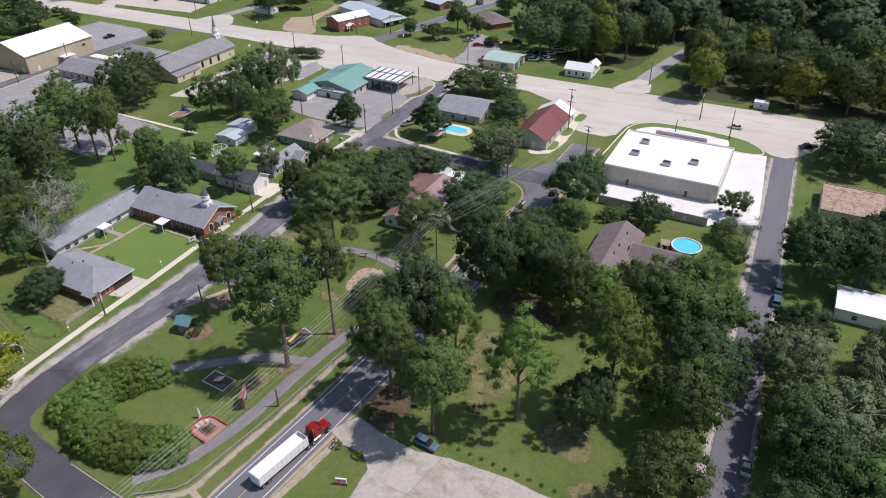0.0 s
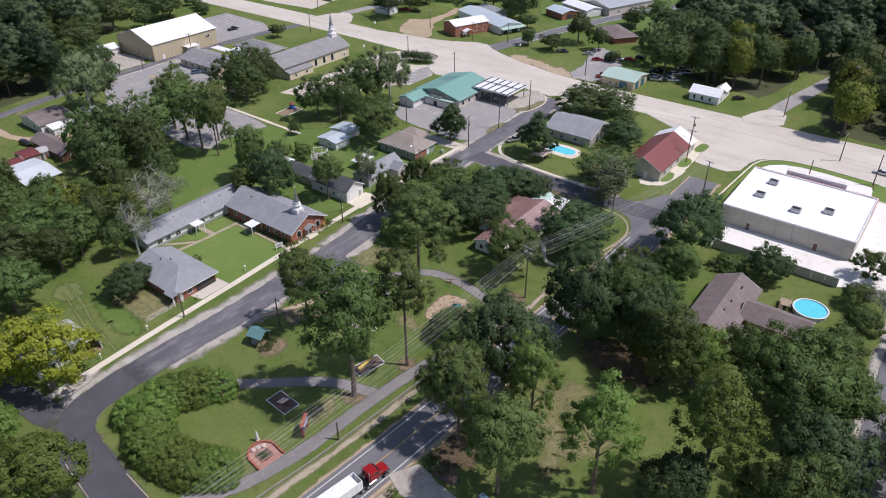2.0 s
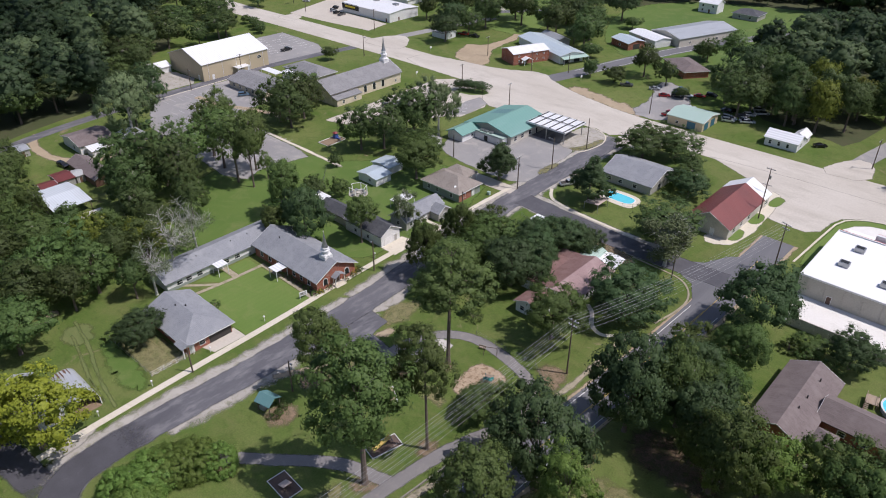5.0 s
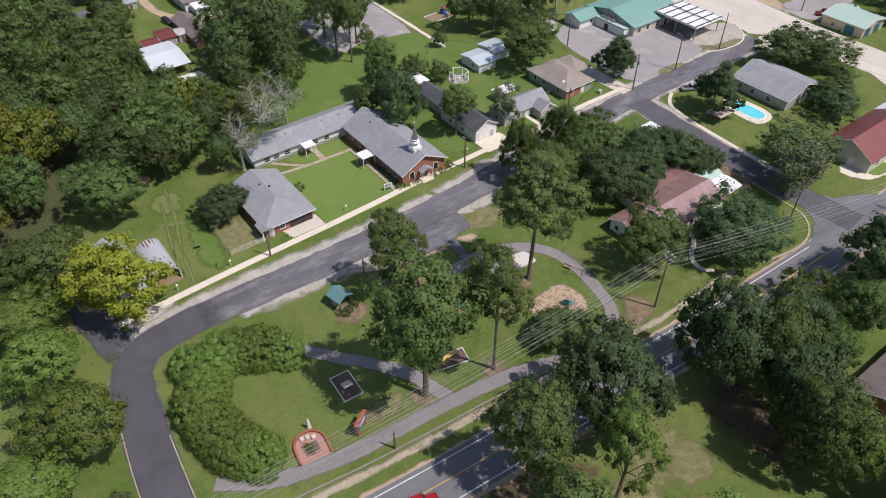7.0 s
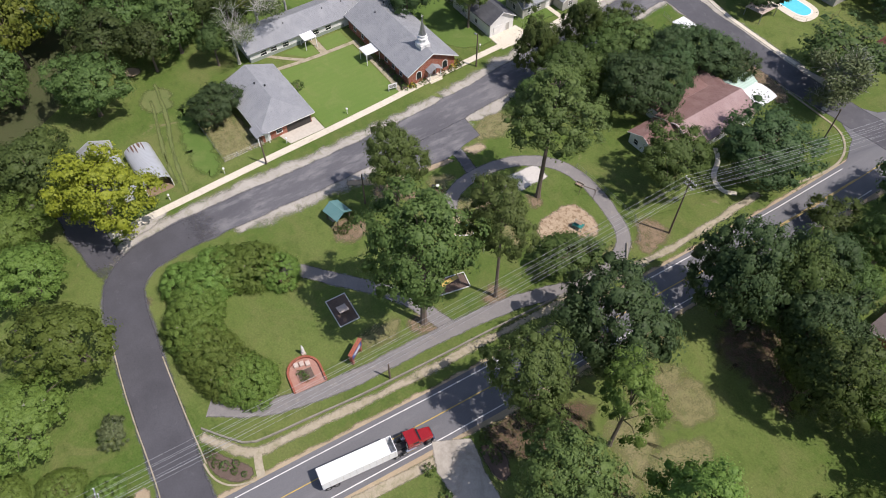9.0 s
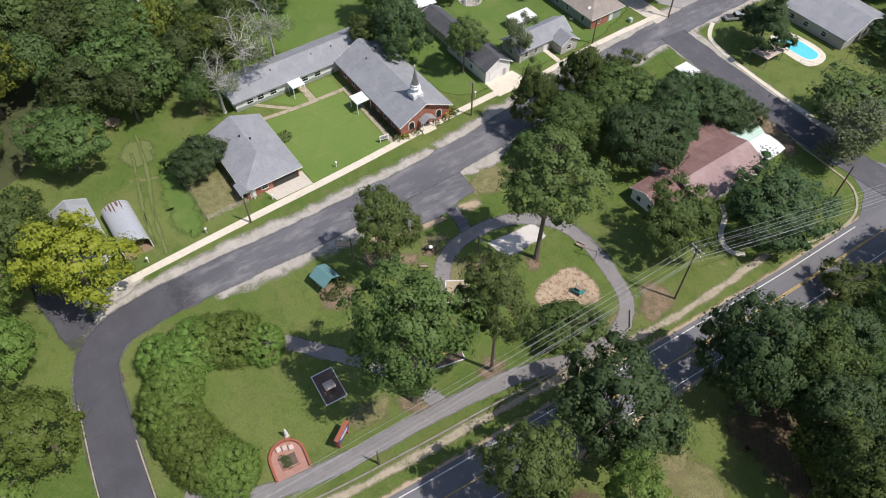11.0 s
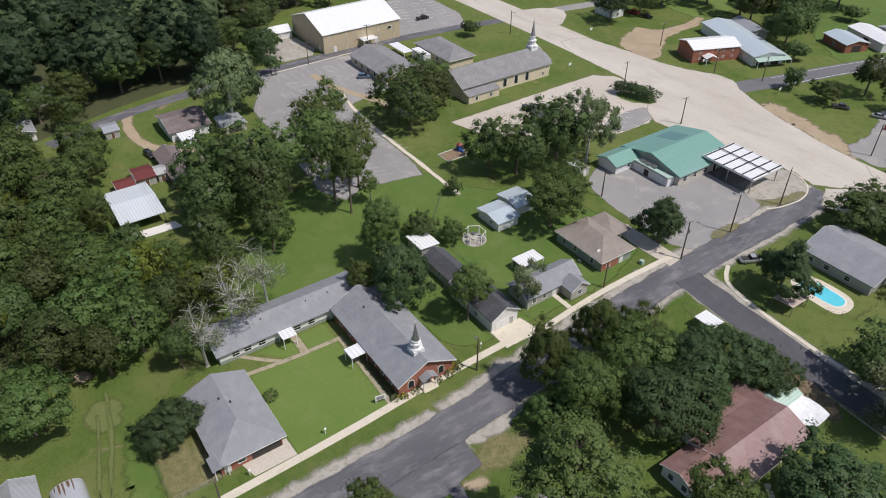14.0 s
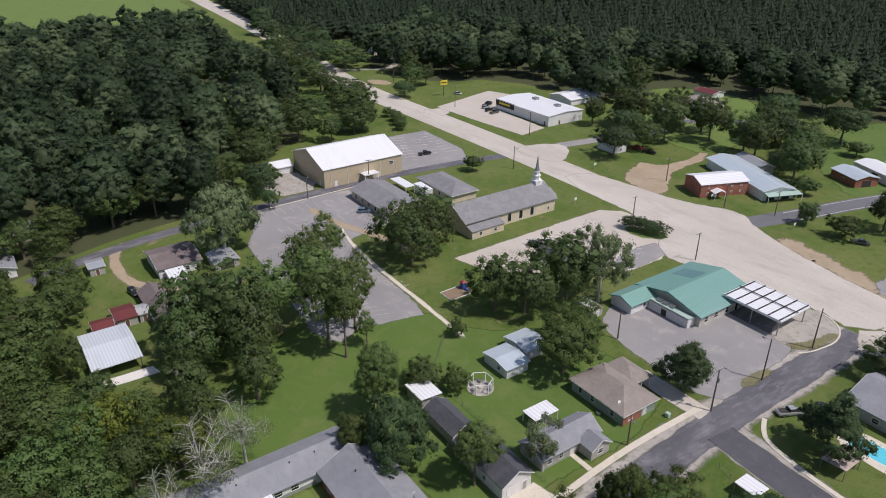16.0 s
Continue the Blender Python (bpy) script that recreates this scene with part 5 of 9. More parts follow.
# --- green-roofed bank with its drive-through canopy
bank = thing("bank_building", "low building with a wide green metal roof and white walls", "bank", -161.5, 224.5)
block(bank, -10.4, 9.8, -8.6, 13.4, 3.2, 2.4, "y", "gable", 0.7, "cement_wall", "metal_green",
      [("window", "E", u, 1.6, 0.8, 1.6) for u in (-6, -2, 2.5)] + [("window", "S", 4.5, 1.6, 0.8, 1.6), ("door", "E", 6.5, 1.0, "glass_dark", 2.2)], "trim_teal")
block(bank, -11.0, -4.2, -18.2, -8.4, 2.7, 1.3, "y", "gable", 0.6, "siding_white", "metal_green", [("garage", "S", -7.6, 2.6, "trim_white", 2.2), ("window", "E", -13, 1.2, 0.9, 1.2)], "trim_teal")
block(bank, -4.0, 8.4, -11.6, -8.8, 2.4, 0.35, "y", "mono", 0.2, "siding_white", "metal_pale_green", [("door", "S", 6.4, 0.95, "trim_white", 2.0), ("opening", "S", 1, 1.6, 0, 1.9)])
for k, (ax, ay) in enumerate(((-2.4, -10.4), (-0.4, -10.6), (1.6, -10.3))):
    part("air_conditioner", boxes((ax, ax + 1.5, ay - 0.5, ay + 0.6, 2.62, 3.5, 0.05)), "steel", bank, "grey rooftop air conditioner")
p = boxes((-8.6, -1.6, 2.6, 8.2, 0, 0.03))
for v in p.verts:
    v.co.z += 3.2 + 0.27 + 2.4 * (1 - (-v.co.x - 0.3) / 10.1)
part("roof_patch", p, "roof_teal", bank, "darker patch of roofing sheets")
canopy = thing("drive_through_canopy", "large white ribbed canopy over drive-through lanes with dark beams", "canopy", -145.8, 234.2)
part("deck", boxes((-8.2, 8.2, -6.2, 6.4, 4.4, 4.75)), "metal_white", canopy)
for k in range(6):
    u = -7.6 + k * 3.04
    part("beam", boxes((u - 0.13, u + 0.13, -6.4, 6.6, 4.75, 5.0)), "steel_black", canopy)
part("cross_beam", boxes((-8.3, 8.3, 0.4, 0.7, 5.0, 5.12)), "steel_black", canopy)
for s in (-1, 1):
    part("fascia", boxes((-8.35, 8.35, s * 6.4 - 0.1 if s > 0 else s * 6.3 - 0.1, s * 6.5 + 0.1 if s > 0 else s * 6.3 + 0.1, 4.25, 4.9)), "trim_white", canopy)
for a in (-7.4, 0, 7.4):
    for b in (-5.6, 5.8):
        part("post", boxes((a - 0.12, a + 0.12, b - 0.12, b + 0.12, 0, 4.4)), "steel", canopy)
# darker asphalt than the lot, over the footprint of the canopy deck
area("canopy_slab", [(-153.6, 228.2), (-153.6, 240.6), (-138, 240.6), (-138, 228.2)], 0.052, "asphalt_dark", 0, 0, "dark pavement under the canopy")

# --- pool house, shop, store and their neighbours
building("house", "long house with a blue-grey metal roof and white gable", "house", -113.6, -97, 214.2, 230.0, 3.0, 2.6, "x", "gable", 0.6, "siding_grey", "shingle_grey",
         [("window", "S", u, 1.5, 0.9, 1.2) for u in (-6, -2, 3)] + [("window", "E", -2.5, 1.3, 0.9, 1.2), ("door", "E", 2, 1.0, "trim_white", 2.1)])
shop = building("shop", "gabled shop with a maroon metal roof and pale walls", "shop", -80.4, -68.6, 204.6, 228.4, 3.4, 3.2, "y", "gable", 0.5, "cement_wall", "metal_maroon",
                [("window", "E", u, 1.8, 0.9, 1.5) for u in (-8, -3, 2)] + [("door", "S", 1.5, 1.0, "trim_white", 2.1), ("window", "S", -2.5, 1.4, 0.9, 1.2)])
block(shop, -6.0, 6.0, 12.0, 16.4, 3.4, 3.2, "y", "gable", 0.4, "cement_wall", "metal_white", [("window", "E", 14.2, 1.8, 0.9, 1.5)])
store = building("store", "large flat white-roofed store with pale block walls and red parapet trim", "store", -46.0, -13.0, 192.4, 220.4, 5.2, 0.45, "x", "flat", 0, "cement_wall", "membrane_white",
                 [("door", "S", -9, 1.0, "trim_brown", 2.1), ("door", "S", 8, 1.0, "trim_brown", 2.1)])
part("red_trim", boxes((-16.55, 16.55, 14.03, 14.12, 5.1, 5.7), (16.53, 16.62, 4, 14.03, 5.1, 5.7)), "trim_red", store)
sign_wall = part("sign_wall", boxes((-8, 8, 15.2, 16.2, 3.6, 6.6)), "trim_white", store, "white sign wall with a red stripe")
part("stripe", boxes((-8.05, 8.05, 16.2, 16.28, 5.9, 6.62)), "trim_red", sign_wall)
part("entrance_roof", boxes((-15, 9, 14.1, 19.5, 3.6, 3.9)), "membrane_white", store)
for a in (-14, -7, 0, 8):
    part("entrance_post", boxes((a - 0.15, a + 0.15, 19.1, 19.4, 0, 3.6)), "trim_white", store)
for ux, uy in ((-9.2, 6.4), (-10, -3.2), (0.2, -6.4), (7.4, -2.0)):
    unit_box = part("rooftop_unit", boxes((ux - 1.2, ux + 1.2, uy - 0.9, uy + 0.9, 5.2, 6.5, 0.06)), "steel", store, "grey rooftop air unit")
    part("grille", boxes((ux - 0.9, ux + 0.9, uy - 0.6, uy + 0.6, 6.5, 6.56)), "steel_black", unit_box)
for k in range(8):
    part("gutter", tube(bmesh.new(), [(-14.5 + k * 4.1, -14.12, 0.2), (-14.5 + k * 4.1, -14.12, 5.0)], 0.09, 6), "cement_wall", store)
fence_wall = thing("yard_wall", "grey screen wall behind the store", "wall", -28, 178.4)
for k in range(10):
    part("panel", boxes((-15 + 3 * k + 0.02, -12 + 3 * k - 0.02, -0.1, 0.1, 0, 2.6)), "cement_wall", fence_wall)
bh = building("house", "brown-roofed brick house with crossing gables", "house", -36.2, -26.6, 140.0, 162.0, 2.8, 2.4, "y", "gable", 0.6, "brick_red", "shingle_brown",
              [("window", "E", u, 1.4, 0.9, 1.2) for u in (-9, -6)] + [("window", "S", 0, 1.6, 0.9, 1.3)])
block(bh, 4.6, 17.6, -1.6, 6.0, 2.8, 2.0, "x", "gable", 0.5, "brick_red", "shingle_brown", [("window", "S", 9, 1.4, 0.9, 1.2), ("window", "S", 13, 1.4, 0.9, 1.2)])
for vx, vy in ((1.4, -4), (1.6, 0), (1.8, 6.5)):
    vent(bh, vx, vy, 4.9, 0.14, 0.4)
part("gazebo_roof", hip_roof(bmesh.new(), 5.4, 9.0, -7.4, -3.8, 2.3, 1.2, "x", 0.3, 0.14, 0.98), "shingle_brown", bh, "small hipped porch roof")
for a in (5.6, 8.8):
    for b in (-7.2, -4.0):
        part("porch_post", boxes((a - 0.08, a + 0.08, b - 0.08, b + 0.08, 0, 2.32)), "trim_white", bh)
mh = building("house", "rambling house with faded maroon and pink roof", "house", -91.6, -81.4, 148.4, 166.2, 2.9, 1.7, "y", "gable", 0.6, "siding_white", "shingle_pink",
              [("window", "E", u, 1.3, 0.9, 1.2) for u in (-6, -2, 3)])
block(mh, -5.0, 1.6, -16.4, -8.4, 2.7, 1.3, "y", "gable", 0.5, "siding_white", "shingle_maroon", [("window", "S", -3.2, 1.2, 0.8, 1.2), ("window", "S", -0.4, 1.2, 0.8, 1.2), ("window", "E", -13, 1.2, 0.8, 1.2)])
part("annex_roof", boxes((-10.2, -5.6, -8.0, 10.0, 2.7, 2.9)), "shingle_maroon", mh)
part("annex_wall", boxes((-9.9, -5.2, -7.7, 9.7, 0, 2.7)), "siding_white", mh)
part("back_roof", gable_roof(bmesh.new(), -8.6, -3.6, 7.0, 10.4, 2.8, 0.9, "x", 0.3, 0.15), "shingle_maroon", mh)
part("back_wall", boxes((-5.0, -1.2, 9.2, 15.8, 0, 2.8)), "siding_white", mh)
part("patch_roof", gable_roof(bmesh.new(), -5.2, -0.9, 10.2, 16.2, 2.75, 0.8, "y", 0.2, 0.12), "metal_pale_green", mh, "pale green metal porch roof")
p = boxes((-5.6, -0.04, -9.3, 9.3, 0, 0.03))
for v in p.verts:
    v.co.z += 3.16 + 1.7 * (1 + v.co.x / 5.1)
part("roof_slope", p, "shingle_maroon", mh, "darker maroon half of the roof")
for a in (-5.4, -2.0):
    part("porch_post", boxes((a - 0.07, a + 0.07, 16.0, 16.14, 0, 2.75)), "trim_white", mh)
tarp = thing("tarpaulin_roof", "sagging white tarpaulin roof on poles", "canopy", -84.6, 169.6)
bm = bmesh.new()
bmesh.ops.create_grid(bm, x_segments=14, y_segments=14, size=1.0)
for v in bm.verts:
    a, b = v.co.x, v.co.y
    v.co = Vector((a * 3.1 * (1 - 0.08 * b * b), b * 4.2 * (1 - 0.12 * a * a), 2.9 - 0.5 * (1 - a * a) * (1 - b * b) + 0.12 * noise.noise(Vector((a * 3, b * 3, 0)))))
bmesh.ops.solidify(bm, geom=bm.faces[:], thickness=0.03)
part("sheet", bm, "tarp_white", tarp)
for a in (-2.8, 2.8):
    for b in (-3.6, 3.6):
        part("pole", tube(bmesh.new(), [(a, b, 0), (a, b, 2.85)], 0.05, 6), "steel", tarp)

# --- across the highway
building("garage", "pale green metal-roofed garage with blue doors", "garage", -121.4, -107.8, 271.6, 284.4, 3.4, 1.2, "x", "gable", 0.5, "siding_tan", "metal_pale_green",
         [("garage", "E", -3.2, 3.2, "door_blue", 2.8), ("garage", "E", 2.2, 3.2, "door_blue", 2.8), ("garage", "S", 2.5, 3.2, "door_blue", 2.8), ("window", "S", -3, 1.2, 1, 1.0)])
wh = building("house", "small white cottage with white metal roof", "house", -87.0, -76.0, 276.4, 283.6, 3.0, 1.9, "x", "gable", 0.4, "siding_white", "metal_white",
              [("window", "S", u, 1.0, 0.9, 1.4) for u in (-3.6, -0.6, 2.4)] + [("window", "E", 0, 1.0, 0.9, 1.4)])
block(wh, 1.2, 5.4, 3.6, 9.6, 2.8, 1.6, "y", "gable", 0.4, "siding_white", "metal_white", [("window", "E", 6.4, 1.0, 0.9, 1.2)])
rb = building("brick_building", "two-storey red-brick building with a white metal roof", "building", -217.6, -198.8, 293.4, 304.4, 5.0, 1.5, "x", "gable", 0.35, "brick_red", "metal_white",
              [("window", "S", u, 0.8, z, 0.7) for u in (-6.5, 3, 6.6) for z in (1.3, 3.5)] + [("door", "S", -3.2, 1.0, "trim_white", 2.1), ("window", "E", 0, 0.9, 1.4, 0.9)], rz=67.8)
part("porch_roof", gable_roof(bmesh.new(), -5.4, -1.0, -8.6, -5.6, 2.5, 0.9, "y", 0.2, 0.12), "metal_white", rb)
for a in (-5.2, -1.2):
    part("porch_post", boxes((a - 0.08, a + 0.08, -8.5, -8.34, 0, 2.5)), "trim_white", rb)
building("warehouse", "long building with a pale blue metal roof", "warehouse", -225.6, -188.6, 310.8, 323.4, 3.6, 1.3, "x", "gable", 0.5, "siding_white", "metal_blue",
         [("opening", "E", -3, 3.2, 0, 2.6), ("opening", "E", 3, 3.2, 0, 2.6)], rz=-22.2)
aw = post_canopy("shop_awning", "pale green metal awning on posts", -190.6, -187.4, 303.2, 317.0, 2.8, "metal_pale_green", "trim_white", 0.15, -0.25)
aw.matrix_basis = pose(-188.4, 310.4, 0, 0, 0, -22.2)
gym = building("gymnasium", "tall tan metal gymnasium with a white ridged roof", "gymnasium", -317.6, -290.4, 180.2, 213.6, 7.2, 4.4, "y", "gable", 0.4, "siding_tan", "metal_white",
               [("door", "E", 6, 1.0, "trim_white", 2.1), ("door", "E", -12, 1.0, "trim_white", 2.1), ("door", "S", 10, 1.0, "trim_white", 2.1), ("window", "E", 12, 2.0, 4.2, 1.2)])
for u in (-14, -7, 0, 7, 14):
    part("downpipe", boxes((13.6, 13.72, u - 0.06, u + 0.06, 0, 7.0)), "trim_white", gym)
part("entrance_canopy", boxes((13.6, 17.4, -1.8, 4.4, 3.0, 3.3)), "metal_white", gym, "white entrance canopy")
for a, b in ((17.1, -1.5), (17.1, 4.1)):
    part("post", boxes((a - 0.1, a + 0.1, b - 0.1, b + 0.1, 0, 3.0)), "trim_white", gym)
chapel = thing("chapel", "long buff-brick church with grey roof, arched windows and white steeple", "church", -235.2, 218.5)
block(chapel, -7.2, 7.2, -19.5, 18.5, 4.6, 3.8, "y", "gable", 0.6, "brick_buff", "shingle_slate", [("window", "E", 15.6, 0.9, 1.0, 1.2)])
for u in (-6.5, -1.6, 3.3, 8.2):
    for name, m, w, o in (("window", "trim_white", 1.7, 0.05), ("pane", "glass_dark", 1.4, 0.09)):
        bm = bmesh.new()
        pts = [(-w / 2, 0.9), (w / 2, 0.9)] + [(w / 2 * math.cos(a), 3.0 + w / 2 * math.sin(a)) for a in [k * math.pi / 8 for k in range(9)]]
        ring = [[bm.verts.new((7.2 + d, u + p, z)) for p, z in pts] for d in (0.0, o)]
        bm.faces.new(ring[1])
        for i in range(len(pts)):
            bm.faces.new((ring[0][i], ring[0][(i + 1) % len(pts)], ring[1][(i + 1) % len(pts)], ring[1][i]))
        part(name, bm, m, chapel, "arched window" if name == "window" else "")
block(chapel, 7.2, 10.4, -19.3, -6.5, 2.7, 0.9, "x", "mono", 0.3, "brick_buff", "shingle_slate", [("window", "E", -16, 1.2, 0.9, 1.2), ("window", "E", -10, 1.2, 0.9, 1.2)])
st = part("steeple", boxes((-1.5, 1.5, 14.5, 17.5, 6.8, 9.4, 0.05)), "trim_white", chapel, "white tiered steeple")
bm = bmesh.new()
for z0, z1, r0, r1 in ((9.4, 9.7, 1.9, 1.8), (9.7, 11.2, 1.2, 1.15), (11.2, 11.5, 1.5, 1.4), (11.5, 12.6, 0.9, 0.85), (12.6, 12.8, 1.1, 1.0)):
    tube(bm, [(0, 16, z0), (0, 16, z1)], [r0, r1], 8)
part("lantern", bm, "trim_white", st)
part("spire", tube(bmesh.new(), [(0, 16, 12.8), (0, 16, 14.2), (0, 16, 18.6)], [0.95, 0.55, 0.05], 8), "steel", st)
part("portico_roof", gable_roof(bmesh.new(), -3.4, 3.4, 18.6, 22.4, 3.6, 1.6, "y", 0.3, 0.15), "shingle_slate", chapel)
for a in (-3.2, -1.1, 1.1, 3.2):
    part("column", tube(bmesh.new(), [(a, 22.2, 0), (a, 22.2, 3.6)], 0.2, 10), "trim_white", chapel)
building("church_office", "long low office with grey roof and white fascia", "office", -277.6, -252.6, 184.6, 198.6, 3.0, 2.2, "x", "gable", 0.7, "brick_buff", "shingle_slate",
         [("window", "S", u, 1.6, 0.8, 1.5) for u in (-9, -4.5, 0, 4.5, 9)] + [("door", "S", 11.4, 1.0, "trim_white", 2.1)])
building("church_hall", "low hall with a grey hipped roof", "hall", -274.4, -252.4, 211, 221.6, 2.9, 2.2, "x", "hip", 0.7, "brick_buff", "shingle_slate", [("window", "S", u, 1.4, 0.8, 1.4) for u in (-8, -3, 3, 8)])
post_canopy("walkway_cover", "white metal walkway cover on posts", -279, -268, 201.5, 205.5, 3.0, "metal_white")
building("trailer", "white metal storage trailer", "trailer", -270, -262, 206.2, 209.2, 2.8, 0.2, "x", "mono", 0.1, "siding_white", "metal_white")
dg = building("roadside_store", "large pale metal store with a low white roof", "store", -342.6, -303.4, 302.6, 324.6, 4.8, 0.8, "x", "gable", 0.3, "siding_white", "metal_white",
              [("door", "S", 17, 1.0, "trim_brown", 2.1), ("door", "E", -4, 1.0, "trim_brown", 2.1)])
part("sign_band", boxes((-19.6, -5.5, -11.28, -11.08, 2.2, 5.2)), "sign_black", dg, "black shop sign band")
part("sign_panel", boxes((-17, -8.5, -11.36, -11.29, 3.2, 4.2)), "sign_yellow", dg, "plain yellow sign panel")
for ux in (-6, 10):
    part("rooftop_unit", boxes((ux - 1.4, ux + 1.4, 2, 4.4, 5.3, 6.6)), "steel", dg)
# houses at the edge of the woods
building("house", "white cottage with a brown roof by the dirt track", "house", -267.4, -253.6, 110.8, 122.6, 3.0, 1.6, "y", "gable", 0.5, "siding_white", "shingle_brown", [("window", "E", u, 1.2, 0.9, 1.2) for u in (-3, 2)] + [("window", "S", 2, 1.2, 0.9, 1.2)])
building("porch_shed", "small white porch building", "shed", -252.6, -248.4, 112.5, 117, 2.2, 0.5, "x", "mono", 0.3, "siding_white", "metal_white")
building("carport", "open carport with a grey roof", "carport", -257, -249.4, 125.4, 132.4, 2.4, 1.0, "x", "gable", 0.4, "siding_grey", "metal_grey", [("opening", "E", 0, 4, 0, 2.1)])
building("cabin", "cabin with a rusty brown roof", "cabin", -245, -226, 103.2, 109.4, 2.6, 1.6, "x", "gable", 0.5, "trim_brown", "shingle_brown", [("window", "E", 0, 1.0, 0.9, 1.0)])
op = thing("pole_barn", "open-sided barn with a pale blue-white metal roof", "barn", -221.2, 91.0)
part("roof", gable_roof(bmesh.new(), -8.2, 8.2, -5.2, 5.2, 3.0, 1.0, "y", 0.3), "metal_pale", op)
part("back_wall", boxes((-8.1, -7.9, -5, 5, 0, 3.0), (-8.1, 2, -5.1, -4.95, 0, 3.0)), "siding_grey", op)
for a in (-4, 0, 4, 8):
    for b in (-5, 5):
        part("post", boxes((a - 0.1, a + 0.1, b - 0.1, b + 0.1, 0, 3.05)), "pole_wood", op)
for x0, x1, y0, y1, m in ((-236, -231, 89.5, 94, "metal_maroon"), (-240, -233, 95, 100, "metal_maroon"), (-238, -233, 100.5, 103, "metal_rust"), (-272, -266, 95, 99, "metal_grey")):
    building("small_shed", "small weathered shed with a metal roof", "shed", x0, x1, y0, y1, 2.3, 0.6, "y", "gable", 0.3, "siding_grey", m, [("door", "E", 0, 0.9, "trim_brown", 1.9)])
building("house", "house with a grey roof among the trees", "house", -292, -278, 66, 78, 2.8, 2.0, "x", "gable", 0.5, "siding_white", "shingle_grey")
building("house", "white cottage behind a large tree", "house", -268, -258, 299, 306, 2.8, 1.8, "x", "gable", 0.4, "siding_white", "shingle_grey", [("window", "E", 0, 1.2, 0.9, 1.2)])
building("house", "brown-grey hip-roofed house on a far lawn", "house", -296, -279, 379, 403, 2.8, 2.2, "y", "hip", 0.6, "brick_buff", "shingle_tan", [("window", "S", 0, 1.4, 0.9, 1.2), ("window", "E", -4, 1.4, 0.9, 1.2), ("window", "E", 5, 1.4, 0.9, 1.2)])
building("barn", "small far shed with a maroon metal roof", "shed", -304, -292, 410, 420, 2.6, 1.2, "x", "gable", 0.4, "siding_white", "metal_maroon")
building("house", "white-roofed house behind the roadside store", "house", -341, -325, 338, 360, 2.8, 1.5, "y", "gable", 0.5, "siding_white", "metal_white")
building("house", "far white-roofed house at the woods", "house", -520, -496, 318, 330, 3.2, 1.6, "y", "gable", 0.5, "siding_white", "metal_white")
building("house", "small white house by the gymnasium", "house", -322, -314, 170, 178, 2.6, 1.4, "y", "gable", 0.4, "siding_white", "metal_white")
building("outbuilding", "white-roofed house beside the tree-lined street", "house", 19.4, 33, 150.2, 159.4, 3.0, 0.8, "x", "gable", 0.4, "siding_white", "metal_white", [("window", "W", 0, 1.2, 0.9, 1.2), ("window", "S", -3, 1.2, 0.9, 1.2)])
building("workshop", "low workshop with rusty flat roofs", "workshop", 13.2, 34, 195, 212, 3.4, 0.3, "x", "flat", 0, "cement_wall", "rust_roof", [("opening", "S", -4, 3, 0, 2.6), ("window", "W", 3, 1.4, 0.9, 1.2)], "rust_roof")
building("camper", "small white camper trailer", "trailer", -13, -8, 272.4, 275.4, 2.3, 0.15, "x", "mono", 0.1, "siding_white", "metal_white", [("window", "S", 0, 1.2, 1.1, 0.7)])

# across the highway
building("warehouse", "long shed with a grey metal roof across the highway", "warehouse", -177.4, -157.4, 368, 406, 4.0, 2.0, "y", "gable", 0.4, "cement_wall", "metal_grey", [("opening", "S", 0, 4, 0, 3), ("window", "E", -12, 1.6, 1.2, 1.0), ("window", "E", 6, 1.6, 1.2, 1.0)], rz=-20)
building("workshop", "low brick workshop with a pale blue metal roof", "workshop", -191, -178, 346.4, 356.4, 3.2, 1.2, "x", "gable", 0.4, "brick_red", "metal_blue", [("opening", "E", 0, 4, 0, 2.6), ("window", "S", 0, 1.6, 1.0, 1.0)], rz=-22)
building("workshop", "low workshop with a white metal roof", "workshop", -190, -170, 359.6, 369.6, 3.4, 1.0, "x", "gable", 0.3, "siding_white", "metal_white", [("opening", "S", 1, 3, 0, 2.6), ("garage", "E", 2, 3.0, "trim_white", 2.5)], rz=-22)
building("house", "low house with a brown roof beside the crossing road", "house", -155, -135, 328, 339.4, 2.8, 1.8, "x", "hip", 0.5, "brick_red", "shingle_brown", [("window", "S", -4, 1.4, 0.9, 1.2), ("window", "S", 4, 1.4, 0.9, 1.2), ("door", "S", 0, 1.0, "trim_white", 2.1)], rz=-38)
building("house", "tall white house among the far trees", "house", -191, -180, 441.6, 450.6, 5.2, 2.0, "x", "gable", 0.4, "siding_white", "metal_white", [("window", "S", -3, 1.2, 3.4, 1.2), ("window", "S", 3, 1.2, 3.4, 1.2), ("window", "S", -3, 1.2, 0.9, 1.2), ("door", "S", 1, 1.0, "trim_brown", 2.1)])
building("house", "dark-roofed house behind the long shed", "house", -170, -156, 440, 452, 2.8, 2.2, "x", "hip", 0.5, "siding_grey", "shingle_dark", [("window", "S", -3, 1.4, 0.9, 1.2), ("window", "S", 3, 1.4, 0.9, 1.2)])
building("house", "dark-roofed house in the far woods", "house", -42, -24, 398, 412, 2.8, 2.2, "x", "hip", 0.5, "brick_red", "shingle_dark", [("window", "S", -4, 1.4, 0.9, 1.2), ("window", "S", 4, 1.4, 0.9, 1.2)])
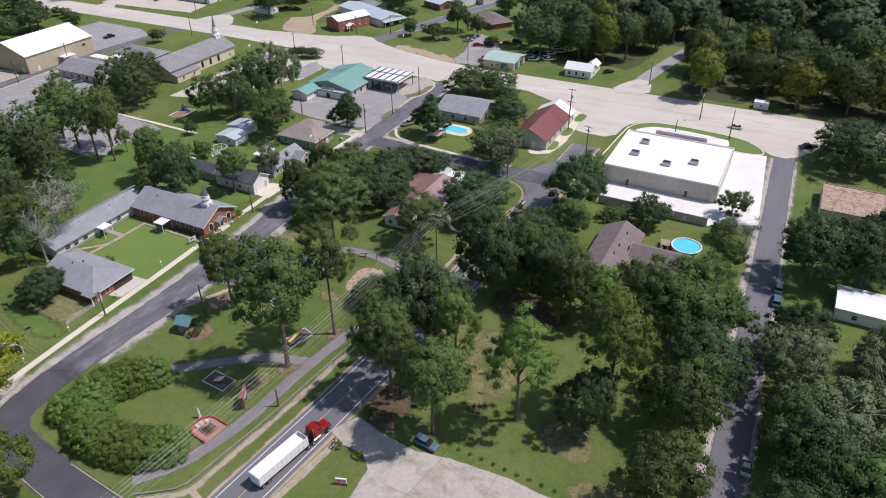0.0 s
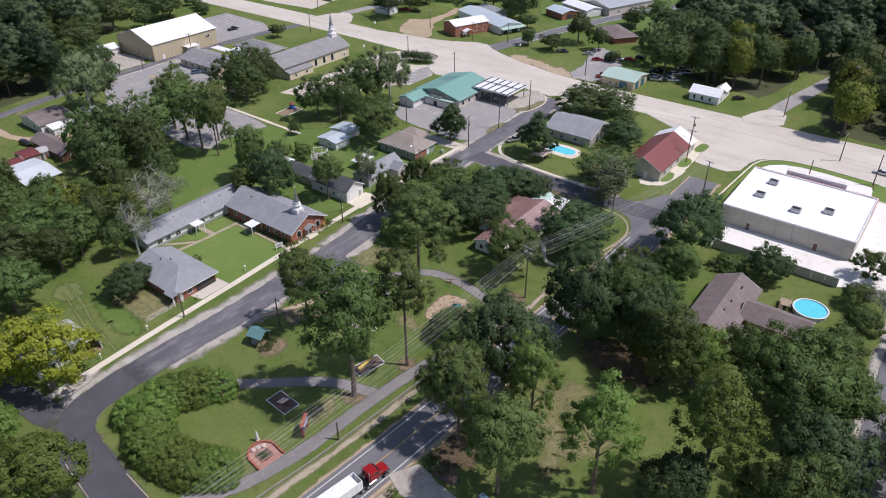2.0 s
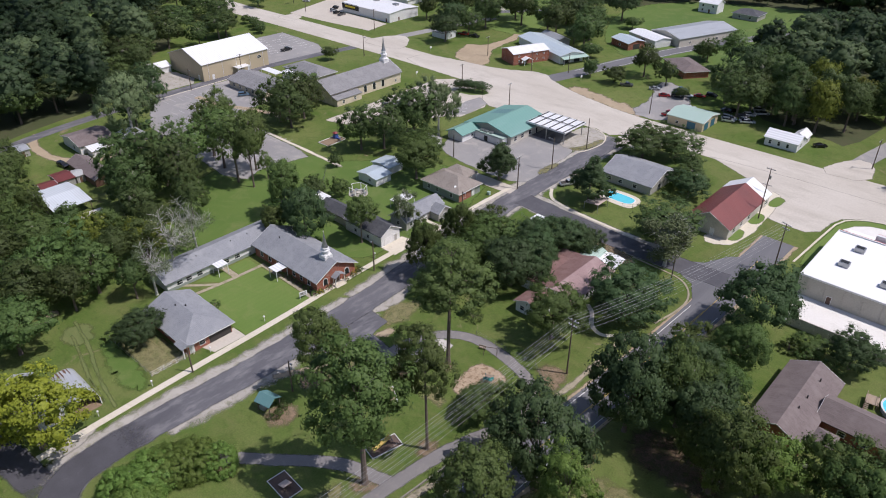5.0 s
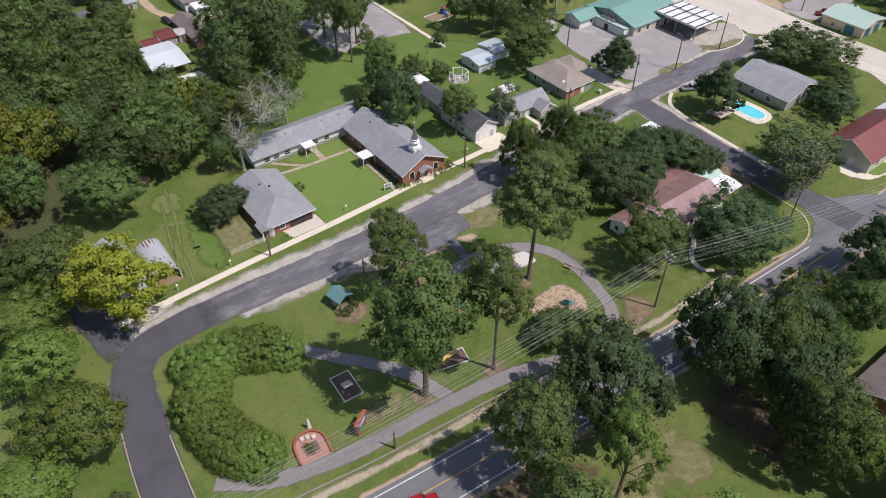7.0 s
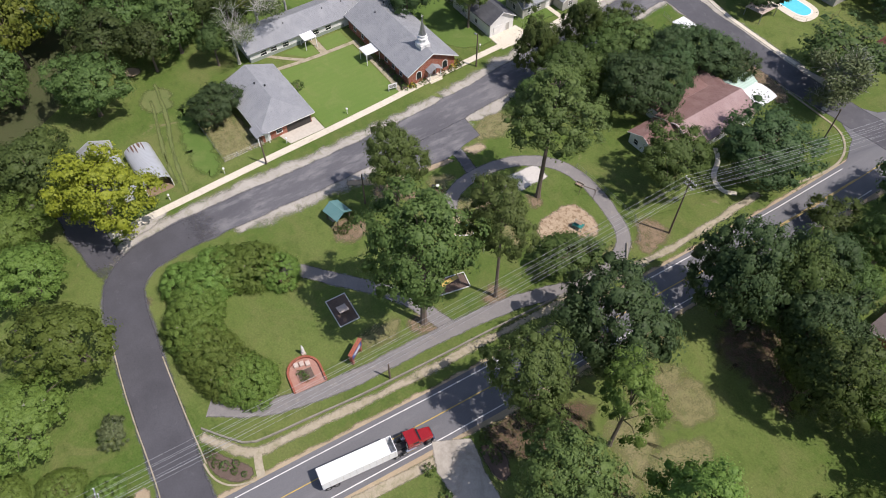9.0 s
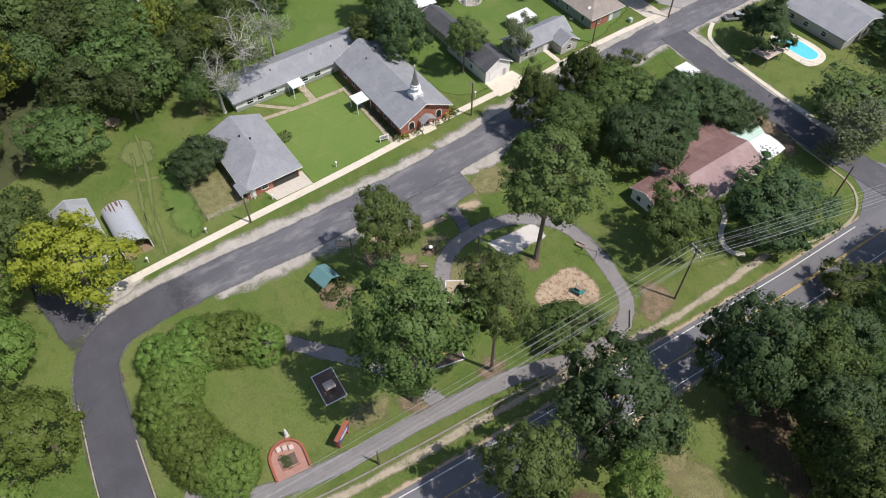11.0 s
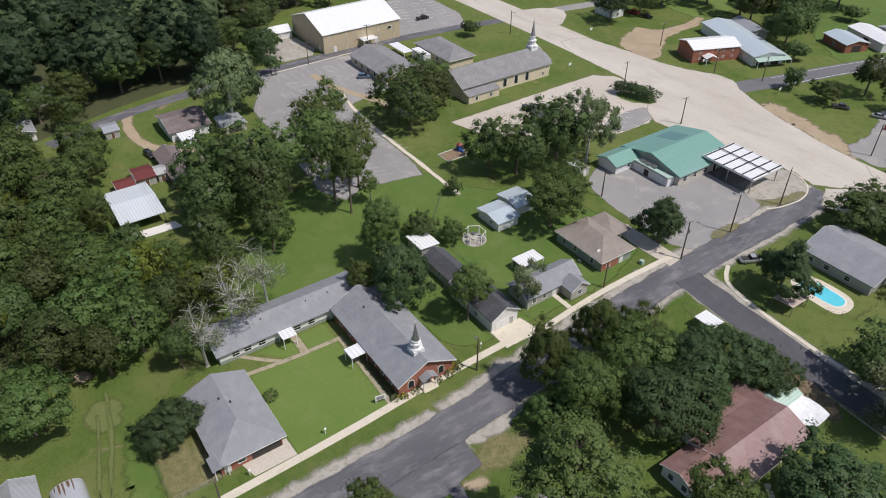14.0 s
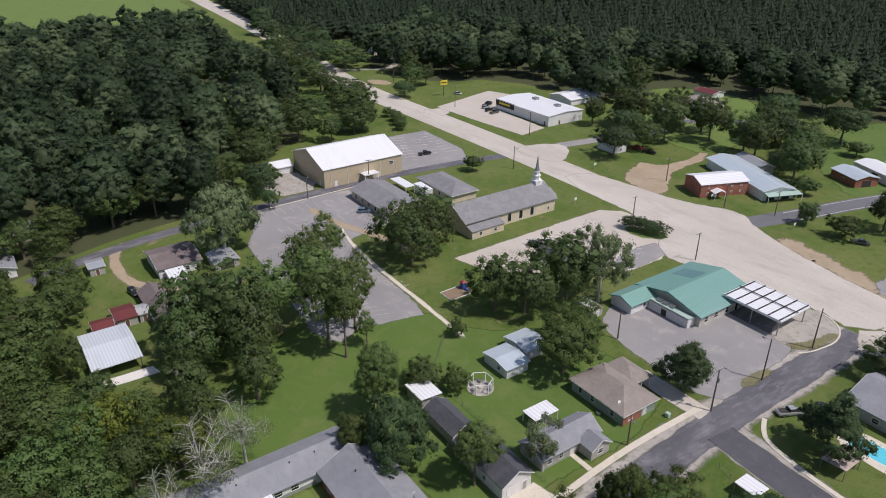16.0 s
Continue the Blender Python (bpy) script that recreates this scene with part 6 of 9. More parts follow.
building("shed", "weathered shed with a pale grey metal roof", "shed", -222.6, -207.6, 328.6, 336.4, 2.8, 1.4, "x", "gable", 0.4, "siding_grey", "metal_grey", [("opening", "S", -3, 2.4, 0, 2.2), ("window", "E", 0, 1.4, 0.9, 1.2)], rz=-22)
building("house", "grey-roofed house at the edge of the woods", "house", -311, -302, 80, 94, 2.8, 2.0, "y", "gable", 0.5, "siding_grey", "shingle_grey", [("window", "E", -3, 1.4, 0.9, 1.2), ("window", "E", 3, 1.4, 0.9, 1.2)])
building("kiosk_office", "small low building with a flat grey roof beside the chapel lot", "shed", -205, -196, 209, 215, 2.6, 0.2, "x", "mono", 0.3, "siding_grey", "shingle_dark", [("window", "S", 0, 1.2, 0.9, 1.1), ("door", "E", 0, 0.9, "trim_white", 2.0)])

# ---- trees ----
rng = np.random.default_rng(7)


def unit(n):
    v = rng.normal(size=(n, 3))
    return v / np.linalg.norm(v, axis=1)[:, None]


def cards(centres, normals, size, spread_size=0.45):
    """Leaf sprays: one small pointed leaf spray each, turned about its own way."""
    n = len(centres)
    t = np.cross(normals, unit(n))
    t /= np.linalg.norm(t, axis=1)[:, None] + 1e-9
    b = np.cross(normals, t)
    s = (size * (1 - spread_size + 2 * spread_size * rng.random(n)))[:, None]
    k = rng.random((n, 1)) * 0.6 - 0.3
    verts = np.stack([centres - t * s - b * s * 0.6, centres + t * s - b * s * (0.6 + k), centres + t * s * k + b * s * 1.1 + normals * s * 0.25], 1).reshape(-1, 3)
    return verts, np.arange(3 * n).reshape(-1, 3)


def fill_mesh(me, verts, tris, normals=None):
    me.vertices.add(len(verts))
    me.vertices.foreach_set("co", np.ascontiguousarray(verts, dtype=np.float32).ravel())
    me.loops.add(len(tris) * 3)
    me.loops.foreach_set("vertex_index", np.ascontiguousarray(tris, dtype=np.int32).ravel())
    me.polygons.add(len(tris))
    me.polygons.foreach_set("loop_start", np.arange(0, len(tris) * 3, 3, dtype=np.int32))
    me.update(calc_edges=True)
    me.validate()
    me.shade_smooth()
    if normals is not None:
        me.normals_split_custom_set_from_vertices(normals)


def lobes(n, wide, high):
    return unit(n), wide, high


def puff(d, sets):
    """How far a crown reaches in each direction: rounded lobes with creases between them."""
    out = np.full(len(d), 1.0 - sum(k[2] for k in sets) * 0.6)
    for c, wide, high in sets:
        a = np.arccos(np.clip(d @ c.T, -1, 1)).min(1)
        out += high * np.clip(1 - (a / wide) ** 2, -0.3, 1)
    return out


def even(n):
    """Directions spread evenly over a ball, each a little off its place."""
    i = np.arange(n) + 0.5
    z = 1 - 2 * i / n
    a = i * 2.39996 + rng.random() * 6.28
    w = np.sqrt(1 - z * z)
    d = np.stack([w * np.cos(a), w * np.sin(a), z], 1) + rng.normal(size=(n, 3)) * 0.9 / math.sqrt(n)
    return d / np.linalg.norm(d, axis=1)[:, None]


def ball(level):
    bm = bmesh.new()
    bmesh.ops.create_icosphere(bm, subdivisions=level, radius=1.0)
    bm.verts.ensure_lookup_table()
    out = np.array([v.co[:] for v in bm.verts]), np.array([[v.index for v in f.verts] for f in bm.faces])
    bm.free()
    return out


BALL = {k: ball(k) for k in (1, 2)}
BALL[0] = np.array([(1, 0, 0), (0, 1, 0), (-1, 0, 0), (0, -1, 0), (0, 0, 1), (0, 0, -1)], dtype=float), np.array([(0, 1, 4), (1, 2, 4), (2, 3, 4), (3, 0, 4), (1, 0, 5), (2, 1, 5), (3, 2, 5), (0, 3, 5)])
FLAT = np.array((1.0, 1.0, 0.72))


def tuft_crown(c, r, up, down, tufts, per, size, tuft=0.16, taper=0.0, inner=0.15, heart=0.55, open_below=-0.75, sets=None, ragged=0.2, clump=0.9):
    """A crown of leaf tufts on boughs: each tuft a shell of leaves round a small shaded heart."""
    d = even(int(tufts * 1.2))
    d = d[d[:, 2] > open_below + 0.25 * rng.random(len(d))][:tufts] if tufts > 20 else d[:tufts]
    n = len(d)
    reach = puff(d, sets or [lobes(6, 0.8, 0.34), lobes(22, 0.40, 0.20)])
    q = np.where(rng.random(n) < inner, 0.4 + 0.4 * rng.random(n), 0.84 + ragged * (rng.random(n) - 0.35)) * reach
    w = r * (1 - taper * np.clip(d[:, 2], 0, 1) ** 1.2)
    mid = np.array(c) + np.stack([d[:, 0] * w * q, d[:, 1] * w * q, np.where(d[:, 2] > 0, up, down) * d[:, 2] * q], 1)
    s = r * tuft * (0.6 + 0.8 * rng.random(n) ** 1.4)
    bv, bf = BALL[1 if per > 50 else 0]
    body = mid[:, None] + bv[None] * FLAT * (s[:, None, None] * heart * (0.7 + 0.5 * rng.random((n, len(bv), 1))))
    dl = unit(n * per).reshape(n, per, 3)
    dl[..., 2] = np.abs(dl[..., 2]) * np.where(rng.random((n, per)) < 0.72, 1, -1)
    p = mid[:, None] + dl * FLAT * (s[:, None, None] * (0.5 + 0.75 * rng.random((n, per, 1))))
    nn = dl * clump + d[:, None] * (1.3 - clump) + rng.normal(size=dl.shape) * 0.26
    nn[..., 2] += 0.2
    nn = nn.reshape(-1, 3)
    v, f = cards(p.reshape(-1, 3), nn / np.linalg.norm(nn, axis=1)[:, None], size)
    lumps = (bf[None] + (np.arange(n) * len(bv))[:, None, None]).reshape(-1, 3) + len(v)
    soft = np.repeat((d[:, None] * 0.7 + dl * 0.5 + np.array((0, 0, 0.2))).reshape(-1, 3) + nn * 0.9, 3, axis=0)
    soft = np.concatenate([soft, (bv[None] * 0.6 + d[:, None] * 0.6).reshape(-1, 3)])
    return np.concatenate([v, body.reshape(-1, 3)]), np.concatenate([f, lumps]), list(zip(mid, s)), soft / (np.linalg.norm(soft, axis=1)[:, None] + 1e-9)


def clumps(blobs, total, size):
    """Loose leaf clumps on a half-bare crown."""
    w = np.array([r[0] * r[0] for c, r in blobs])
    cs, ns = [], []
    for (c, r), k in zip(blobs, np.maximum(5, (total * w / w.sum()).astype(int))):
        d = unit(k)
        cs.append(np.array(c) + d * np.array(r) * (0.4 + 0.9 * rng.random((k, 1))))
        nn = d + unit(k)
        nn[:, 2] += 0.4
        ns.append(nn / np.linalg.norm(nn, axis=1)[:, None])
    return cards(np.concatenate(cs), np.concatenate(ns), size)


FORM = {"oak": (0.16, 46, 0.22, 0.34), "tall": (0.27, 48, 0.22, 0.33), "lofty": (0.38, 44, 0.22, 0.33), "pine": (0.42, 50, 0.20, 0.30), "small": (0.12, 34, 0.24, 0.34), "bare": (0.30, 20, 0.16, 0.26), "cone": (0.06, 44, 0.2, 0.3), "shrub": (0.0, 40, 0.22, 0.30)}


def crown_blobs(kind, h, r):
    base, n, lo, hi = FORM[kind]
    out = []
    zc, zr = h * (base + (1 - base) * 0.46), h * (1 - base) * 0.54
    lop = rng.random(2) * math.tau
    for k in range(n):
        d = unit(1)[0]
        d[2] = d[2] * 0.9 + 0.12
        q = (0.52 + 0.34 * rng.random()) if k % 5 else 0.3 * rng.random()
        if kind == "pine":
            q *= 1.0 if d[2] < 0.2 else 1.0 - 0.25 * d[2]
        a = math.atan2(d[1], d[0])
        q *= 1.0 + 0.16 * math.sin(2 * a + lop[0]) + 0.12 * math.sin(3 * a + lop[1])
        s = r * (lo + (hi - lo) * rng.random())
        if kind == "shrub":
            d[2] = abs(d[2]) * 0.9 - 0.05
            zc, zr = h * 0.34, h * 0.62
        out.append(((d[0] * r * q, d[1] * r * q, max(zc + d[2] * zr * q * 1.15, s * 0.5)), (s, s, s * 0.75)))
    return out


def trunk_mesh(kind, h, r, blobs, material):
    bm = bmesh.new()
    top = {"pine": 0.93, "shrub": 0.3, "oak": 0.62, "tall": 0.72, "lofty": 0.8, "small": 0.55, "bare": 0.8, "cone": 0.85}[kind] * h
    tr = {"pine": 0.36, "shrub": 0.12, "oak": 0.42, "tall": 0.38, "lofty": 0.42, "small": 0.2, "bare": 0.38, "cone": 0.3}[kind]
    lean = [float(q) for q in (rng.random(2) - 0.5) * 0.06 * h]
    axis = [(lean[0] * f ** 1.5, lean[1] * f ** 1.5, -0.1 + f * (top + 0.1)) for f in (0, 0.03, 0.12, 0.35, 0.6, 0.8, 1.0)]
    tube(bm, axis, [tr * 1.6, tr * 1.2, tr, tr * 0.85, tr * 0.65, tr * 0.45, tr * 0.2], 7)
    for c, s in [([float(q) for q in c], s) for c, s in blobs][:: 2 if kind != "bare" else 1][:12]:
        z0 = min(top * 0.95, max(top * 0.35, c[2] * 0.62 if kind != "pine" else c[2] - 1.0))
        f = z0 / top
        p0 = Vector((lean[0] * f ** 1.5, lean[1] * f ** 1.5, z0))
        p2 = Vector(c)
        p1 = p0.lerp(p2, 0.5) + Vector((0, 0, 0.05 * h))
        w = tr * 0.38 * (1 - 0.5 * f)
        tube(bm, [p0, p1, p2], [w, w * 0.65, w * 0.25], 4)
        if kind == "bare":
            for _ in range(15):
                q = p1.lerp(p2, float(rng.random()))
                d = Vector(unit(1)[0]) * r * 0.33
                d.z = abs(d.z)
                tube(bm, [q, q + d * 0.6 + Vector((0, 0, 0.2)), q + d * 1.2], [w * 0.45, w * 0.3, w * 0.12], 4)
    return to_mesh("trunk", bm, material)


PROTO = {}


def tree_kind(key, kind, h, r, leaf, tufts, per, size, bark="bark", variants=2, far=True, tuft=0.165):
    """The shared trunk and crown meshes of one kind of tree, and a lighter set for the far side of town."""
    base = FORM[kind][0]
    for end, count, leaves, big, ts, n in ((("", tufts, per, size, tuft, variants), ("_far", 110, 40, size * 1.25, tuft * 1.15, 2)) if far else (("", tufts, per, size, tuft, variants),)):
        PROTO[key + end] = []
        for _ in range(n):
            if kind == "bare":
                blobs = crown_blobs(kind, h, r)
                v, f = clumps(blobs, count * leaves, big)
                soft = None
            else:
                mid = base + (0.42 if kind != "shrub" else 0.12) * (1 - base)
                shrub, taper = kind == "shrub", {"tall": 0.22, "pine": 0.18, "lofty": 0.1, "cone": 0.5}.get(kind, 0.0)
                v, f, blobs, soft = tuft_crown((0, 0, h * mid), r * 1.12, h * (1 - mid) * 0.96, h * (mid - base) + 0.1, count, leaves, big, ts, taper, 0.05 if shrub else 0.2, 0.55, -0.5 if shrub else -0.8,
                                               [lobes(6, 0.8, 0.10), lobes(18, 0.4, 0.10)] if shrub else None, 0.08 if shrub else 0.22, 0.6 if end else 0.85)
                blobs = [(tuple(float(q) for q in c), (float(w),) * 3) for c, w in blobs]
                blobs = sorted(blobs, key=lambda b: rng.random())
            me = bpy.data.meshes.new("crown")
            fill_mesh(me, v, f, soft)
            me.materials.append(MATS["leaf_forest" if leaf == "leaf_oak" and end else leaf])
            PROTO[key + end].append((trunk_mesh(kind, h, r, blobs, bark), me, h, r))


tree_kind("oak", "oak", 15, 8, "leaf_oak", 140, 84, 0.18, variants=3)
tree_kind("deep", "oak", 14, 8, "leaf_deep", 140, 84, 0.18, variants=3)
tree_kind("tall", "tall", 19, 7, "leaf_pine", 140, 84, 0.165, variants=3)
tree_kind("bright", "tall", 15, 6.5, "leaf_bright", 130, 80, 0.16, variants=2, far=False)
tree_kind("lofty", "lofty", 23, 7, "leaf_oak", 140, 84, 0.17, variants=2)
tree_kind("light", "lofty", 26, 7, "leaf_bright", 110, 80, 0.16, variants=2, far=False, tuft=0.155)
tree_kind("yellow", "oak", 14, 7, "leaf_yellow", 120, 80, 0.165, far=False, tuft=0.155)
tree_kind("pine", "pine", 30, 7, "leaf_pine", 150, 84, 0.155, variants=3, far=False, tuft=0.155)
tree_kind("cone", "cone", 14, 5.5, "leaf_deep", 170, 64, 0.15, variants=2, far=False, tuft=0.19)
tree_kind("small", "small", 8, 4.5, "leaf_oak", 80, 60, 0.13, tuft=0.2)
tree_kind("shrub", "shrub", 5, 5, "leaf_bright", 150, 64, 0.13, variants=3, far=False, tuft=0.14)
tree_kind("bare", "bare", 14, 7, "leaf_grey", 40, 56, 0.15, "bark_grey", far=False)
tree_kind("worn", "bare", 14, 7, "leaf_grey", 64, 96, 0.19, "bark_grey", far=False)
tree_kind("grey", "oak", 14, 8, "leaf_grey", 120, 80, 0.165, "bark_grey", far=False, tuft=0.145)
tree_kind("bush", "shrub", 1.6, 1.2, "leaf_oak", 24, 24, 0.075, far=False, tuft=0.26)
tree_kind("gold_bush", "shrub", 1.6, 1.2, "leaf_gold", 24, 24, 0.075, far=False, tuft=0.26)
tree_kind("wood_a", "oak", 15, 8, "leaf_oak", 120, 44, 0.22, variants=3, tuft=0.185)
tree_kind("wood_b", "tall", 16, 7.5, "leaf_forest", 120, 44, 0.21, variants=2, tuft=0.185)
tree_kind("wood_c", "oak", 14, 7, "leaf_turn", 110, 40, 0.22, variants=1, tuft=0.185)

TREE_WORDS = {"oak": ("tree", "broad green hardwood tree with a rounded crown"), "deep": ("tree", "dense dark green evergreen hardwood tree"),
              "tall": ("tree", "tall mid-green tree with a clumped crown"), "bright": ("tree", "light green tree with an open crown"),
              "lofty": ("tree", "tall tree with a clear trunk and a high dark crown"), "light": ("tree", "tall slender tree with an airy light green crown"), "yellow": ("tree", "yellow-green tree turning at the crown"), "pine": ("tree", "very tall pine with a long bare trunk"),
              "cone": ("tree", "dense dark green conical evergreen tree"), "small": ("tree", "small green garden tree with a low crown"), "shrub": ("shrub", "large clipped bright green shrub in the park"),
              "bare": ("tree", "half-bare grey tree with dead twigs"), "worn": ("tree", "thinning grey-green tree with pale dead limbs"), "grey": ("tree", "broad grey-green tree with dead twigs in the crown"), "gold_bush": ("bush", "golden-yellow garden shrub"), "bush": ("bush", "small round clipped garden bush"), "wood_a": ("tree", "broad green woodland tree"),
              "wood_b": ("tree", "dark green woodland tree"), "wood_c": ("tree", "yellow-green woodland tree turning early")}


def tree(key, x, y, h, r, label="", group=""):
    """One tree: height and crown radius in metres."""
    kinds = PROTO[key + "_far"] if (x < -168 and not key.startswith("wood") or y > 188) and key + "_far" in PROTO else PROTO[key]
    tm, cm, ph, pr = kinds[int(rng.integers(len(kinds)))]
    cat, words = TREE_WORDS[key]
    if y > 285 and h > 8:
        h, r = max(h, 1.8 * r), 0.86 * r
    t = thing("bush" if cat == "bush" else "shrub" if cat == "shrub" else "tree", label or words, cat, 0, 0, 0, 0, group)
    t.matrix_basis = pose(x, y, 0, 0, 0, float(rng.random()) * 360) @ Matrix.Diagonal((r / pr, r / pr, h / ph, 1))
    for name, me in (("trunk", tm), ("crown", cm)):
        new(name, me).parent = t
    return t


def grove(key, rows, label="", group=""):
    for row in rows:
        tree(key, *row, label, group)


# park between the road and the churchyard
grove("lofty", [(-79.9, 83.1, 32, 8.6)], "very tall park tree with a full crown and bare lower trunk", "park pines")
grove("pine", [(-77.2, 96.0, 30, 5.6), (-90.6, 116.4, 30, 8.2)], "very tall park pine with a long bare trunk", "park pines")
grove("tall", [(-103.4, 93.2, 22, 5.6)], "tall park tree with a broad dense crown")
grove("small", [(-75.5, 110.5, 7, 6.0)], "low spreading dark park tree")
grove("shrub", [(-105.5, 64.5, 5.6, 5.6), (-108, 59, 5.4, 5.4), (-104.5, 53.5, 5.2, 5.0), (-99, 51, 5.2, 5.0), (-94, 51.5, 5.2, 5.2), (-89, 52.5, 5.2, 5.2), (-85.5, 55, 5, 4.6), (-102, 68, 4.6, 4.0), (-109.5, 53.5, 4.6, 4.2), (-107.4, 61.8, 5.4, 5.2), (-106.8, 56.2, 5.2, 5.0), (-101.8, 52, 5.0, 4.8), (-96.5, 51, 5.0, 4.8), (-91.5, 51.8, 5.0, 4.8), (-87, 53.6, 5.0, 4.6)], "large clipped bright green shrub in the park", "park shrubs")
# hedge and young trees at the street corner
grove("shrub", [(-86, 25.5, 3.2, 3.6), (-82, 30.5, 2.8, 3.0), (-89, 18, 3.4, 4.2), (-81.5, 22, 3.4, 4.0), (-78.6, 31.6, 2.0, 1.8)], "dense overgrown hedge shrub at the street corner", "corner hedge")
grove("grey", [(-89.4, 34.4, 4, 2.6)], "small brownish young tree in the grass")
# west of the street bend
grove("yellow", [(-129.4, 48.4, 19, 9.4)])
grove("bright", [(-121, 33, 13, 6.5), (-131, 32.6, 14, 6.5)])
grove("oak", [(-145, 40, 15, 8), (-160, 56, 15, 7.8), (-148, 27, 15, 8)])
grove("bright", [(-103.4, 34.8, 17, 7.2), (-97, 24, 12, 7.6)], "dense yellow-green tree beside the street bend")
grove("deep", [(-145, 76, 8, 5.6)], "dark dense tree beside the brick house")
# beside the two-lane road and round the maroon-roofed house
grove("oak", [(-79, 137.6, 15, 6.8), (-109, 140, 15, 7.0), (-110, 152.5, 14, 7.2), (-118, 138.4, 17, 5.2), (-118.3, 150.6, 17, 4.6), (-114, 158, 13, 5.0)])
grove("deep", [(-98.6, 148, 15, 8.4), (-97.5, 156, 13, 7.2), (-102, 160, 12, 5.6)], "dark blue-green tree behind the maroon-roofed house")
grove("deep", [(-71.4, 155.4, 13, 9.4), (-99, 169.5, 10, 7.6), (-105.6, 167.6, 8.5, 4.8), (-93.5, 172.5, 8.5, 5)], "dense dark green tree beside the maroon-roofed house")
grove("worn", [(-75, 181.8, 14, 8.6), (-76.6, 184.4, 13, 7.4)], "half-bare tree with pale dead limbs at the lane corner")
grove("small", [(-111, 132.5, 8, 4.6), (-105, 131.5, 6, 4.4), (-54, 154, 7, 5)])
grove("deep", [(-57.6, 102, 22, 9.2)], "large dark green oak leaning over the two-lane road")
grove("tall", [(-57, 86.4, 24, 6.2), (-44.6, 80.4, 24, 6.6)])
grove("light", [(-46.6, 93.8, 25, 5.0)], "slender grey-green tree with a bare leaning trunk")
grove("deep", [(-53, 124.4, 22, 7.8), (-41, 128.4, 19, 7.4), (-48, 139, 15, 6.4), (-19.4, 94.0, 15, 5.8)])
grove("oak", [(-46.4, 132, 21, 7.4), (-35, 121.6, 21, 7.2)])
grove("light", [(-32, 90.4, 26, 6.4), (-18, 101, 28, 6.8)])
grove("bright", [(-28.5, 126, 16, 6.0)])
grove("oak", [(-18, 131, 17, 6.6), (-10.5, 127.5, 20, 8.8), (-4, 131, 15, 6.6), (-4.8, 99.6, 19, 6.8), (-3.2, 82, 17, 6.8), (-9, 141, 15, 6.6)])
grove("deep", [(18.6, 97, 17, 8), (13, 164, 17, 8.6), (24, 167, 16, 8.5), (21, 233, 15, 12), (35, 235, 15, 10), (30, 180, 16, 9), (16, 80, 16, 8)])
grove("grey", [(11.6, 121, 17, 8.4), (19.6, 107, 17, 10), (27, 120, 17, 8)], "broad grey-green tree beside the tree-lined street")
grove("oak", [(28, 94, 17, 9), (13.4, 107, 15, 6.0), (31, 134, 14, 6)])
grove("deep", [(-46.4, 171.4, 18, 8.8), (-27.5, 171.5, 9, 5.2), (12.4, 133, 14, 6.0), (-2.8, 111.4, 17, 7.8)])
grove("oak", [(-44.5, 155, 14, 5.6), (-42, 141.5, 13, 4.6), (-5.4, 158.5, 11, 4.2), (-8, 173.5, 6, 3.4)])
grove("small", [(-8, 187, 9, 4.6), (-35, 172, 4, 4)])
grove("bare", [(-2.5, 169.5, 10, 5)], "thin grey tree with sparse leaves behind the store")
# gardens
grove("oak", [(-82, 191, 13, 9.5), (-112, 242, 11, 8.5), (-104, 244, 11, 7.5), (-91, 228, 8, 6.5), (-96, 236, 9, 5.5)])
grove("cone", [(-108.8, 198.4, 15, 6.0), (-137.4, 191.6, 14, 5.6)])
grove("deep", [(-152.6, 127.4, 17, 6.9)], "dense dark green tree behind the church")
grove("tall", [(-140.8, 136.8, 16, 4.5), (-166.9, 131.6, 20, 4.6)], "tall narrow tree with a dark clumped crown")
grove("tall", [(-159.5, 122.4, 11, 3.4), (-174, 137.4, 13, 3.2), (-171, 133, 11, 3.4), (-192, 143, 10, 2.8)])
grove("small", [(-171.3, 144.9, 7, 3.8), (-165.8, 150.2, 6, 3.4), (-183, 163, 5, 2)])
grove("worn", [(-136.4, 149.6, 12, 4.6)], "thin grey tree before the grey house")
grove("wood_c", [(-176, 94, 13, 6), (-188, 84, 14, 6.4), (-224, 64, 15, 7)], "yellow-green tree at the edge of the woods", "woods")
# middle of town
grove("oak", [(-182, 184, 17, 8.4), (-187, 178, 16, 7), (-178, 195, 20, 7.6), (-157.4, 174.8, 16, 7.4), (-164, 184, 13, 6), (-186, 199, 17, 8)])
grove("grey", [(-175.4, 204.4, 24, 7.6)], "open grey-green tree beside the lot")
grove("deep", [(-203, 247, 4.6, 3.2), (-200, 248.4, 5.2, 3.4), (-197, 249.6, 5.4, 3.4), (-193.6, 250.6, 4.6, 3.2)], "tall clipped evergreen hedge in the lot", "lot hedge")
grove("oak", [(-229, 175, 18, 8.0), (-234, 188, 16, 8), (-221, 174, 17, 7.6), (-225, 183, 18, 7.6)])
grove("tall", [(-196.8, 135.2, 26, 6.4), (-190.3, 136.4, 25, 5.0), (-209, 138, 23, 7), (-200, 144, 23, 5.4), (-220, 141, 22, 6.8), (-230, 152, 20, 6), (-209, 128, 20, 7)])
grove("oak", [(-211, 119, 21.5, 9.6), (-221, 115, 18, 7.4), (-214, 107.5, 20, 7), (-199, 117, 20, 8.4), (-202, 106, 17, 7.6), (-187, 113.5, 14, 5.4), (-191, 100, 14, 5.6), (-203, 103, 15, 5.6)])
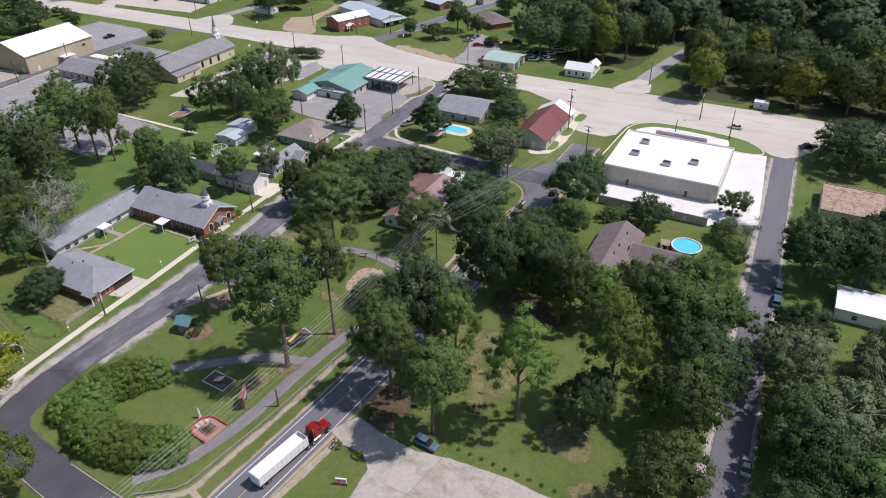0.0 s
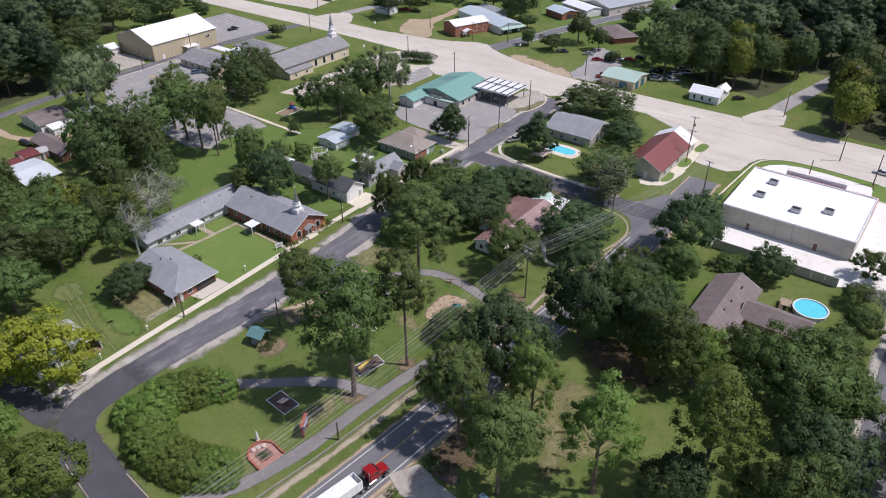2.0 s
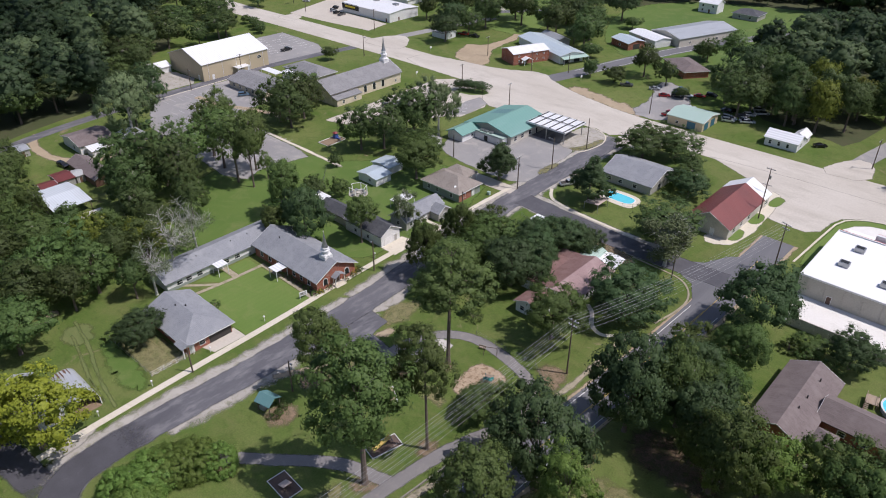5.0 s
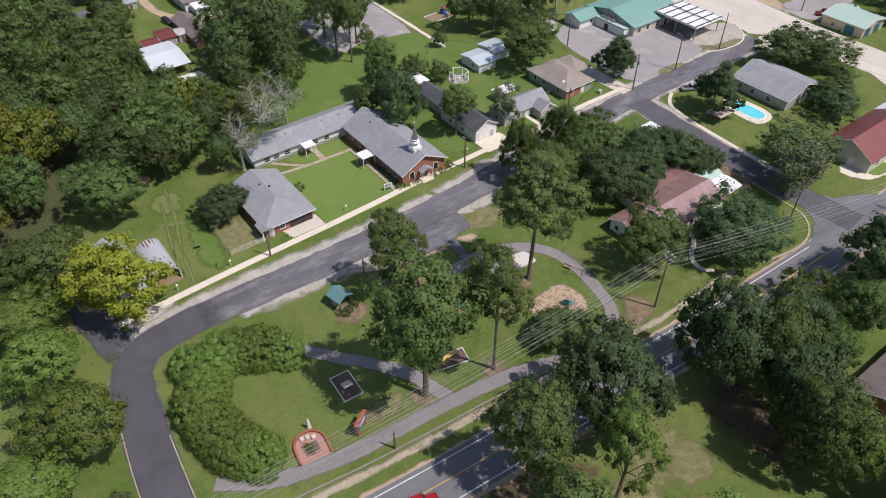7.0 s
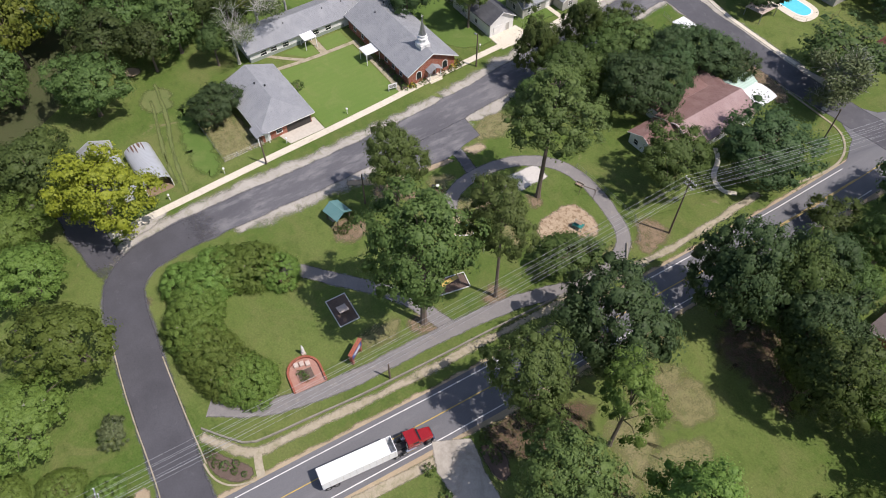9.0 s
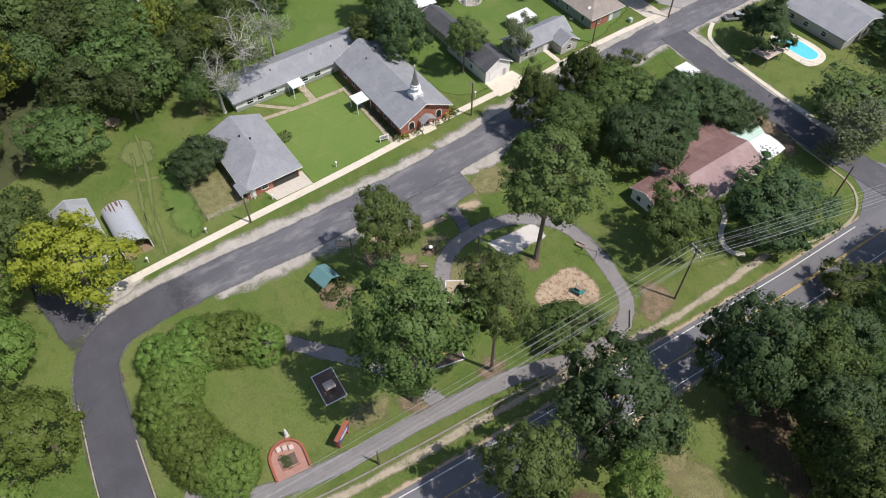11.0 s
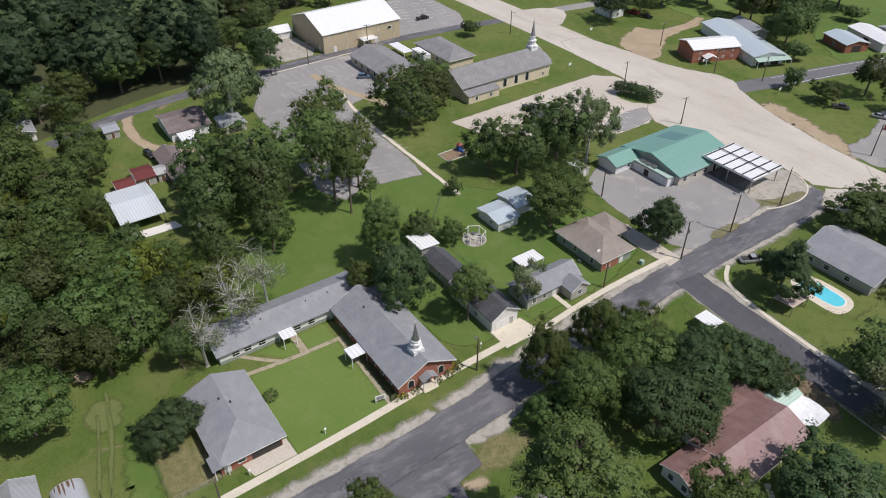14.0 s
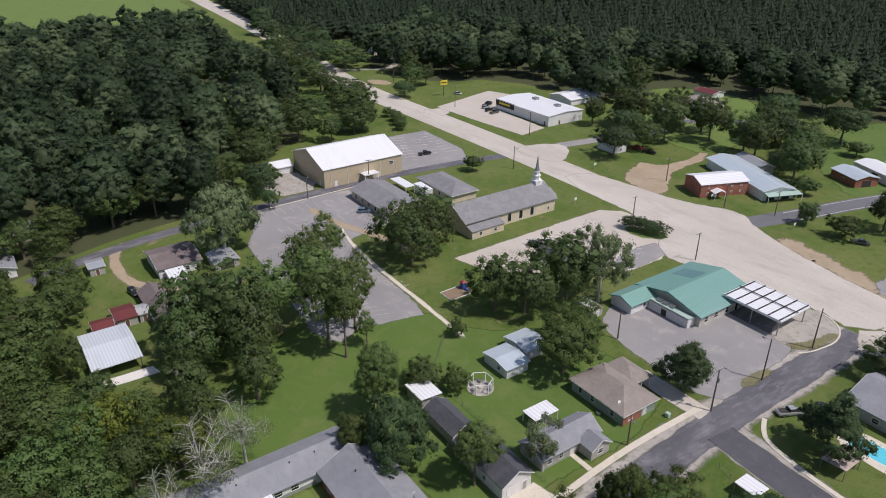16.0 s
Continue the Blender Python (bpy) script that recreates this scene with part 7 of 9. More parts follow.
grove("deep", [(-264, 136, 17, 7.4)])
grove("grey", [(-257, 131, 27, 10.4)], "large grey-green tree beside the white cottage")
grove("oak", [(-327, 166, 13, 8.8), (-304, 163, 10, 6), (-340, 176, 13, 8)])
grove("small", [(-338, 243, 5, 3), (-345, 246, 5, 3.5), (-352, 248, 5, 3), (-360, 249, 5, 3), (-275, 237, 7, 3.4)])
grove("deep", [(-256, 296, 9, 9)])
grove("oak", [(-282, 337, 14, 12), (-258, 330, 13, 11), (-247, 347, 13, 11), (-221, 342, 13, 10), (-197, 331, 12, 10), (-270, 352, 14, 11), (-210, 360, 13, 10)])
grove("small", [(-172, 298.5, 8, 3.4), (-160, 297.8, 8, 4.6), (-187, 322, 7, 4.5)])
grove("oak", [(-471, 283, 17, 15), (-429, 305, 13, 9), (-404, 300, 12, 7), (-384, 241, 15, 12), (-367, 212, 15, 11), (-345, 222, 13, 8), (-154.8, 314, 15, 8), (-142, 309.6, 11, 5.6), (-144, 353, 11, 6.4), (-114.6, 306, 18, 8), (-107, 321, 18, 9)])
grove("tall", [(-131, 347, 20, 8), (-122.6, 364, 22, 8.6)])
grove("deep", [(-500, 276, 15, 9), (-520, 270, 16, 10), (-545, 284, 16, 10), (-575, 280, 16, 11), (-560, 296, 17, 10), (-610, 284, 16, 11), (-640, 296, 16, 11), (-535, 296, 16, 9)], "dark tree overhanging the far highway", "far roadside trees")
grove("oak", [(-480, 247, 16, 9), (-440, 246, 15, 9), (-421, 242, 14, 8), (-400, 240, 15, 8), (-384, 246, 14, 7), (-366, 238, 14, 8), (-462, 250, 15, 9), (-505, 258, 16, 9), (-530, 262, 16, 9), (-368, 188, 17, 8.6), (-374, 205, 16, 9), (-340, 208, 12, 6), (-348, 196, 16, 9), (-358, 176, 16, 9), (-352, 164, 14, 7)], "", "far roadside trees")
grove("bare", [(-164, 95, 17, 7.5), (-159, 87, 14, 5.5), (-169, 104, 15, 6)], "half-bare grey tree leaning over the church wing")
# along the lane to the gymnasium
grove("wood_a", [(-294, 92, 15, 7.6), (-298, 108, 16, 8), (-300, 136, 15, 7.4), (-309, 152, 14, 7), (-284, 72, 15, 8), (-279, 88, 12, 5)], "broad green tree beside the gymnasium lane", "woods")
grove("wood_b", [(-300, 122, 16, 7.6), (-306, 143, 15, 7), (-289, 81, 14, 6.6), (-322, 168, 14, 6.4)], "dark green tree beside the gymnasium lane", "woods")
# across the highway and round the far houses
grove("oak", [(-286, 334, 14, 10), (-256, 314, 12, 8), (-294, 322, 14, 7), (-320, 382, 15, 12), (-229, 346, 14, 10), (-204, 347, 13, 9.4), (-346, 227, 14, 9), (-335, 169, 14, 7.6), (-105, 295, 14, 10), (-86, 302, 14, 11), (-231, 366, 14, 11), (-112, 236, 11, 9), (-404, 290, 12, 8), (19, 240, 14, 10)])
grove("deep", [(-265, 343, 9, 5.6), (-337, 381, 15, 11), (-224, 365, 13, 9), (-206, 336, 10, 6), (-297, 158, 13, 6.4), (-284, 156, 9, 3.4), (-349, 217, 9, 4.4), (-505, 285, 14, 12), (-486, 264, 14, 9), (-388, 276, 10, 6), (-114, 329, 15, 12), (-114, 365, 14, 10), (-271, 318, 14, 9), (-88, 221, 8.5, 6.6), (-118, 431, 13, 9), (-103, 371, 12, 8), (-258, 356, 14, 10), (-242, 388, 14, 11), (-212, 392, 14, 11)])
grove("small", [(-148, 357, 7, 5), (-199, 381, 7, 4.6), (-208, 300, 4, 2.4), (-130, 300, 5, 3)])
# edge of the woods behind the churchyard
grove("wood_a", [(-217, 82, 12, 4.5), (-229, 76, 15, 9), (-196, 75, 15, 8), (-186, 80, 14, 6.4), (-170, 78, 15, 7), (-179, 70, 15, 7.4), (-189, 90, 13, 5.4), (-205, 68, 15, 8), (-216, 70, 15, 8), (-176, 92, 14, 6), (-241, 82, 14, 7), (-250, 86, 15, 7.6)], "broad green tree at the edge of the woods", "woods")
grove("wood_b", [(-173, 85, 15, 5.8), (-173, 63, 15, 7), (-167, 71, 14, 5.8), (-194, 65, 15, 8), (-161, 83, 12, 4.4), (-183, 100, 13, 5), (-199, 84, 12, 5)], "dark green tree at the edge of the woods", "woods")


def inside(p, poly):
    odd = False
    for (x0, y0), (x1, y1) in zip(poly, poly[1:] + poly[:1]):
        if (y0 > p[1]) != (y1 > p[1]) and p[0] < (x1 - x0) * (p[1] - y0) / (y1 - y0) + x0:
            odd = not odd
    return odd


def scatter(poly, step):
    xs, ys = [p[0] for p in poly], [p[1] for p in poly]
    out = []
    for i in range(int((max(xs) - min(xs)) / step) + 1):
        for j in range(int((max(ys) - min(ys)) / step) + 1):
            p = (min(xs) + (i + float(rng.random()) * 0.9) * step, min(ys) + (j + float(rng.random()) * 0.9) * step)
            if inside(p, poly):
                out.append(p)
    return out


# nearer woods, tree by tree
KINDS = ["wood_a", "wood_a", "wood_b", "wood_b", "wood_a", "wood_b", "wood_c"]
NEAR_WOODS = [(-156, 8), (-162, 42), (-170, 54), (-186, 60), (-205, 61), (-240, 68), (-262, 88), (-268, 60), (-262, 8)]
EAST_WOODS = [(-104, 300), (-72, 296), (-64, 292), (-59, 330), (-112, 336)]
EAST_WOODS_2 = [(-44, 292), (-38, 276), (-27, 273), (-17, 274), (-16, 280), (-4, 280), (-3, 274), (14, 275), (40, 275), (46, 330), (-42, 330)]
for poly, step in ((NEAR_WOODS, 11.5), (EAST_WOODS, 11), (EAST_WOODS_2, 11)):
    for p in scatter(poly, step):
        if abs(p[1] - 42.4) < 8 and p[0] > -160:
            continue
        s = 0.85 + 0.4 * float(rng.random())
        tree(KINDS[int(rng.integers(len(KINDS)))], p[0], p[1], 17 * s, 6.9 * s, "", "woods")
area("woodland_floor", NEAR_WOODS, 0.007, "forest_floor", 1, 0, "dark leaf litter below the trees")
area("woodland_floor", EAST_WOODS, 0.008, "forest_floor", 1, 0, "dark leaf litter below the trees")
area("woodland_floor", EAST_WOODS_2, 0.009, "forest_floor", 1, 0, "dark leaf litter below the trees")
FLOOR = [0.0100]


POND = [(-556, 540), (-535, 612), (-575, 625), (-600, 580), (-585, 545)]


def stand(name, vs, fs, ns, tone, leaf, label, poly):
    """Join many crowns into one wood above its leaf litter."""
    shift = np.cumsum([0] + [len(v) for v in vs[:-1]])
    me = bpy.data.meshes.new(name)
    fill_mesh(me, np.concatenate(vs), np.concatenate([f + k for f, k in zip(fs, shift)]), np.concatenate(ns))
    me.attributes.new("tone", "FLOAT", "POINT").data.foreach_set("value", np.concatenate(tone).astype(np.float32))
    me.materials.append(MATS[leaf])
    tagged(new(name, me), label, "woods", "", "stuff")
    FLOOR[0] += 0.002
    area("woodland_floor", poly, FLOOR[0], "forest_floor", 1, 0, "dark leaf litter below the far trees")


def spike(x, y, h):
    """A thin trunk."""
    return np.array([(x - 0.3, y, 0), (x + 0.3, y - 0.2, 0), (x + 0.1, y + 0.3, 0), (x, y, h)]), np.array([(0, 1, 3), (1, 2, 3), (2, 0, 3)])


def wood_mass(name, poly, step, h, r, tufts, per, size, leaf, label, gaps=()):
    """A far wood: one mesh of many rounded crowns and trunks, each crown of its own tone."""
    vs, fs, ns, tone = [], [], [], []
    for x, y in scatter(poly, step):
        if any(inside((x, y), g) for g in gaps):
            continue
        s = 0.66 + 0.68 * float(rng.random())
        hh, rr = h * (0.55 + 0.3 * s + 0.35 * float(rng.random())), r * s
        v, f, _, n = tuft_crown((x, y, hh * 0.5), rr, hh * 0.5, hh * 0.46, int(tufts * s), per, size, 0.22 / math.sqrt(tufts / 60), 0.1, 0.0, 0.8, -0.6, [lobes(6, 0.8, 0.26), lobes(16, 0.45, 0.14)], 0.12, 0.7)
        bv, bf = BALL[2]
        inner = np.array((x, y, hh * 0.5)) + bv * np.array((rr, rr, hh * 0.48)) * 0.6
        t, tf = spike(x, y, hh * 0.8)
        vs.append(np.concatenate([v, inner, t]))
        fs.append(np.concatenate([f, bf + len(v), tf + len(v) + len(bv)]))
        ns.append(np.concatenate([n, bv, np.tile((0.0, -0.7, 0.7), (4, 1))]))
        tone.append(np.full(len(v) + len(bv) + 4, rng.random() ** 1.7))
    stand(name, vs, fs, ns, tone, leaf, label, poly)


def pine_stand(name, poly, step, h, r, leaf, label, gaps=()):
    """Planted conifers: whorls of drooping boughs round each thin trunk."""
    vs, fs, ns, tone = [], [], [], []
    for x, y in scatter(poly, step):
        if any(inside((x, y), g) for g in gaps):
            continue
        s = 0.75 + 0.5 * float(rng.random())
        hh, tiers, around = h * s, 4, 8
        lev = np.repeat(np.arange(tiers) / (tiers - 1), around)
        a = rng.random(tiers * around) * 0.7 + np.tile(np.arange(around), tiers) * math.tau / around + lev * 5
        out = r * s * (1.05 - 0.85 * lev) * (0.75 + 0.5 * rng.random(len(a)))
        z = hh * (0.42 + 0.52 * lev)
        d, side = np.stack([np.cos(a), np.sin(a), a * 0], 1), np.stack([-np.sin(a), np.cos(a), a * 0], 1)
        mid, lift = np.array((x, y, 0.0)), np.array((0, 0, 1.0))
        top = mid + lift * (z + hh * 0.16)[:, None]
        tip = mid + d * out[:, None] + lift * (z - hh * 0.03)[:, None]
        v = np.stack([top, tip - side * (out * 0.34)[:, None], tip + side * (out * 0.34)[:, None] + d * (out * 0.15)[:, None]], 1).reshape(-1, 3)
        n = np.repeat(d * 0.4 + lift * 0.9, 3, axis=0)
        n /= np.linalg.norm(n, axis=1)[:, None]
        t, tf = spike(x, y, hh * 0.9)
        vs.append(np.concatenate([v, t]))
        fs.append(np.concatenate([np.arange(len(v)).reshape(-1, 3), tf + len(v)]))
        ns.append(np.concatenate([n, np.tile((0.0, -0.7, 0.7), (4, 1))]))
        tone.append(np.full(len(v) + 4, 0.25 + 0.3 * rng.random()))
    stand(name, vs, fs, ns, tone, leaf, label, poly)


TOWN_END = [(-215, 380), (-226, 428), (-200, 470), (-110, 492), (-60, 470), (-100, 420), (-116, 388), (-134, 345), (-150, 330), (-190, 340)]
FAR_LAWN = [(-330, 398), (-312, 425), (-276, 428), (-252, 392), (-228, 330), (-262, 330), (-300, 352)]
YARDS = [(-455, 188), (-440, 214), (-412, 206), (-396, 190), (-380, 176), (-410, 176)]
MEADOW = [(-652, 20), (-650, 110), (-646, 148), (-640, 185), (-672, 212), (-640, 262), (-860, 294), (-1100, 318), (-1100, 20)]
area("far_lawn", FAR_LAWN, 0.026, "lawn", 2, 1.5, "mown green lawn round a far house")
area("far_lawn", TOWN_END, 0.0265, "garden_green", 1, 1.0, "green yards along the crossing road")
area("far_lawn", YARDS, 0.028, "lawn", 2, 1.5, "green yards among the trees west of the highway")
area("far_meadow", MEADOW, 0.032, "lawn", 1, 2.0, "open green field beyond the woods")
wood_mass("west_woods", [(-262, 0), (-268, 62), (-280, 84), (-290, 112), (-293, 140), (-322, 158), (-342, 182), (-352, 200), (-384, 214), (-430, 228), (-510, 230), (-560, 232), (-560, -20)], 17, 25, 9.8, 92, 26, 0.30, "leaf_wood", "dense broadleaf woods west of town", [YARDS])
area("plantation_floor", [(-870, 325), (-720, 600), (-560, 800), (-440, 960), (-240, 900), (-100, 1200), (-1400, 1200), (-1400, 400)], 0.006, "forest_floor", 0, 0, "dark ground of the far pine country")
wood_mass("far_west_woods", [(-560, -20), (-560, 230), (-626, 234), (-656, 208), (-626, 182), (-636, 148), (-640, 114), (-640, -20)], 17, 23, 9.8, 44, 10, 0.60, "leaf_wood", "distant broadleaf woods")
wood_mass("north_woods", [(-480, 292), (-405, 304), (-396, 345), (-318, 360), (-290, 425), (-230, 428), (-222, 425), (-140, 425), (-128, 345), (-110, 338), (30, 332), (90, 360), (60, 520), (-330, 480), (-400, 420), (-560, 400)], 15.5, 22, 8.8, 56, 16, 0.38, "leaf_wood", "woods behind the highway", [FAR_LAWN, TOWN_END])
# the cloud shadow over these pines is put into their leaf colour
pine_stand("pine_plantation", [(-330, 478), (-400, 418), (-560, 398), (-560, 300), (-700, 305), (-870, 325), (-720, 600), (-560, 800), (-440, 960), (-240, 900), (60, 522)], 7.5, 14, 5.2, "leaf_far_shaded", "distant pine plantation with cloud shade in its needle colour", [POND])

# ---- utility poles, wires and lamps ----
def utility_pole(x, y, h, arms=2, lamp=0.0, label="tall dark wooden utility pole with crossarms", face=0.0, drum=False):
    p = thing("utility_pole", label, "utility pole", x, y, 0, face)
    part("pole", tube(bmesh.new(), [(0, 0, -0.1), (0, 0, h * 0.5), (0, 0, h)], [0.19, 0.16, 0.12], 8), "pole_wood", p)
    for k in range(arms):
        z = h - 0.35 - 1.25 * k
        arm = part("crossarm", boxes((-1.35 + 0.3 * k, 1.35 - 0.3 * k, 0.10, 0.24, z, z + 0.15)), "steel", p)
        for u in (-1.2, -0.45, 0.45, 1.2):
            part("insulator", tube(bmesh.new(), [(u * (1 - 0.22 * k), 0.17, z + 0.15), (u * (1 - 0.22 * k), 0.17, z + 0.38)], [0.05, 0.08], 6), "trim_white", arm)
    if drum:
        part("transformer", tube(bmesh.new(), [(0.38, 0, h - 3.2), (0.38, 0, h - 2.2)], 0.28, 10), "steel", p)
    if lamp:
        part("lamp_arm", tube(bmesh.new(), [(0, 0, h * 0.9), (lamp * 0.6, 0, h * 0.95), (lamp, 0, h * 0.95)], 0.04, 6), "steel", p)
        part("lamp_head", boxes((lamp - 0.1, lamp + 0.55, -0.16, 0.16, h * 0.93, h * 0.96, 0.02)), "steel", p)
    return p


def wires(a, b, h0, h1, label="bundle of pale overhead power wires"):
    """The wires between two poles, each a thin sagging cable."""
    t = thing("power_lines", label, "power line", a[0], a[1])
    dx, dy = b[0] - a[0], b[1] - a[1]
    n = Vector((dy, -dx)).normalized()
    for u, d, sag in ((-1.2, 0.0, 1.4), (-0.45, 0.0, 1.4), (0.45, 0.0, 1.4), (1.2, 0.0, 1.4), (-0.9, 1.25, 1.6), (0.9, 1.25, 1.6), (0.1, 2.6, 1.9), (0.15, 3.6, 2.2)):
        pts = []
        for k in range(15):
            f = k / 14
            pts.append((dx * f + n.x * u, dy * f + n.y * u, h0 + (h1 - h0) * f - d - sag * 4 * f * (1 - f)))
        part("wire", tube(bmesh.new(), pts, 0.018, 4), "wire", t)


P0, P1, P2, P3 = (-74.9, 31.6), (-70.0, 130.4), (-68.4, 171.4), (-53.6, 199.0)
utility_pole(*P0, 14.0, 2, drum=True, face=-6)
utility_pole(*P1, 14.0, 2, face=-4)
utility_pole(*P2, 10.0, 0, label="plain dark wooden pole at the junction")
utility_pole(*P3, 13.4, 2, label="wooden utility pole with crossarms beside the store", face=-20)
wires(P0, P1, 14.0, 14.0)
wires(P1, P3, 14.0, 13.4)
utility_pole(-84, -60, 14.0, 2, face=-4)
wires((-84, -60), P0, 14.0, 14.0)
utility_pole(-69.5, 231, 12.0, 1, label="wooden utility pole beside the red-roofed shop", drum=True)
utility_pole(-67.1, 222.5, 11.0, 1, label="wooden utility pole on the terrace")
utility_pole(-129.8, 209.6, 11.0, 0, 1.6, "wooden pole with a street lamp beside the lot", 180)
utility_pole(-129.4, 190.8, 10.6, 1, label="wooden utility pole at the driveway", face=90, drum=True)
utility_pole(-130.3, 230.8, 11.2, 0, label="plain dark wooden pole on the corner island")
utility_pole(-159.7, 195.1, 8.0, 0, label="thin pole at the edge of the lot")
utility_pole(-132.2, 168.3, 6.6, 0, 0.5, "dark pole with a lamp in the front garden")
utility_pole(-127.6, 78.0, 6.7, 0, label="dark wooden pole beside the sidewalk")
utility_pole(-128.2, 129.8, 8.6, 0, 0.5, "dark pole with a lamp before the church", 180)
utility_pole(-107.7, 88.6, 8.0, 0, 0.6, "dark park lamp pole")
utility_pole(-95.8, 107.1, 7.5, 0, 0.6, "dark park lamp pole")
utility_pole(-74.4, 73.0, 4.5, 0, label="short dark post beside the park path")
for x, y, h in ((-298.2, 286.5, 11), (-356.4, 286.5, 11), (-420, 288, 11), (-28.4, 252.6, 9), (-206, 252, 9), (-176, 246, 9), (-287.1, 197, 9), (-225, 292, 9), (-196, 287.5, 9), (-182, 296, 9), (-131, 276, 10), (-53, 280, 10)):
    utility_pole(x, y, h, 1, label="slim utility pole beside the highway", face=90)
utility_pole(-285.2, 170.9, 9.0, 0, 1.0, "flood lamp pole beside the gymnasium lane")
utility_pole(-268, 252, 9.5, 0, 1.2, "lamp pole at the gymnasium lot")
utility_pole(-16.6, 240.8, 10.0, 0, label="slim flag pole at the store")
utility_pole(-33, 232, 7, 0, label="slim sign pole at the store")

for x, y in ((-128.3, 47.8), (-128.6, 58.9), (-129.0, 70.2), (-129.6, 84), (-130.2, 98.4), (-131.6, 134)):
    lamp = thing("sidewalk_lamp", "short white lamp post beside the sidewalk", "lamp", x - 0.9, y, 0, 0, "sidewalk lamps")
    part("post", tube(bmesh.new(), [(0, 0, 0), (0, 0, 1.1)], [0.07, 0.05], 8), "trim_white", lamp)
    part("globe", tube(bmesh.new(), [(0, 0, 1.1), (0, 0, 1.2), (0, 0, 1.38), (0, 0, 1.52), (0, 0, 1.58)], [0.08, 0.2, 0.25, 0.18, 0.05], 10), "trim_white", lamp)


# ---- park things ----
def framed_pad(name, label, cx, cy, w, d, rz, fill):
    t = thing(name, label, "play area", cx, cy, 0, rz)
    part("bed", boxes((-w / 2, w / 2, -d / 2, d / 2, 0, 0.06)), fill, t)
    for x0, x1, y0, y1 in ((-w / 2 - 0.12, w / 2 + 0.12, -d / 2 - 0.12, -d / 2), (-w / 2 - 0.12, w / 2 + 0.12, d / 2, d / 2 + 0.12), (-w / 2 - 0.12, -w / 2, -d / 2, d / 2), (w / 2, w / 2 + 0.12, -d / 2, d / 2)):
        part("border_board", boxes((x0, x1, y0, y1, 0, 0.2)), "trim_white", t)
    return t


framed_pad("play_pad", "mulched play pad with a white board border", -89.6, 73.2, 5.6, 3.4, -4, "mulch")
ramp = thing("climbing_ramp", "tilted pale climbing board on the mulched pad", "play equipment", -89.5, 73.2, 0.06, -4)
bm = bmesh.new()
box(bm, -1.0, 1.0, -0.85, 0.85, 0.0, 0.08)
for v in bm.verts:
    v.co.z += 0.1 + (v.co.x + 1.0) * 0.45
part("board", bm, "stone_pale", ramp)
for s in (-0.55, 0.55):
    part("leg", boxes((0.85, 0.97, s - 0.05, s + 0.05, 0, 0.98), (-0.97, -0.85, s - 0.05, s + 0.05, 0, 0.12)), "pole_wood", ramp)
framed_pad("play_pad", "mulched slide pad with a white board border", -83.5, 91.0, 3.0, 6.2, -14, "mulch")
slide = thing("slide", "yellow play slide with a steel ladder", "slide", -83.5, 91.0, 0.06, -14)
bm = bmesh.new()
rows = []
for k in range(9):
    f = k / 8
    y, z = -2.2 + 3.6 * f, 0.25 + 1.5 * f ** 1.3
    rows.append([bm.verts.new((x, y, z + dz)) for x, dz in ((-0.4, 0.22), (-0.33, 0.0), (0.33, 0.0), (0.4, 0.22), (0.4, 0.12), (0.33, -0.06), (-0.33, -0.06), (-0.4, 0.12))])
for a, b in zip(rows, rows[1:]):
    for i in range(8):
        bm.faces.new((a[i], a[(i + 1) % 8], b[(i + 1) % 8], b[i]))
bm.faces.new(rows[0])
bm.faces.new(rows[-1][::-1])
part("chute", bm, "play_yellow", slide)
for s in (-0.35, 0.35):
    part("rail", tube(bmesh.new(), [(s, 1.9, 0), (s, 1.45, 1.75), (s, 1.35, 2.4)], 0.035, 6), "steel", slide)
for k in range(5):
    part("rung", tube(bmesh.new(), [(-0.35, 1.82 - 0.08 * k, 0.3 + 0.3 * k), (0.35, 1.82 - 0.08 * k, 0.3 + 0.3 * k)], 0.025, 6), "steel", slide)
framed_pad("sand_box", "sandy play box with a white board border", -92.8, 100.4, 4.4, 3.6, -32, "dirt")
ring = thing("tyre_ring", "dark round play ring in the sand box", "play equipment", -92.4, 100.8, 0.06)
part("ring", tube(bmesh.new(), [(0.9 * math.cos(k * math.tau / 16), 0.9 * math.sin(k * math.tau / 16), 0.15) for k in range(17)], 0.16, 8), "tyre", ring)
part("plant", tube(bmesh.new(), [(0, 0, 0), (0, 0, 0.3), (0, 0, 0.6)], [0.25, 0.5, 0.1], 8), "play_teal", ring)

# sign with a blue face on brick-red posts
sign = thing("park_sign", "red-framed sign board with a dark blue face on red posts", "sign", -80.6, 70.6, 0, -58)
for s in (-1.25, 1.25):
    part("post", boxes((s - 0.22, s + 0.22, -0.25, 0.25, 0, 1.5)), "brick_red", sign)
board = part("board", boxes((-1.7, 1.7, -0.28, 0.28, 1.3, 3.1, 0.05)), "play_red", sign)
for s in (-1, 1):
    part("face", boxes((-1.45, 1.45, *sorted((s * 0.28, s * 0.31)), 1.75, 2.85)), "play_blue", board)
    for k in range(2):
        part("text_bar", boxes((-1.1 + 0.2 * k, 1.1 - 0.3 * k, *sorted((s * 0.31, s * 0.325)), 2.4 - 0.4 * k, 2.6 - 0.4 * k)), "trim_white", board)
part("cap", boxes((-1.78, 1.78, -0.34, 0.34, 3.1, 3.2)), "brick_red", sign)

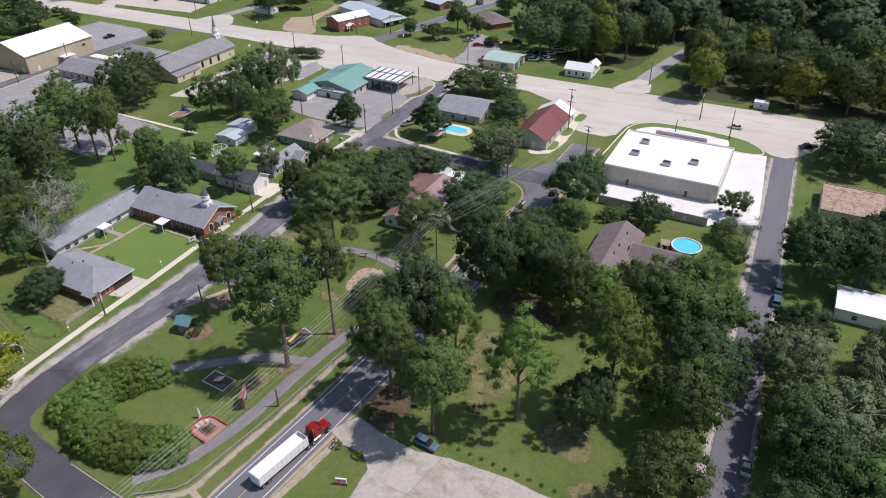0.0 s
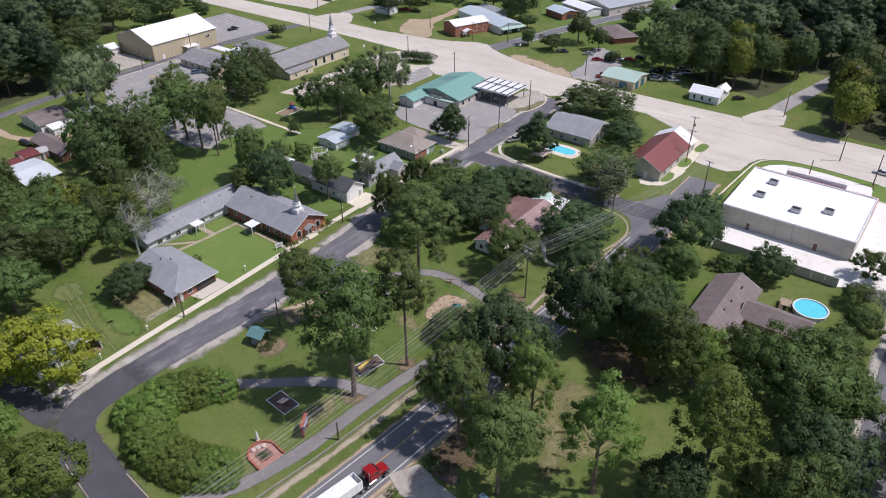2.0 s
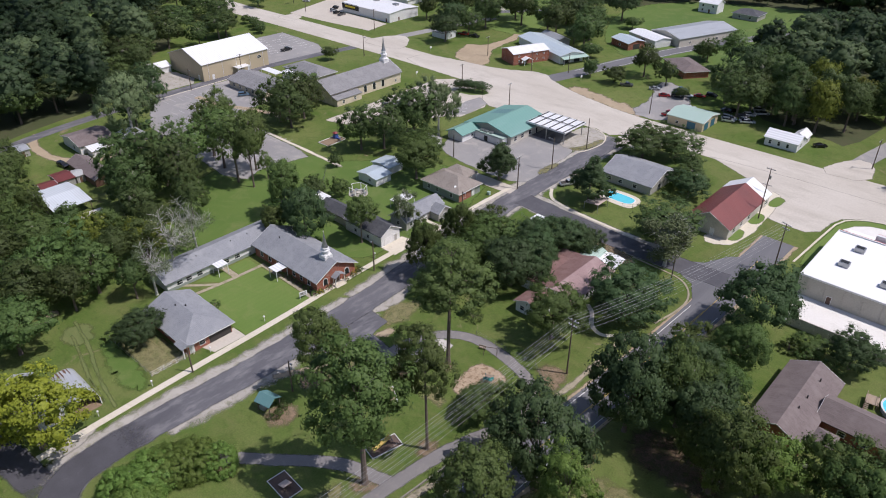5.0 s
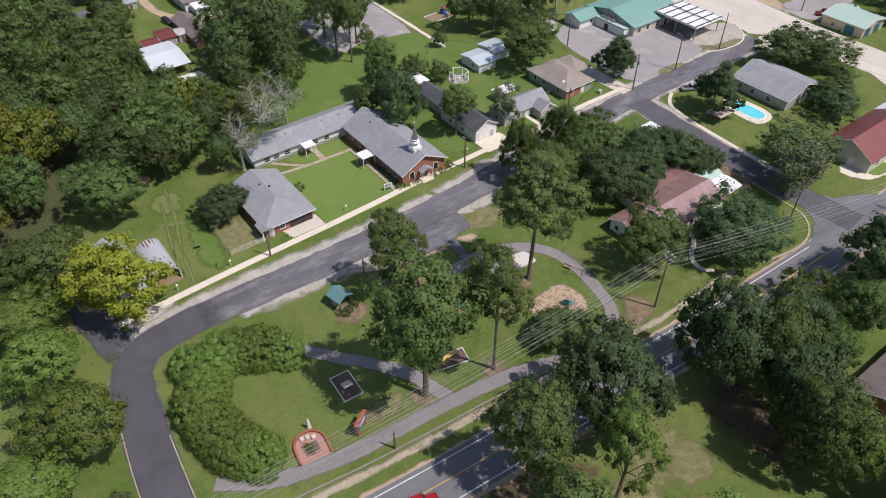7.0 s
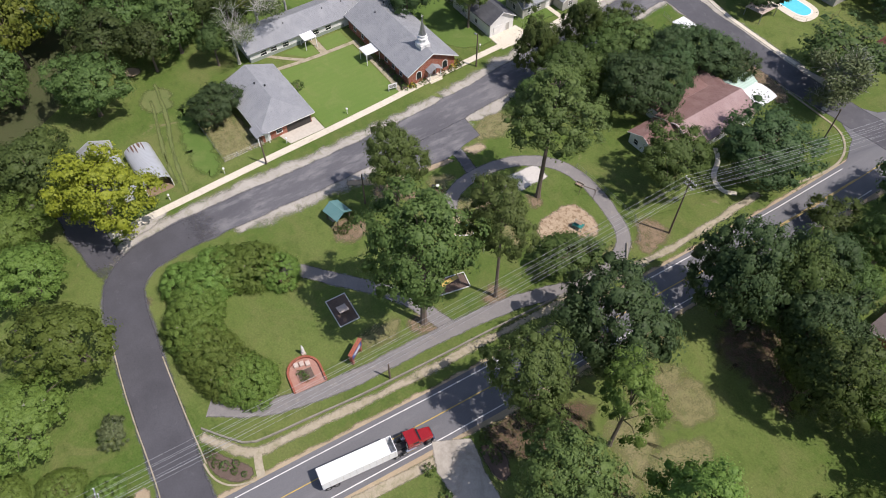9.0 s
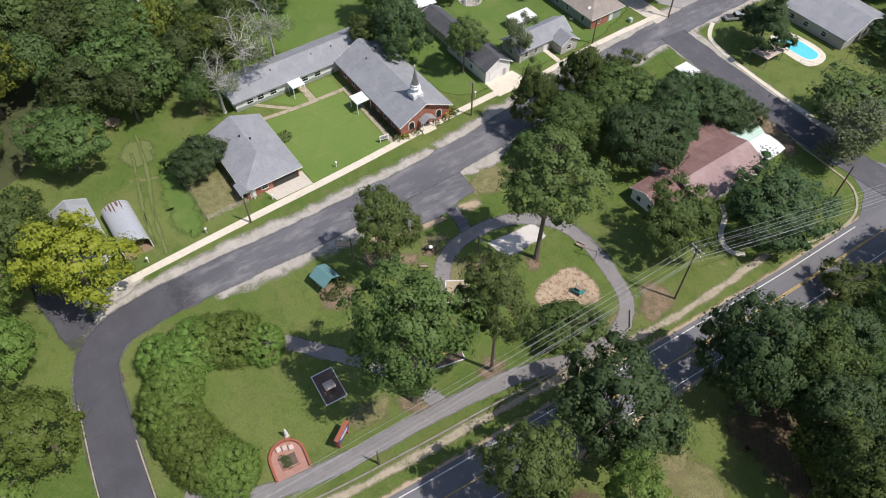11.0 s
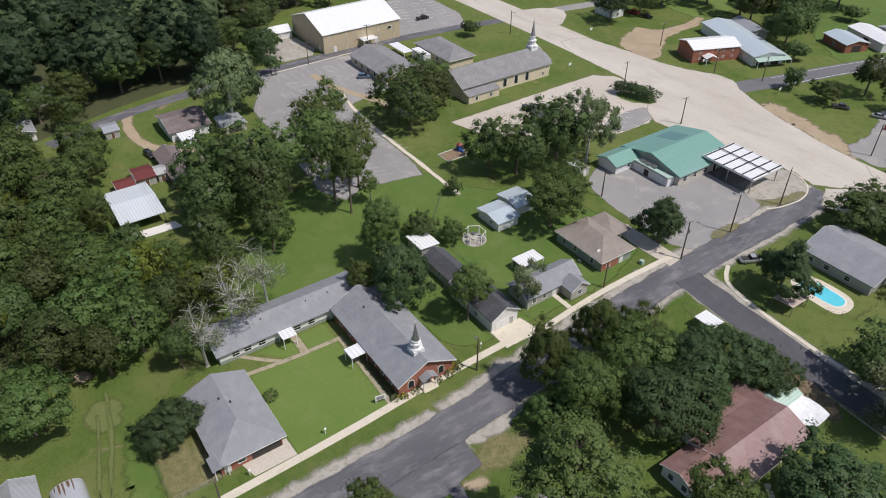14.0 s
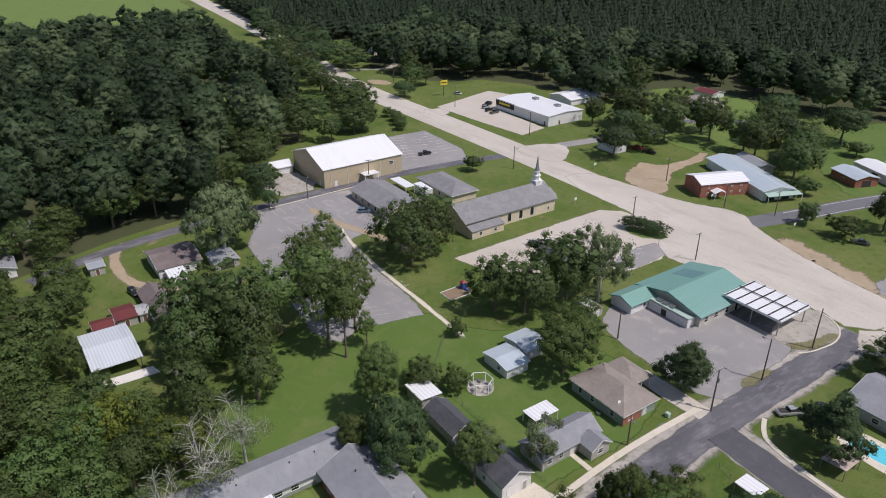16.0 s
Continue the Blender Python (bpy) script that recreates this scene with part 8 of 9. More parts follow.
# brick memorial: paved horseshoe with a low wall and a planted middle
mem = thing("brick_memorial", "horseshoe-shaped red brick memorial with a planted middle", "memorial", -82.4, 62.4, 0, -8)
floor_pts = [(2.4, -2.6), (2.4, 2.6), (-0.6, 2.6)] + [(-0.6 - 2.6 * math.sin(a), 2.6 * math.cos(a)) for a in [k * math.pi / 10 for k in range(1, 10)]] + [(-0.6, -2.6)]
part("paving", prism(bmesh.new(), floor_pts, 0, 0.08), "paver_red", mem)
arc = [(2.3, 2.6), (-0.6, 2.6)] + [(-0.6 - 2.6 * math.sin(a), 2.6 * math.cos(a)) for a in [k * math.pi / 10 for k in range(1, 10)]] + [(-0.6, -2.6), (2.3, -2.6)]
for p, q in zip(arc, arc[1:]):
    d = Vector((q[0] - p[0], q[1] - p[1])).normalized()
    n = Vector((-d.y, d.x)) * 0.17
    part("wall_segment", prism(bmesh.new(), [(p[0] + n.x, p[1] + n.y), (q[0] + n.x, q[1] + n.y), (q[0] - n.x, q[1] - n.y), (p[0] - n.x, p[1] - n.y)], 0, 0.5), "brick_red", mem)
part("planter", boxes((-1.0, 1.2, -1.3, 1.3, 0.08, 0.3)), "brick_red", mem)
part("soil", boxes((-0.85, 1.05, -1.15, 1.15, 0.3, 0.34)), "mulch", mem)
for k in range(3):
    part("stone_seat", boxes((-2.55 + 0.12 * k * k, -1.75 + 0.12 * k * k, -1.2 + k * 0.9, -0.5 + k * 0.9, 0.08, 0.5, 0.04)), "stone_pale", mem)
for k in range(5):
    tree("bush", -82.4 - 0.7 + 0.38 * k, 62.4 - 0.7 + 0.35 * (k % 3), 1.0, 0.6, "low green hedge plant in the memorial planter")
ob = thing("white_monument", "slender pale pointed monument on the lawn", "monument", -86.0, 63.9)
part("plinth", boxes((-0.35, 0.35, -0.35, 0.35, 0, 0.4)), "stone_pale", ob)
part("shaft", tube(bmesh.new(), [(0, 0, 0.4), (0, 0, 1.0), (0, 0, 2.0), (0, 0, 2.7)], [0.22, 0.3, 0.2, 0.03], 8), "trim_white", ob)

# kiosk with a green roof
kiosk = thing("park_kiosk", "small open kiosk with a green metal roof", "kiosk", -107.2, 82.6, 0, 12)
part("roof", gable_roof(bmesh.new(), -1.6, 1.6, -1.5, 1.5, 2.5, 0.9, "x", 0.35, 0.1), "roof_teal", kiosk)
for a in (-1.5, 1.5):
    for b in (-1.4, 1.4):
        part("post", boxes((a - 0.08, a + 0.08, b - 0.08, b + 0.08, 0, 2.5)), "pole_wood", kiosk)
part("counter", boxes((-1.4, -0.2, -1.2, 1.2, 0, 1.0)), "siding_grey", kiosk)
for k, (dx, dy) in enumerate(((2.4, -1.4), (2.6, 0.4), (1.4, 2.2), (2.2, 1.8), (0.2, 2.4), (3.1, -0.6))):
    tree("bush", -107.2 + dx, 82.6 + dy, 1.3 + 0.15 * k, 0.9, "garden shrub beside the kiosk")
for x, y, m in ((-103.4, 101.2, "steel_black"), (-103.0, 101.9, "trim_white")):
    can = thing("litter_bin", "round park litter bin" if m == "steel_black" else "round park litter bin with a white lid", "bin", x, y)
    part("drum", tube(bmesh.new(), [(0, 0, 0), (0, 0, 0.1), (0, 0, 0.85)], [0.3, 0.33, 0.35], 12), "steel_black", can)
    part("lid", tube(bmesh.new(), [(0, 0, 0.85), (0, 0, 0.95), (0, 0, 1.1)], [0.38, 0.36, 0.15], 12), m, can)


def bench(x, y, rz):
    b = thing("park_bench", "small dark park bench beside the path", "bench", x, y, 0, rz)
    for k in range(3):
        part("seat_slat", boxes((-0.8, 0.8, -0.2 + 0.15 * k, -0.08 + 0.15 * k, 0.42, 0.46)), "deck_wood", b)
    for k in range(2):
        part("back_slat", boxes((-0.8, 0.8, 0.26, 0.3, 0.55 + 0.2 * k, 0.68 + 0.2 * k)), "deck_wood", b)
    for s in (-0.65, 0.65):
        part("leg", boxes((s - 0.04, s + 0.04, -0.2, 0.3, 0, 0.42), (s - 0.04, s + 0.04, 0.22, 0.27, 0.42, 0.9)), "steel_black", b)


bench(-100.4, 98.6, 60)
bench(-88, 124.6, 20)
play = thing("climbing_set", "small green play frame on wood chips", "play equipment", -80.4, 117.5, 0, 20)
for a in (-0.9, 0.9):
    for b in (-0.6, 0.6):
        part("post", tube(bmesh.new(), [(a, b, 0), (a, b, 1.6)], 0.05, 6), "play_teal", play)
part("deck", boxes((-0.9, 0.9, -0.6, 0.6, 0.9, 0.98)), "play_teal", play)
part("roof", gable_roof(bmesh.new(), -0.6, 0.6, -0.4, 0.4, 1.6, 0.3, "x", 0.05, 0.05), "deck_wood", play)
swing_set = thing("swing_set", "low timber frame in the park grass", "play equipment", -85.6, 124.4, 0, 30)
for a in (-1.4, 1.4):
    part("leg", tube(bmesh.new(), [(a, -0.7, 0), (a, 0, 1.9), (a, 0.7, 0)], 0.05, 6), "pole_wood", swing_set)
part("beam", tube(bmesh.new(), [(-1.5, 0, 1.9), (1.5, 0, 1.9)], 0.06, 6), "pole_wood", swing_set)

# church things
cs = thing("church_sign", "white church notice board on posts", "sign", -131.9, 110.2, 0, 78)
part("board", boxes((-1.0, 1.0, -0.08, 0.08, 0.7, 1.8)), "trim_white", cs)
for k in range(4):
    part("text_bar", boxes((-0.75, 0.75 - 0.12 * (k % 2), -0.1, -0.08, 1.55 - 0.2 * k, 1.63 - 0.2 * k)), "steel_black", cs)
for s in (-0.9, 0.9):
    part("post", boxes((s - 0.06, s + 0.06, -0.06, 0.06, 0, 0.7)), "trim_white", cs)
for k, x in enumerate((-142.6, -140.6, -138.4, -136.2, -134.4, -132.8)):
    tree("bush", x, 112.9, 1.5 + 0.2 * (k % 2), 0.85, "round clipped shrub along the church wall", "church shrubs")
for x, y in ((-130.3, 114.4), (-130.2, 116.8), (-130.3, 122.0), (-130.2, 124.4), (-130.4, 126.4), (-131.0, 112.6)):
    tree("bush", x, y, 1.4, 0.9, "clipped shrub before the church front", "church shrubs")
tree("bush", -144.6, 93.8, 2.0, 1.5, "round dark shrub at the house corner")
tree("bush", -131.0, 127.2, 1.8, 1.0, "yellow-green shrub at the church corner")


# ---- fences ----
def fence(label, pts, step=2.4, h=1.2, material="steel"):
    t = thing("wire_fence", label, "fence")
    for a, b in zip(pts, pts[1:]):
        a, b = Vector(a), Vector(b)
        k = max(1, int((b - a).length / step))
        for j in range(k + 1):
            p = a.lerp(b, j / k)
            part("post", tube(bmesh.new(), [(p.x, p.y, 0), (p.x, p.y, h)], 0.04, 5), material, t)
        for z in (h * 0.97, h * 0.55, h * 0.15):
            part("rail", tube(bmesh.new(), [(a.x, a.y, z), (b.x, b.y, z)], 0.018, 4), material, t)


fence("low wire fence round the house yard", [(-150.9, 71.4), (-132.7, 71.5), (-132.7, 80)])
fence("wire fence beside the park house", [(-92.1, 127.5), (-76.1, 127.7), (-71.5, 124.5)])
fence("wire fence beside the white garage", [(-152, 138.6), (-133, 137.8)])
fence("wire fence of the back garden", [(-163, 148.6), (-134, 148.0)])
fence("dark board fence beside the pool", [(-99, 201.4), (-94, 204.5), (-94, 212)], 2.0, 1.7, "trim_brown")
fence("wire fence beside the lot", [(-184, 160), (-176, 152), (-172, 150)])
fence("low fence along the garden lane", [(-118, 178), (-104, 174.8)], 2.4, 1.1)


# ---- pools ----
rp = thing("round_pool", "round above-ground pool with pale wall and blue water", "swimming pool", -15.6, 164.3)
bm = bmesh.new()
sec = [(3.55, 0.05), (3.55, 1.2), (3.85, 1.2), (3.85, 1.27), (3.5, 1.27), (3.5, 0.05)]
rows = [[bm.verts.new((r * math.cos(a), r * math.sin(a), z)) for r, z in sec] for a in [k * math.tau / 32 for k in range(32)]]
for i in range(32):
    for j in range(6):
        bm.faces.new((rows[i][j], rows[i][(j + 1) % 6], rows[(i + 1) % 32][(j + 1) % 6], rows[(i + 1) % 32][j]))
part("pool_wall", bm, "pool_rim", rp)
part("water", tube(bmesh.new(), [(0, 0, 0.02), (0, 0, 1.05)], 3.5, 32), "pool_water", rp)
for k in range(16):
    a = k * math.tau / 16
    part("upright", boxes((3.56 * math.cos(a) - 0.08, 3.56 * math.cos(a) + 0.08, 3.56 * math.sin(a) - 0.08, 3.56 * math.sin(a) + 0.08, 0, 1.2)), "pool_rim", rp)
dk = thing("pool_deck_platform", "small weathered wooden deck beside the round pool", "deck", -20.8, 163.6, 0, 8)
for k in range(8):
    part("deck_board", boxes((-1.2 + 0.3 * k, -0.92 + 0.3 * k, -1.5, 1.5, 1.08, 1.14)), "deck_wood", dk)
for a in (-1.1, 1.0):
    for b in (-1.4, 1.4):
        part("post", boxes((a - 0.06, a + 0.06, b - 0.06, b + 0.06, 0, 1.9)), "deck_wood", dk)
    part("rail", boxes((a - 0.03, a + 0.03, -1.4, 1.4, 1.8, 1.88)), "deck_wood", dk)
for k in range(4):
    part("step", boxes((-1.2, -0.4, -1.8 - 0.28 * k, -1.52 - 0.28 * k, 0.86 - 0.24 * k, 0.92 - 0.24 * k), (-1.2, -1.14, -1.8 - 0.28 * k, -1.52 - 0.28 * k, 0, 0.86 - 0.24 * k)), "deck_wood", dk)
gp = thing("garden_pool", "in-ground garden pool of bright turquoise water", "swimming pool", -103.6, 206.9)
shape = rounded([(-5.2, -2.0), (2.4, -2.4), (5.0, -1.8), (5.4, 0.6), (4.2, 2.4), (-5.2, 2.2)], 3)
part("coping", prism(bmesh.new(), [(p[0] * 1.08, p[1] * 1.14) for p in shape], 0.0, 0.10), "concrete_white", gp)
part("water", prism(bmesh.new(), shape, 0.02, 0.115), "pool_water", gp)
post_canopy("pool_canopy", "pale canopy on posts beside the pool", -107.4, -102.6, 193.8, 199.6, 2.4, "stone_pale", "steel", 0.08, 0.25)
post_canopy("metal_carport", "small white metal carport at the lane", -112.8, -108.2, 174.6, 178.4, 2.4, "metal_white", "steel", 0.12, 0.0)
hut = thing("swing_pergola", "round timber swing pergola over a stone patio", "pergola", -163.2, 155.4)
part("patio", tube(bmesh.new(), [(0, 0, -0.05), (0, 0, 0.06)], 3.0, 20), "gravel", hut)
cn = [(2.7 * math.cos(k * math.tau / 6), 2.7 * math.sin(k * math.tau / 6)) for k in range(6)]
for (a, b), (c, d) in zip(cn, cn[1:] + cn[:1]):
    part("post", boxes((a - 0.09, a + 0.09, b - 0.09, b + 0.09, 0, 2.5)), "trim_white", hut)
    part("rail", tube(bmesh.new(), [(a, b, 2.45), (c, d, 2.45)], 0.09, 6), "trim_white", hut)
for (a, b), (c, d) in list(zip(cn, cn[1:] + cn[:1]))[:5]:
    mx, my = (a + c) / 2 * 0.9, (b + d) / 2 * 0.9
    part("swing_seat", boxes((mx - 0.55, mx + 0.55, my - 0.3, my + 0.3, 0.45, 0.55)), "steel", hut)
part("fire_pit", tube(bmesh.new(), [(0, 0, 0), (0, 0, 0.45)], [0.6, 0.55], 12), "cement_wall", hut)
framed_pad("play_pad", "reddish play pad with a white border near the chapel", -200.4, 176.2, 5.0, 8.6, 2, "red_dirt")
ps = thing("play_set", "small colourful play set on the pad", "play equipment", -201.4, 178.6, 0.06)
part("tower", boxes((-0.7, 0.7, -0.7, 0.7, 0, 1.4)), "play_blue", ps)
part("roof", hip_roof(bmesh.new(), -0.8, 0.8, -0.8, 0.8, 1.9, 0.6, "x", 0.1, 0.06, 0.98), "play_red", ps)
part("slide", boxes((0.7, 2.4, -0.3, 0.3, 0.3, 0.5)), "play_blue", ps)


# ---- vehicles ----
def lofted(bm, sections):
    """A body from cross-sections (x, half width, z low, z high, tuck) along its length."""
    rings = []
    for x, w, z0, z1, tuck in sections:
        m = (z0 + z1) / 2
        rings.append([bm.verts.new((x, s * v, z)) for s, v, z in ((-1, w * 0.92, z0), (1, w * 0.92, z0), (1, w, m), (1, w * tuck, z1), (-1, w * tuck, z1), (-1, w, m))])
    for a, b in zip(rings, rings[1:]):
        for i in range(6):
            bm.faces.new((a[i], a[(i + 1) % 6], b[(i + 1) % 6], b[i]))
    bm.faces.new(rings[0][::-1])
    bm.faces.new(rings[-1])
    return bm


def wheels(parent, xs, w, r=0.33):
    for x in xs:
        for s in (-1, 1):
            t = part("wheel", tube(bmesh.new(), [(x, s * (w - 0.22), r), (x, s * (w + 0.01), r)], r, 14), "tyre", parent)
            part("rim", tube(bmesh.new(), [(x, s * (w + 0.01), r), (x, s * (w + 0.025), r)], r * 0.6, 10), "rim", t)


def car(x, y, rz, paint, kind, label):
    """A parked vehicle facing along its own x axis, turned by rz."""
    c = thing({"pickup": "pickup_truck", "suv": "suv"}.get(kind, "car"), label, "car", x, y, 0.03, rz)
    p = "paint_" + paint
    if kind == "pickup":
        part("body", lofted(bmesh.new(), [(-2.85, 0.9, 0.45, 0.95, 0.97), (-2.7, 0.97, 0.4, 1.08, 0.98), (0.6, 0.97, 0.38, 1.1, 0.97), (1.2, 0.97, 0.38, 1.12, 0.95), (2.5, 0.95, 0.4, 1.02, 0.92), (2.8, 0.85, 0.45, 0.8, 0.95)]), p, c)
        # dark sheet on the closed body, painted as the shaded hollow of the bed
        part("bed", boxes((-2.55, -0.75, -0.78, 0.78, 1.09, 1.14)), "shade_dark", c)
        part("cabin", lofted(bmesh.new(), [(-0.65, 0.88, 1.05, 1.1, 0.95), (-0.5, 0.88, 1.05, 1.78, 0.82), (0.9, 0.88, 1.05, 1.8, 0.80), (1.7, 0.88, 1.05, 1.12, 0.95)]), "glass_car", c)
        part("roof_panel", boxes((-0.48, 0.88, -0.70, 0.70, 1.785, 1.84, 0.02)), p, c)
        wheels(c, (-1.75, 1.85), 0.96, 0.39)
        ends = (-2.83, 2.78)
    elif kind == "suv":
        part("body", lofted(bmesh.new(), [(-2.3, 0.86, 0.4, 0.9, 0.97), (-2.2, 0.92, 0.35, 1.08, 0.97), (0.9, 0.93, 0.33, 1.08, 0.96), (2.1, 0.9, 0.36, 0.98, 0.9), (2.35, 0.8, 0.42, 0.78, 0.95)]), p, c)
        part("cabin", lofted(bmesh.new(), [(-2.15, 0.84, 1.02, 1.1, 0.97), (-1.9, 0.84, 1.02, 1.66, 0.86), (0.3, 0.84, 1.02, 1.68, 0.82), (1.15, 0.84, 1.02, 1.1, 0.95)]), "glass_car", c)
        part("roof_panel", boxes((-1.95, 0.32, -0.70, 0.70, 1.665, 1.72, 0.02)), p, c)
        wheels(c, (-1.4, 1.45), 0.92, 0.36)
        ends = (-2.29, 2.33)
    else:
        part("body", lofted(bmesh.new(), [(-2.35, 0.8, 0.4, 0.85, 0.95), (-2.2, 0.88, 0.32, 0.98, 0.95), (-1.2, 0.9, 0.3, 0.98, 0.95), (1.0, 0.9, 0.3, 0.96, 0.95), (2.1, 0.86, 0.33, 0.84, 0.9), (2.35, 0.75, 0.38, 0.65, 0.95)]), p, c)
        part("cabin", lofted(bmesh.new(), [(-1.75, 0.8, 0.92, 0.98, 0.95), (-0.95, 0.8, 0.92, 1.42, 0.78), (0.2, 0.8, 0.92, 1.44, 0.78), (1.15, 0.8, 0.92, 0.97, 0.95)]), "glass_car", c)
        part("roof_panel", boxes((-0.95, 0.22, -0.62, 0.62, 1.425, 1.475, 0.02)), p, c)
        wheels(c, (-1.4, 1.4), 0.88, 0.32)
        ends = (-2.34, 2.33)
    for s in (-0.62, 0.62):
        part("tail_light", boxes((ends[0] - 0.02, ends[0] + 0.06, s - 0.14, s + 0.14, 0.66, 0.8)), "trim_red", c)
        part("headlight", boxes((ends[1] - 0.12, ends[1] + 0.02, s - 0.15, s + 0.15, 0.6, 0.72)), "chrome", c)
    return c


car(7.4, 150.6, 92, "steelblue", "suv", "steel-blue car parked on the gravel verge")
car(7.3, 156.4, 92, "silver", "suv", "silver car parked on the gravel verge")
car(7.9, 97.6, 92, "silver", "sedan", "silver sedan parked under the trees")
car(7.8, 88.6, 92, "black", "suv", "dark car parked under the trees")
car(4.6, 125.0, 92, "grey", "sedan", "grey car in the shade of the street")
car(7.4, 243.4, -150, "black", "pickup", "dark pickup turning off the highway")
car(-16.0, 250.2, 176, "white", "sedan", "white sedan on the pale highway")
car(-119.4, 203.6, 62, "silver", "pickup", "silver pickup parked at the kerb")
car(-117.0, 210.0, 80, "black", "sedan", "dark car parked by the hedge tree")
car(-263.0, 181.6, 60, "steelblue", "suv", "steel-blue car before the church office")
car(-302.3, 232.4, 84, "black", "pickup", "black pickup on the gymnasium lot")
car(-308.6, 220.0, 120, "grey", "suv", "dark car beside the gymnasium")
car(-210.4, 212.6, 40, "grey", "suv", "dark car on the sandy lot")
car(-209.4, 216.6, 40, "white", "pickup", "white pickup on the sandy lot")
for x, y, m, k in ((-352, 305, "grey", "sedan"), (-349.5, 302, "black", "pickup"), (-346, 298.4, "silver", "suv"), (-341, 296.6, "black", "suv"), (-336, 296.2, "grey", "pickup")):
    car(x, y, 100, m, k, m + " vehicle parked before the roadside store")
car(-377, 303, 30, "white", "sedan", "white car on the store lot")
car(-257.4, 311.4, 20, "red", "pickup", "red pickup beside the cottage")
car(-262, 305.6, 60, "grey", "suv", "dark car beside the cottage")
car(-250.6, 312, 20, "black", "pickup", "dark pickup in the yard")
car(-125, 279.4, 70, "red", "pickup", "red pickup beside the green garage")
car(-121.6, 291, 40, "white", "sedan", "white car behind the green garage")
for x, y, m, k in ((-154, 298, "grey", "pickup"), (-143, 302, "silver", "sedan"), (-136, 297, "red", "sedan"), (-132, 300, "black", "suv"), (-105.6, 290, "silver", "pickup"), (-101.6, 299, "white", "suv"),
                   (-99.6, 291.4, "white", "sedan"), (-101, 307, "white", "suv"), (-110, 298, "grey", "sedan")):
    car(x, y, 30, m, k, m + " vehicle parked on the grass across the highway")
car(-105.2, 288.2, 20, "white", "suv", "white car parked on the grass by the garage")
car(-100.4, 292.6, 15, "white", "suv", "white car parked under the trees by the garage")
car(-71.6, 287, 40, "black", "sedan", "dark car behind the white cottage")
car(20, 112, 60, "white", "suv", "white car between the trees")
car(25.4, 128, 30, "blue", "sedan", "dark blue car between the trees")
car(-44.2, 77.2, -8, "steelblue", "suv", "pale blue car parked beside the drive")
for k in range(9):
    tree("bush", -38.5 + 2.3 * k, 79.0 - 0.1 * k, 0.7, 0.4, "tiny planted shrub along the slab edge", "slab shrubs")
for k, (x, y, rz, m, kd) in enumerate(((-134.2, 307.4, 60, "steelblue", "pickup"), (-128.9, 303.1, 20, "white", "sedan"), (-125.0, 306.0, 20, "red", "sedan"), (-121.7, 310.0, 10, "black", "suv"), (-106.4, 291.0, 10, "white", "suv"), (-103.0, 296.4, 30, "grey", "sedan"), (-98.9, 292.4, 15, "silver", "sedan"), (-98.5, 303.5, 40, "white", "pickup"), (-108, 299, 70, "black", "suv"))):
    car(x, y, rz, m, kd, m + " vehicle parked under the trees behind the garage")
car(-249, 102.6, 10, "black", "suv", "dark vehicle beside the cabin")

# semi-trailer truck
semi = thing("semi_truck", "red semi truck with a long white open-topped trailer", "truck", -64.3, 64.6, 0.03, 80.6)
bm = bmesh.new()
box(bm, -8.8, 2.6, -1.25, 1.25, 1.1, 1.25)
for x0, x1, y0, y1 in ((-8.8, 2.6, -1.27, -1.17), (-8.8, 2.6, 1.17, 1.27), (-8.8, -8.7, -1.17, 1.17), (2.5, 2.6, -1.17, 1.17)):
    box(bm, x0, x1, y0, y1, 1.25, 3.2)
trailer = part("trailer", bm, "metal_white", semi, "white trailer with a tarpaulin over its load")
bm = bmesh.new()
bmesh.ops.create_grid(bm, x_segments=24, y_segments=6, size=1.0)
for v in bm.verts:
    v.co = Vector((-3.5 + v.co.x * 5.2, v.co.y * 1.2, 3.16 + 0.12 * (1 - v.co.y ** 2) + 0.04 * noise.noise(v.co * 3)))
bmesh.ops.solidify(bm, geom=bm.faces[:], thickness=0.03)
part("tarpaulin", bm, "tarp_white", trailer)
for k in range(12):
    for s in (-1, 1):
        part("rib", boxes((-8.7 + k * 1.0, -8.62 + k * 1.0, *sorted((s * 1.27, s * 1.33)), 1.2, 3.15)), "trim_white", trailer)
part("chassis", boxes((-8.6, 8.2, -0.45, 0.45, 0.75, 1.0)), "steel_black", semi)
part("hood", lofted(bmesh.new(), [(6.6, 1.0, 0.9, 2.0, 0.9), (8.2, 0.92, 0.85, 1.75, 0.85), (8.5, 0.8, 0.9, 1.5, 0.9)]), "paint_red", semi)
cab = part("cab", lofted(bmesh.new(), [(4.4, 1.15, 0.9, 2.9, 0.95), (6.0, 1.15, 0.9, 2.9, 0.9), (6.6, 1.1, 0.9, 2.1, 0.92)]), "paint_red", semi)
part("windscreen", boxes((6.0, 6.5, -0.9, 0.9, 2.15, 2.6)), "glass_car", cab)
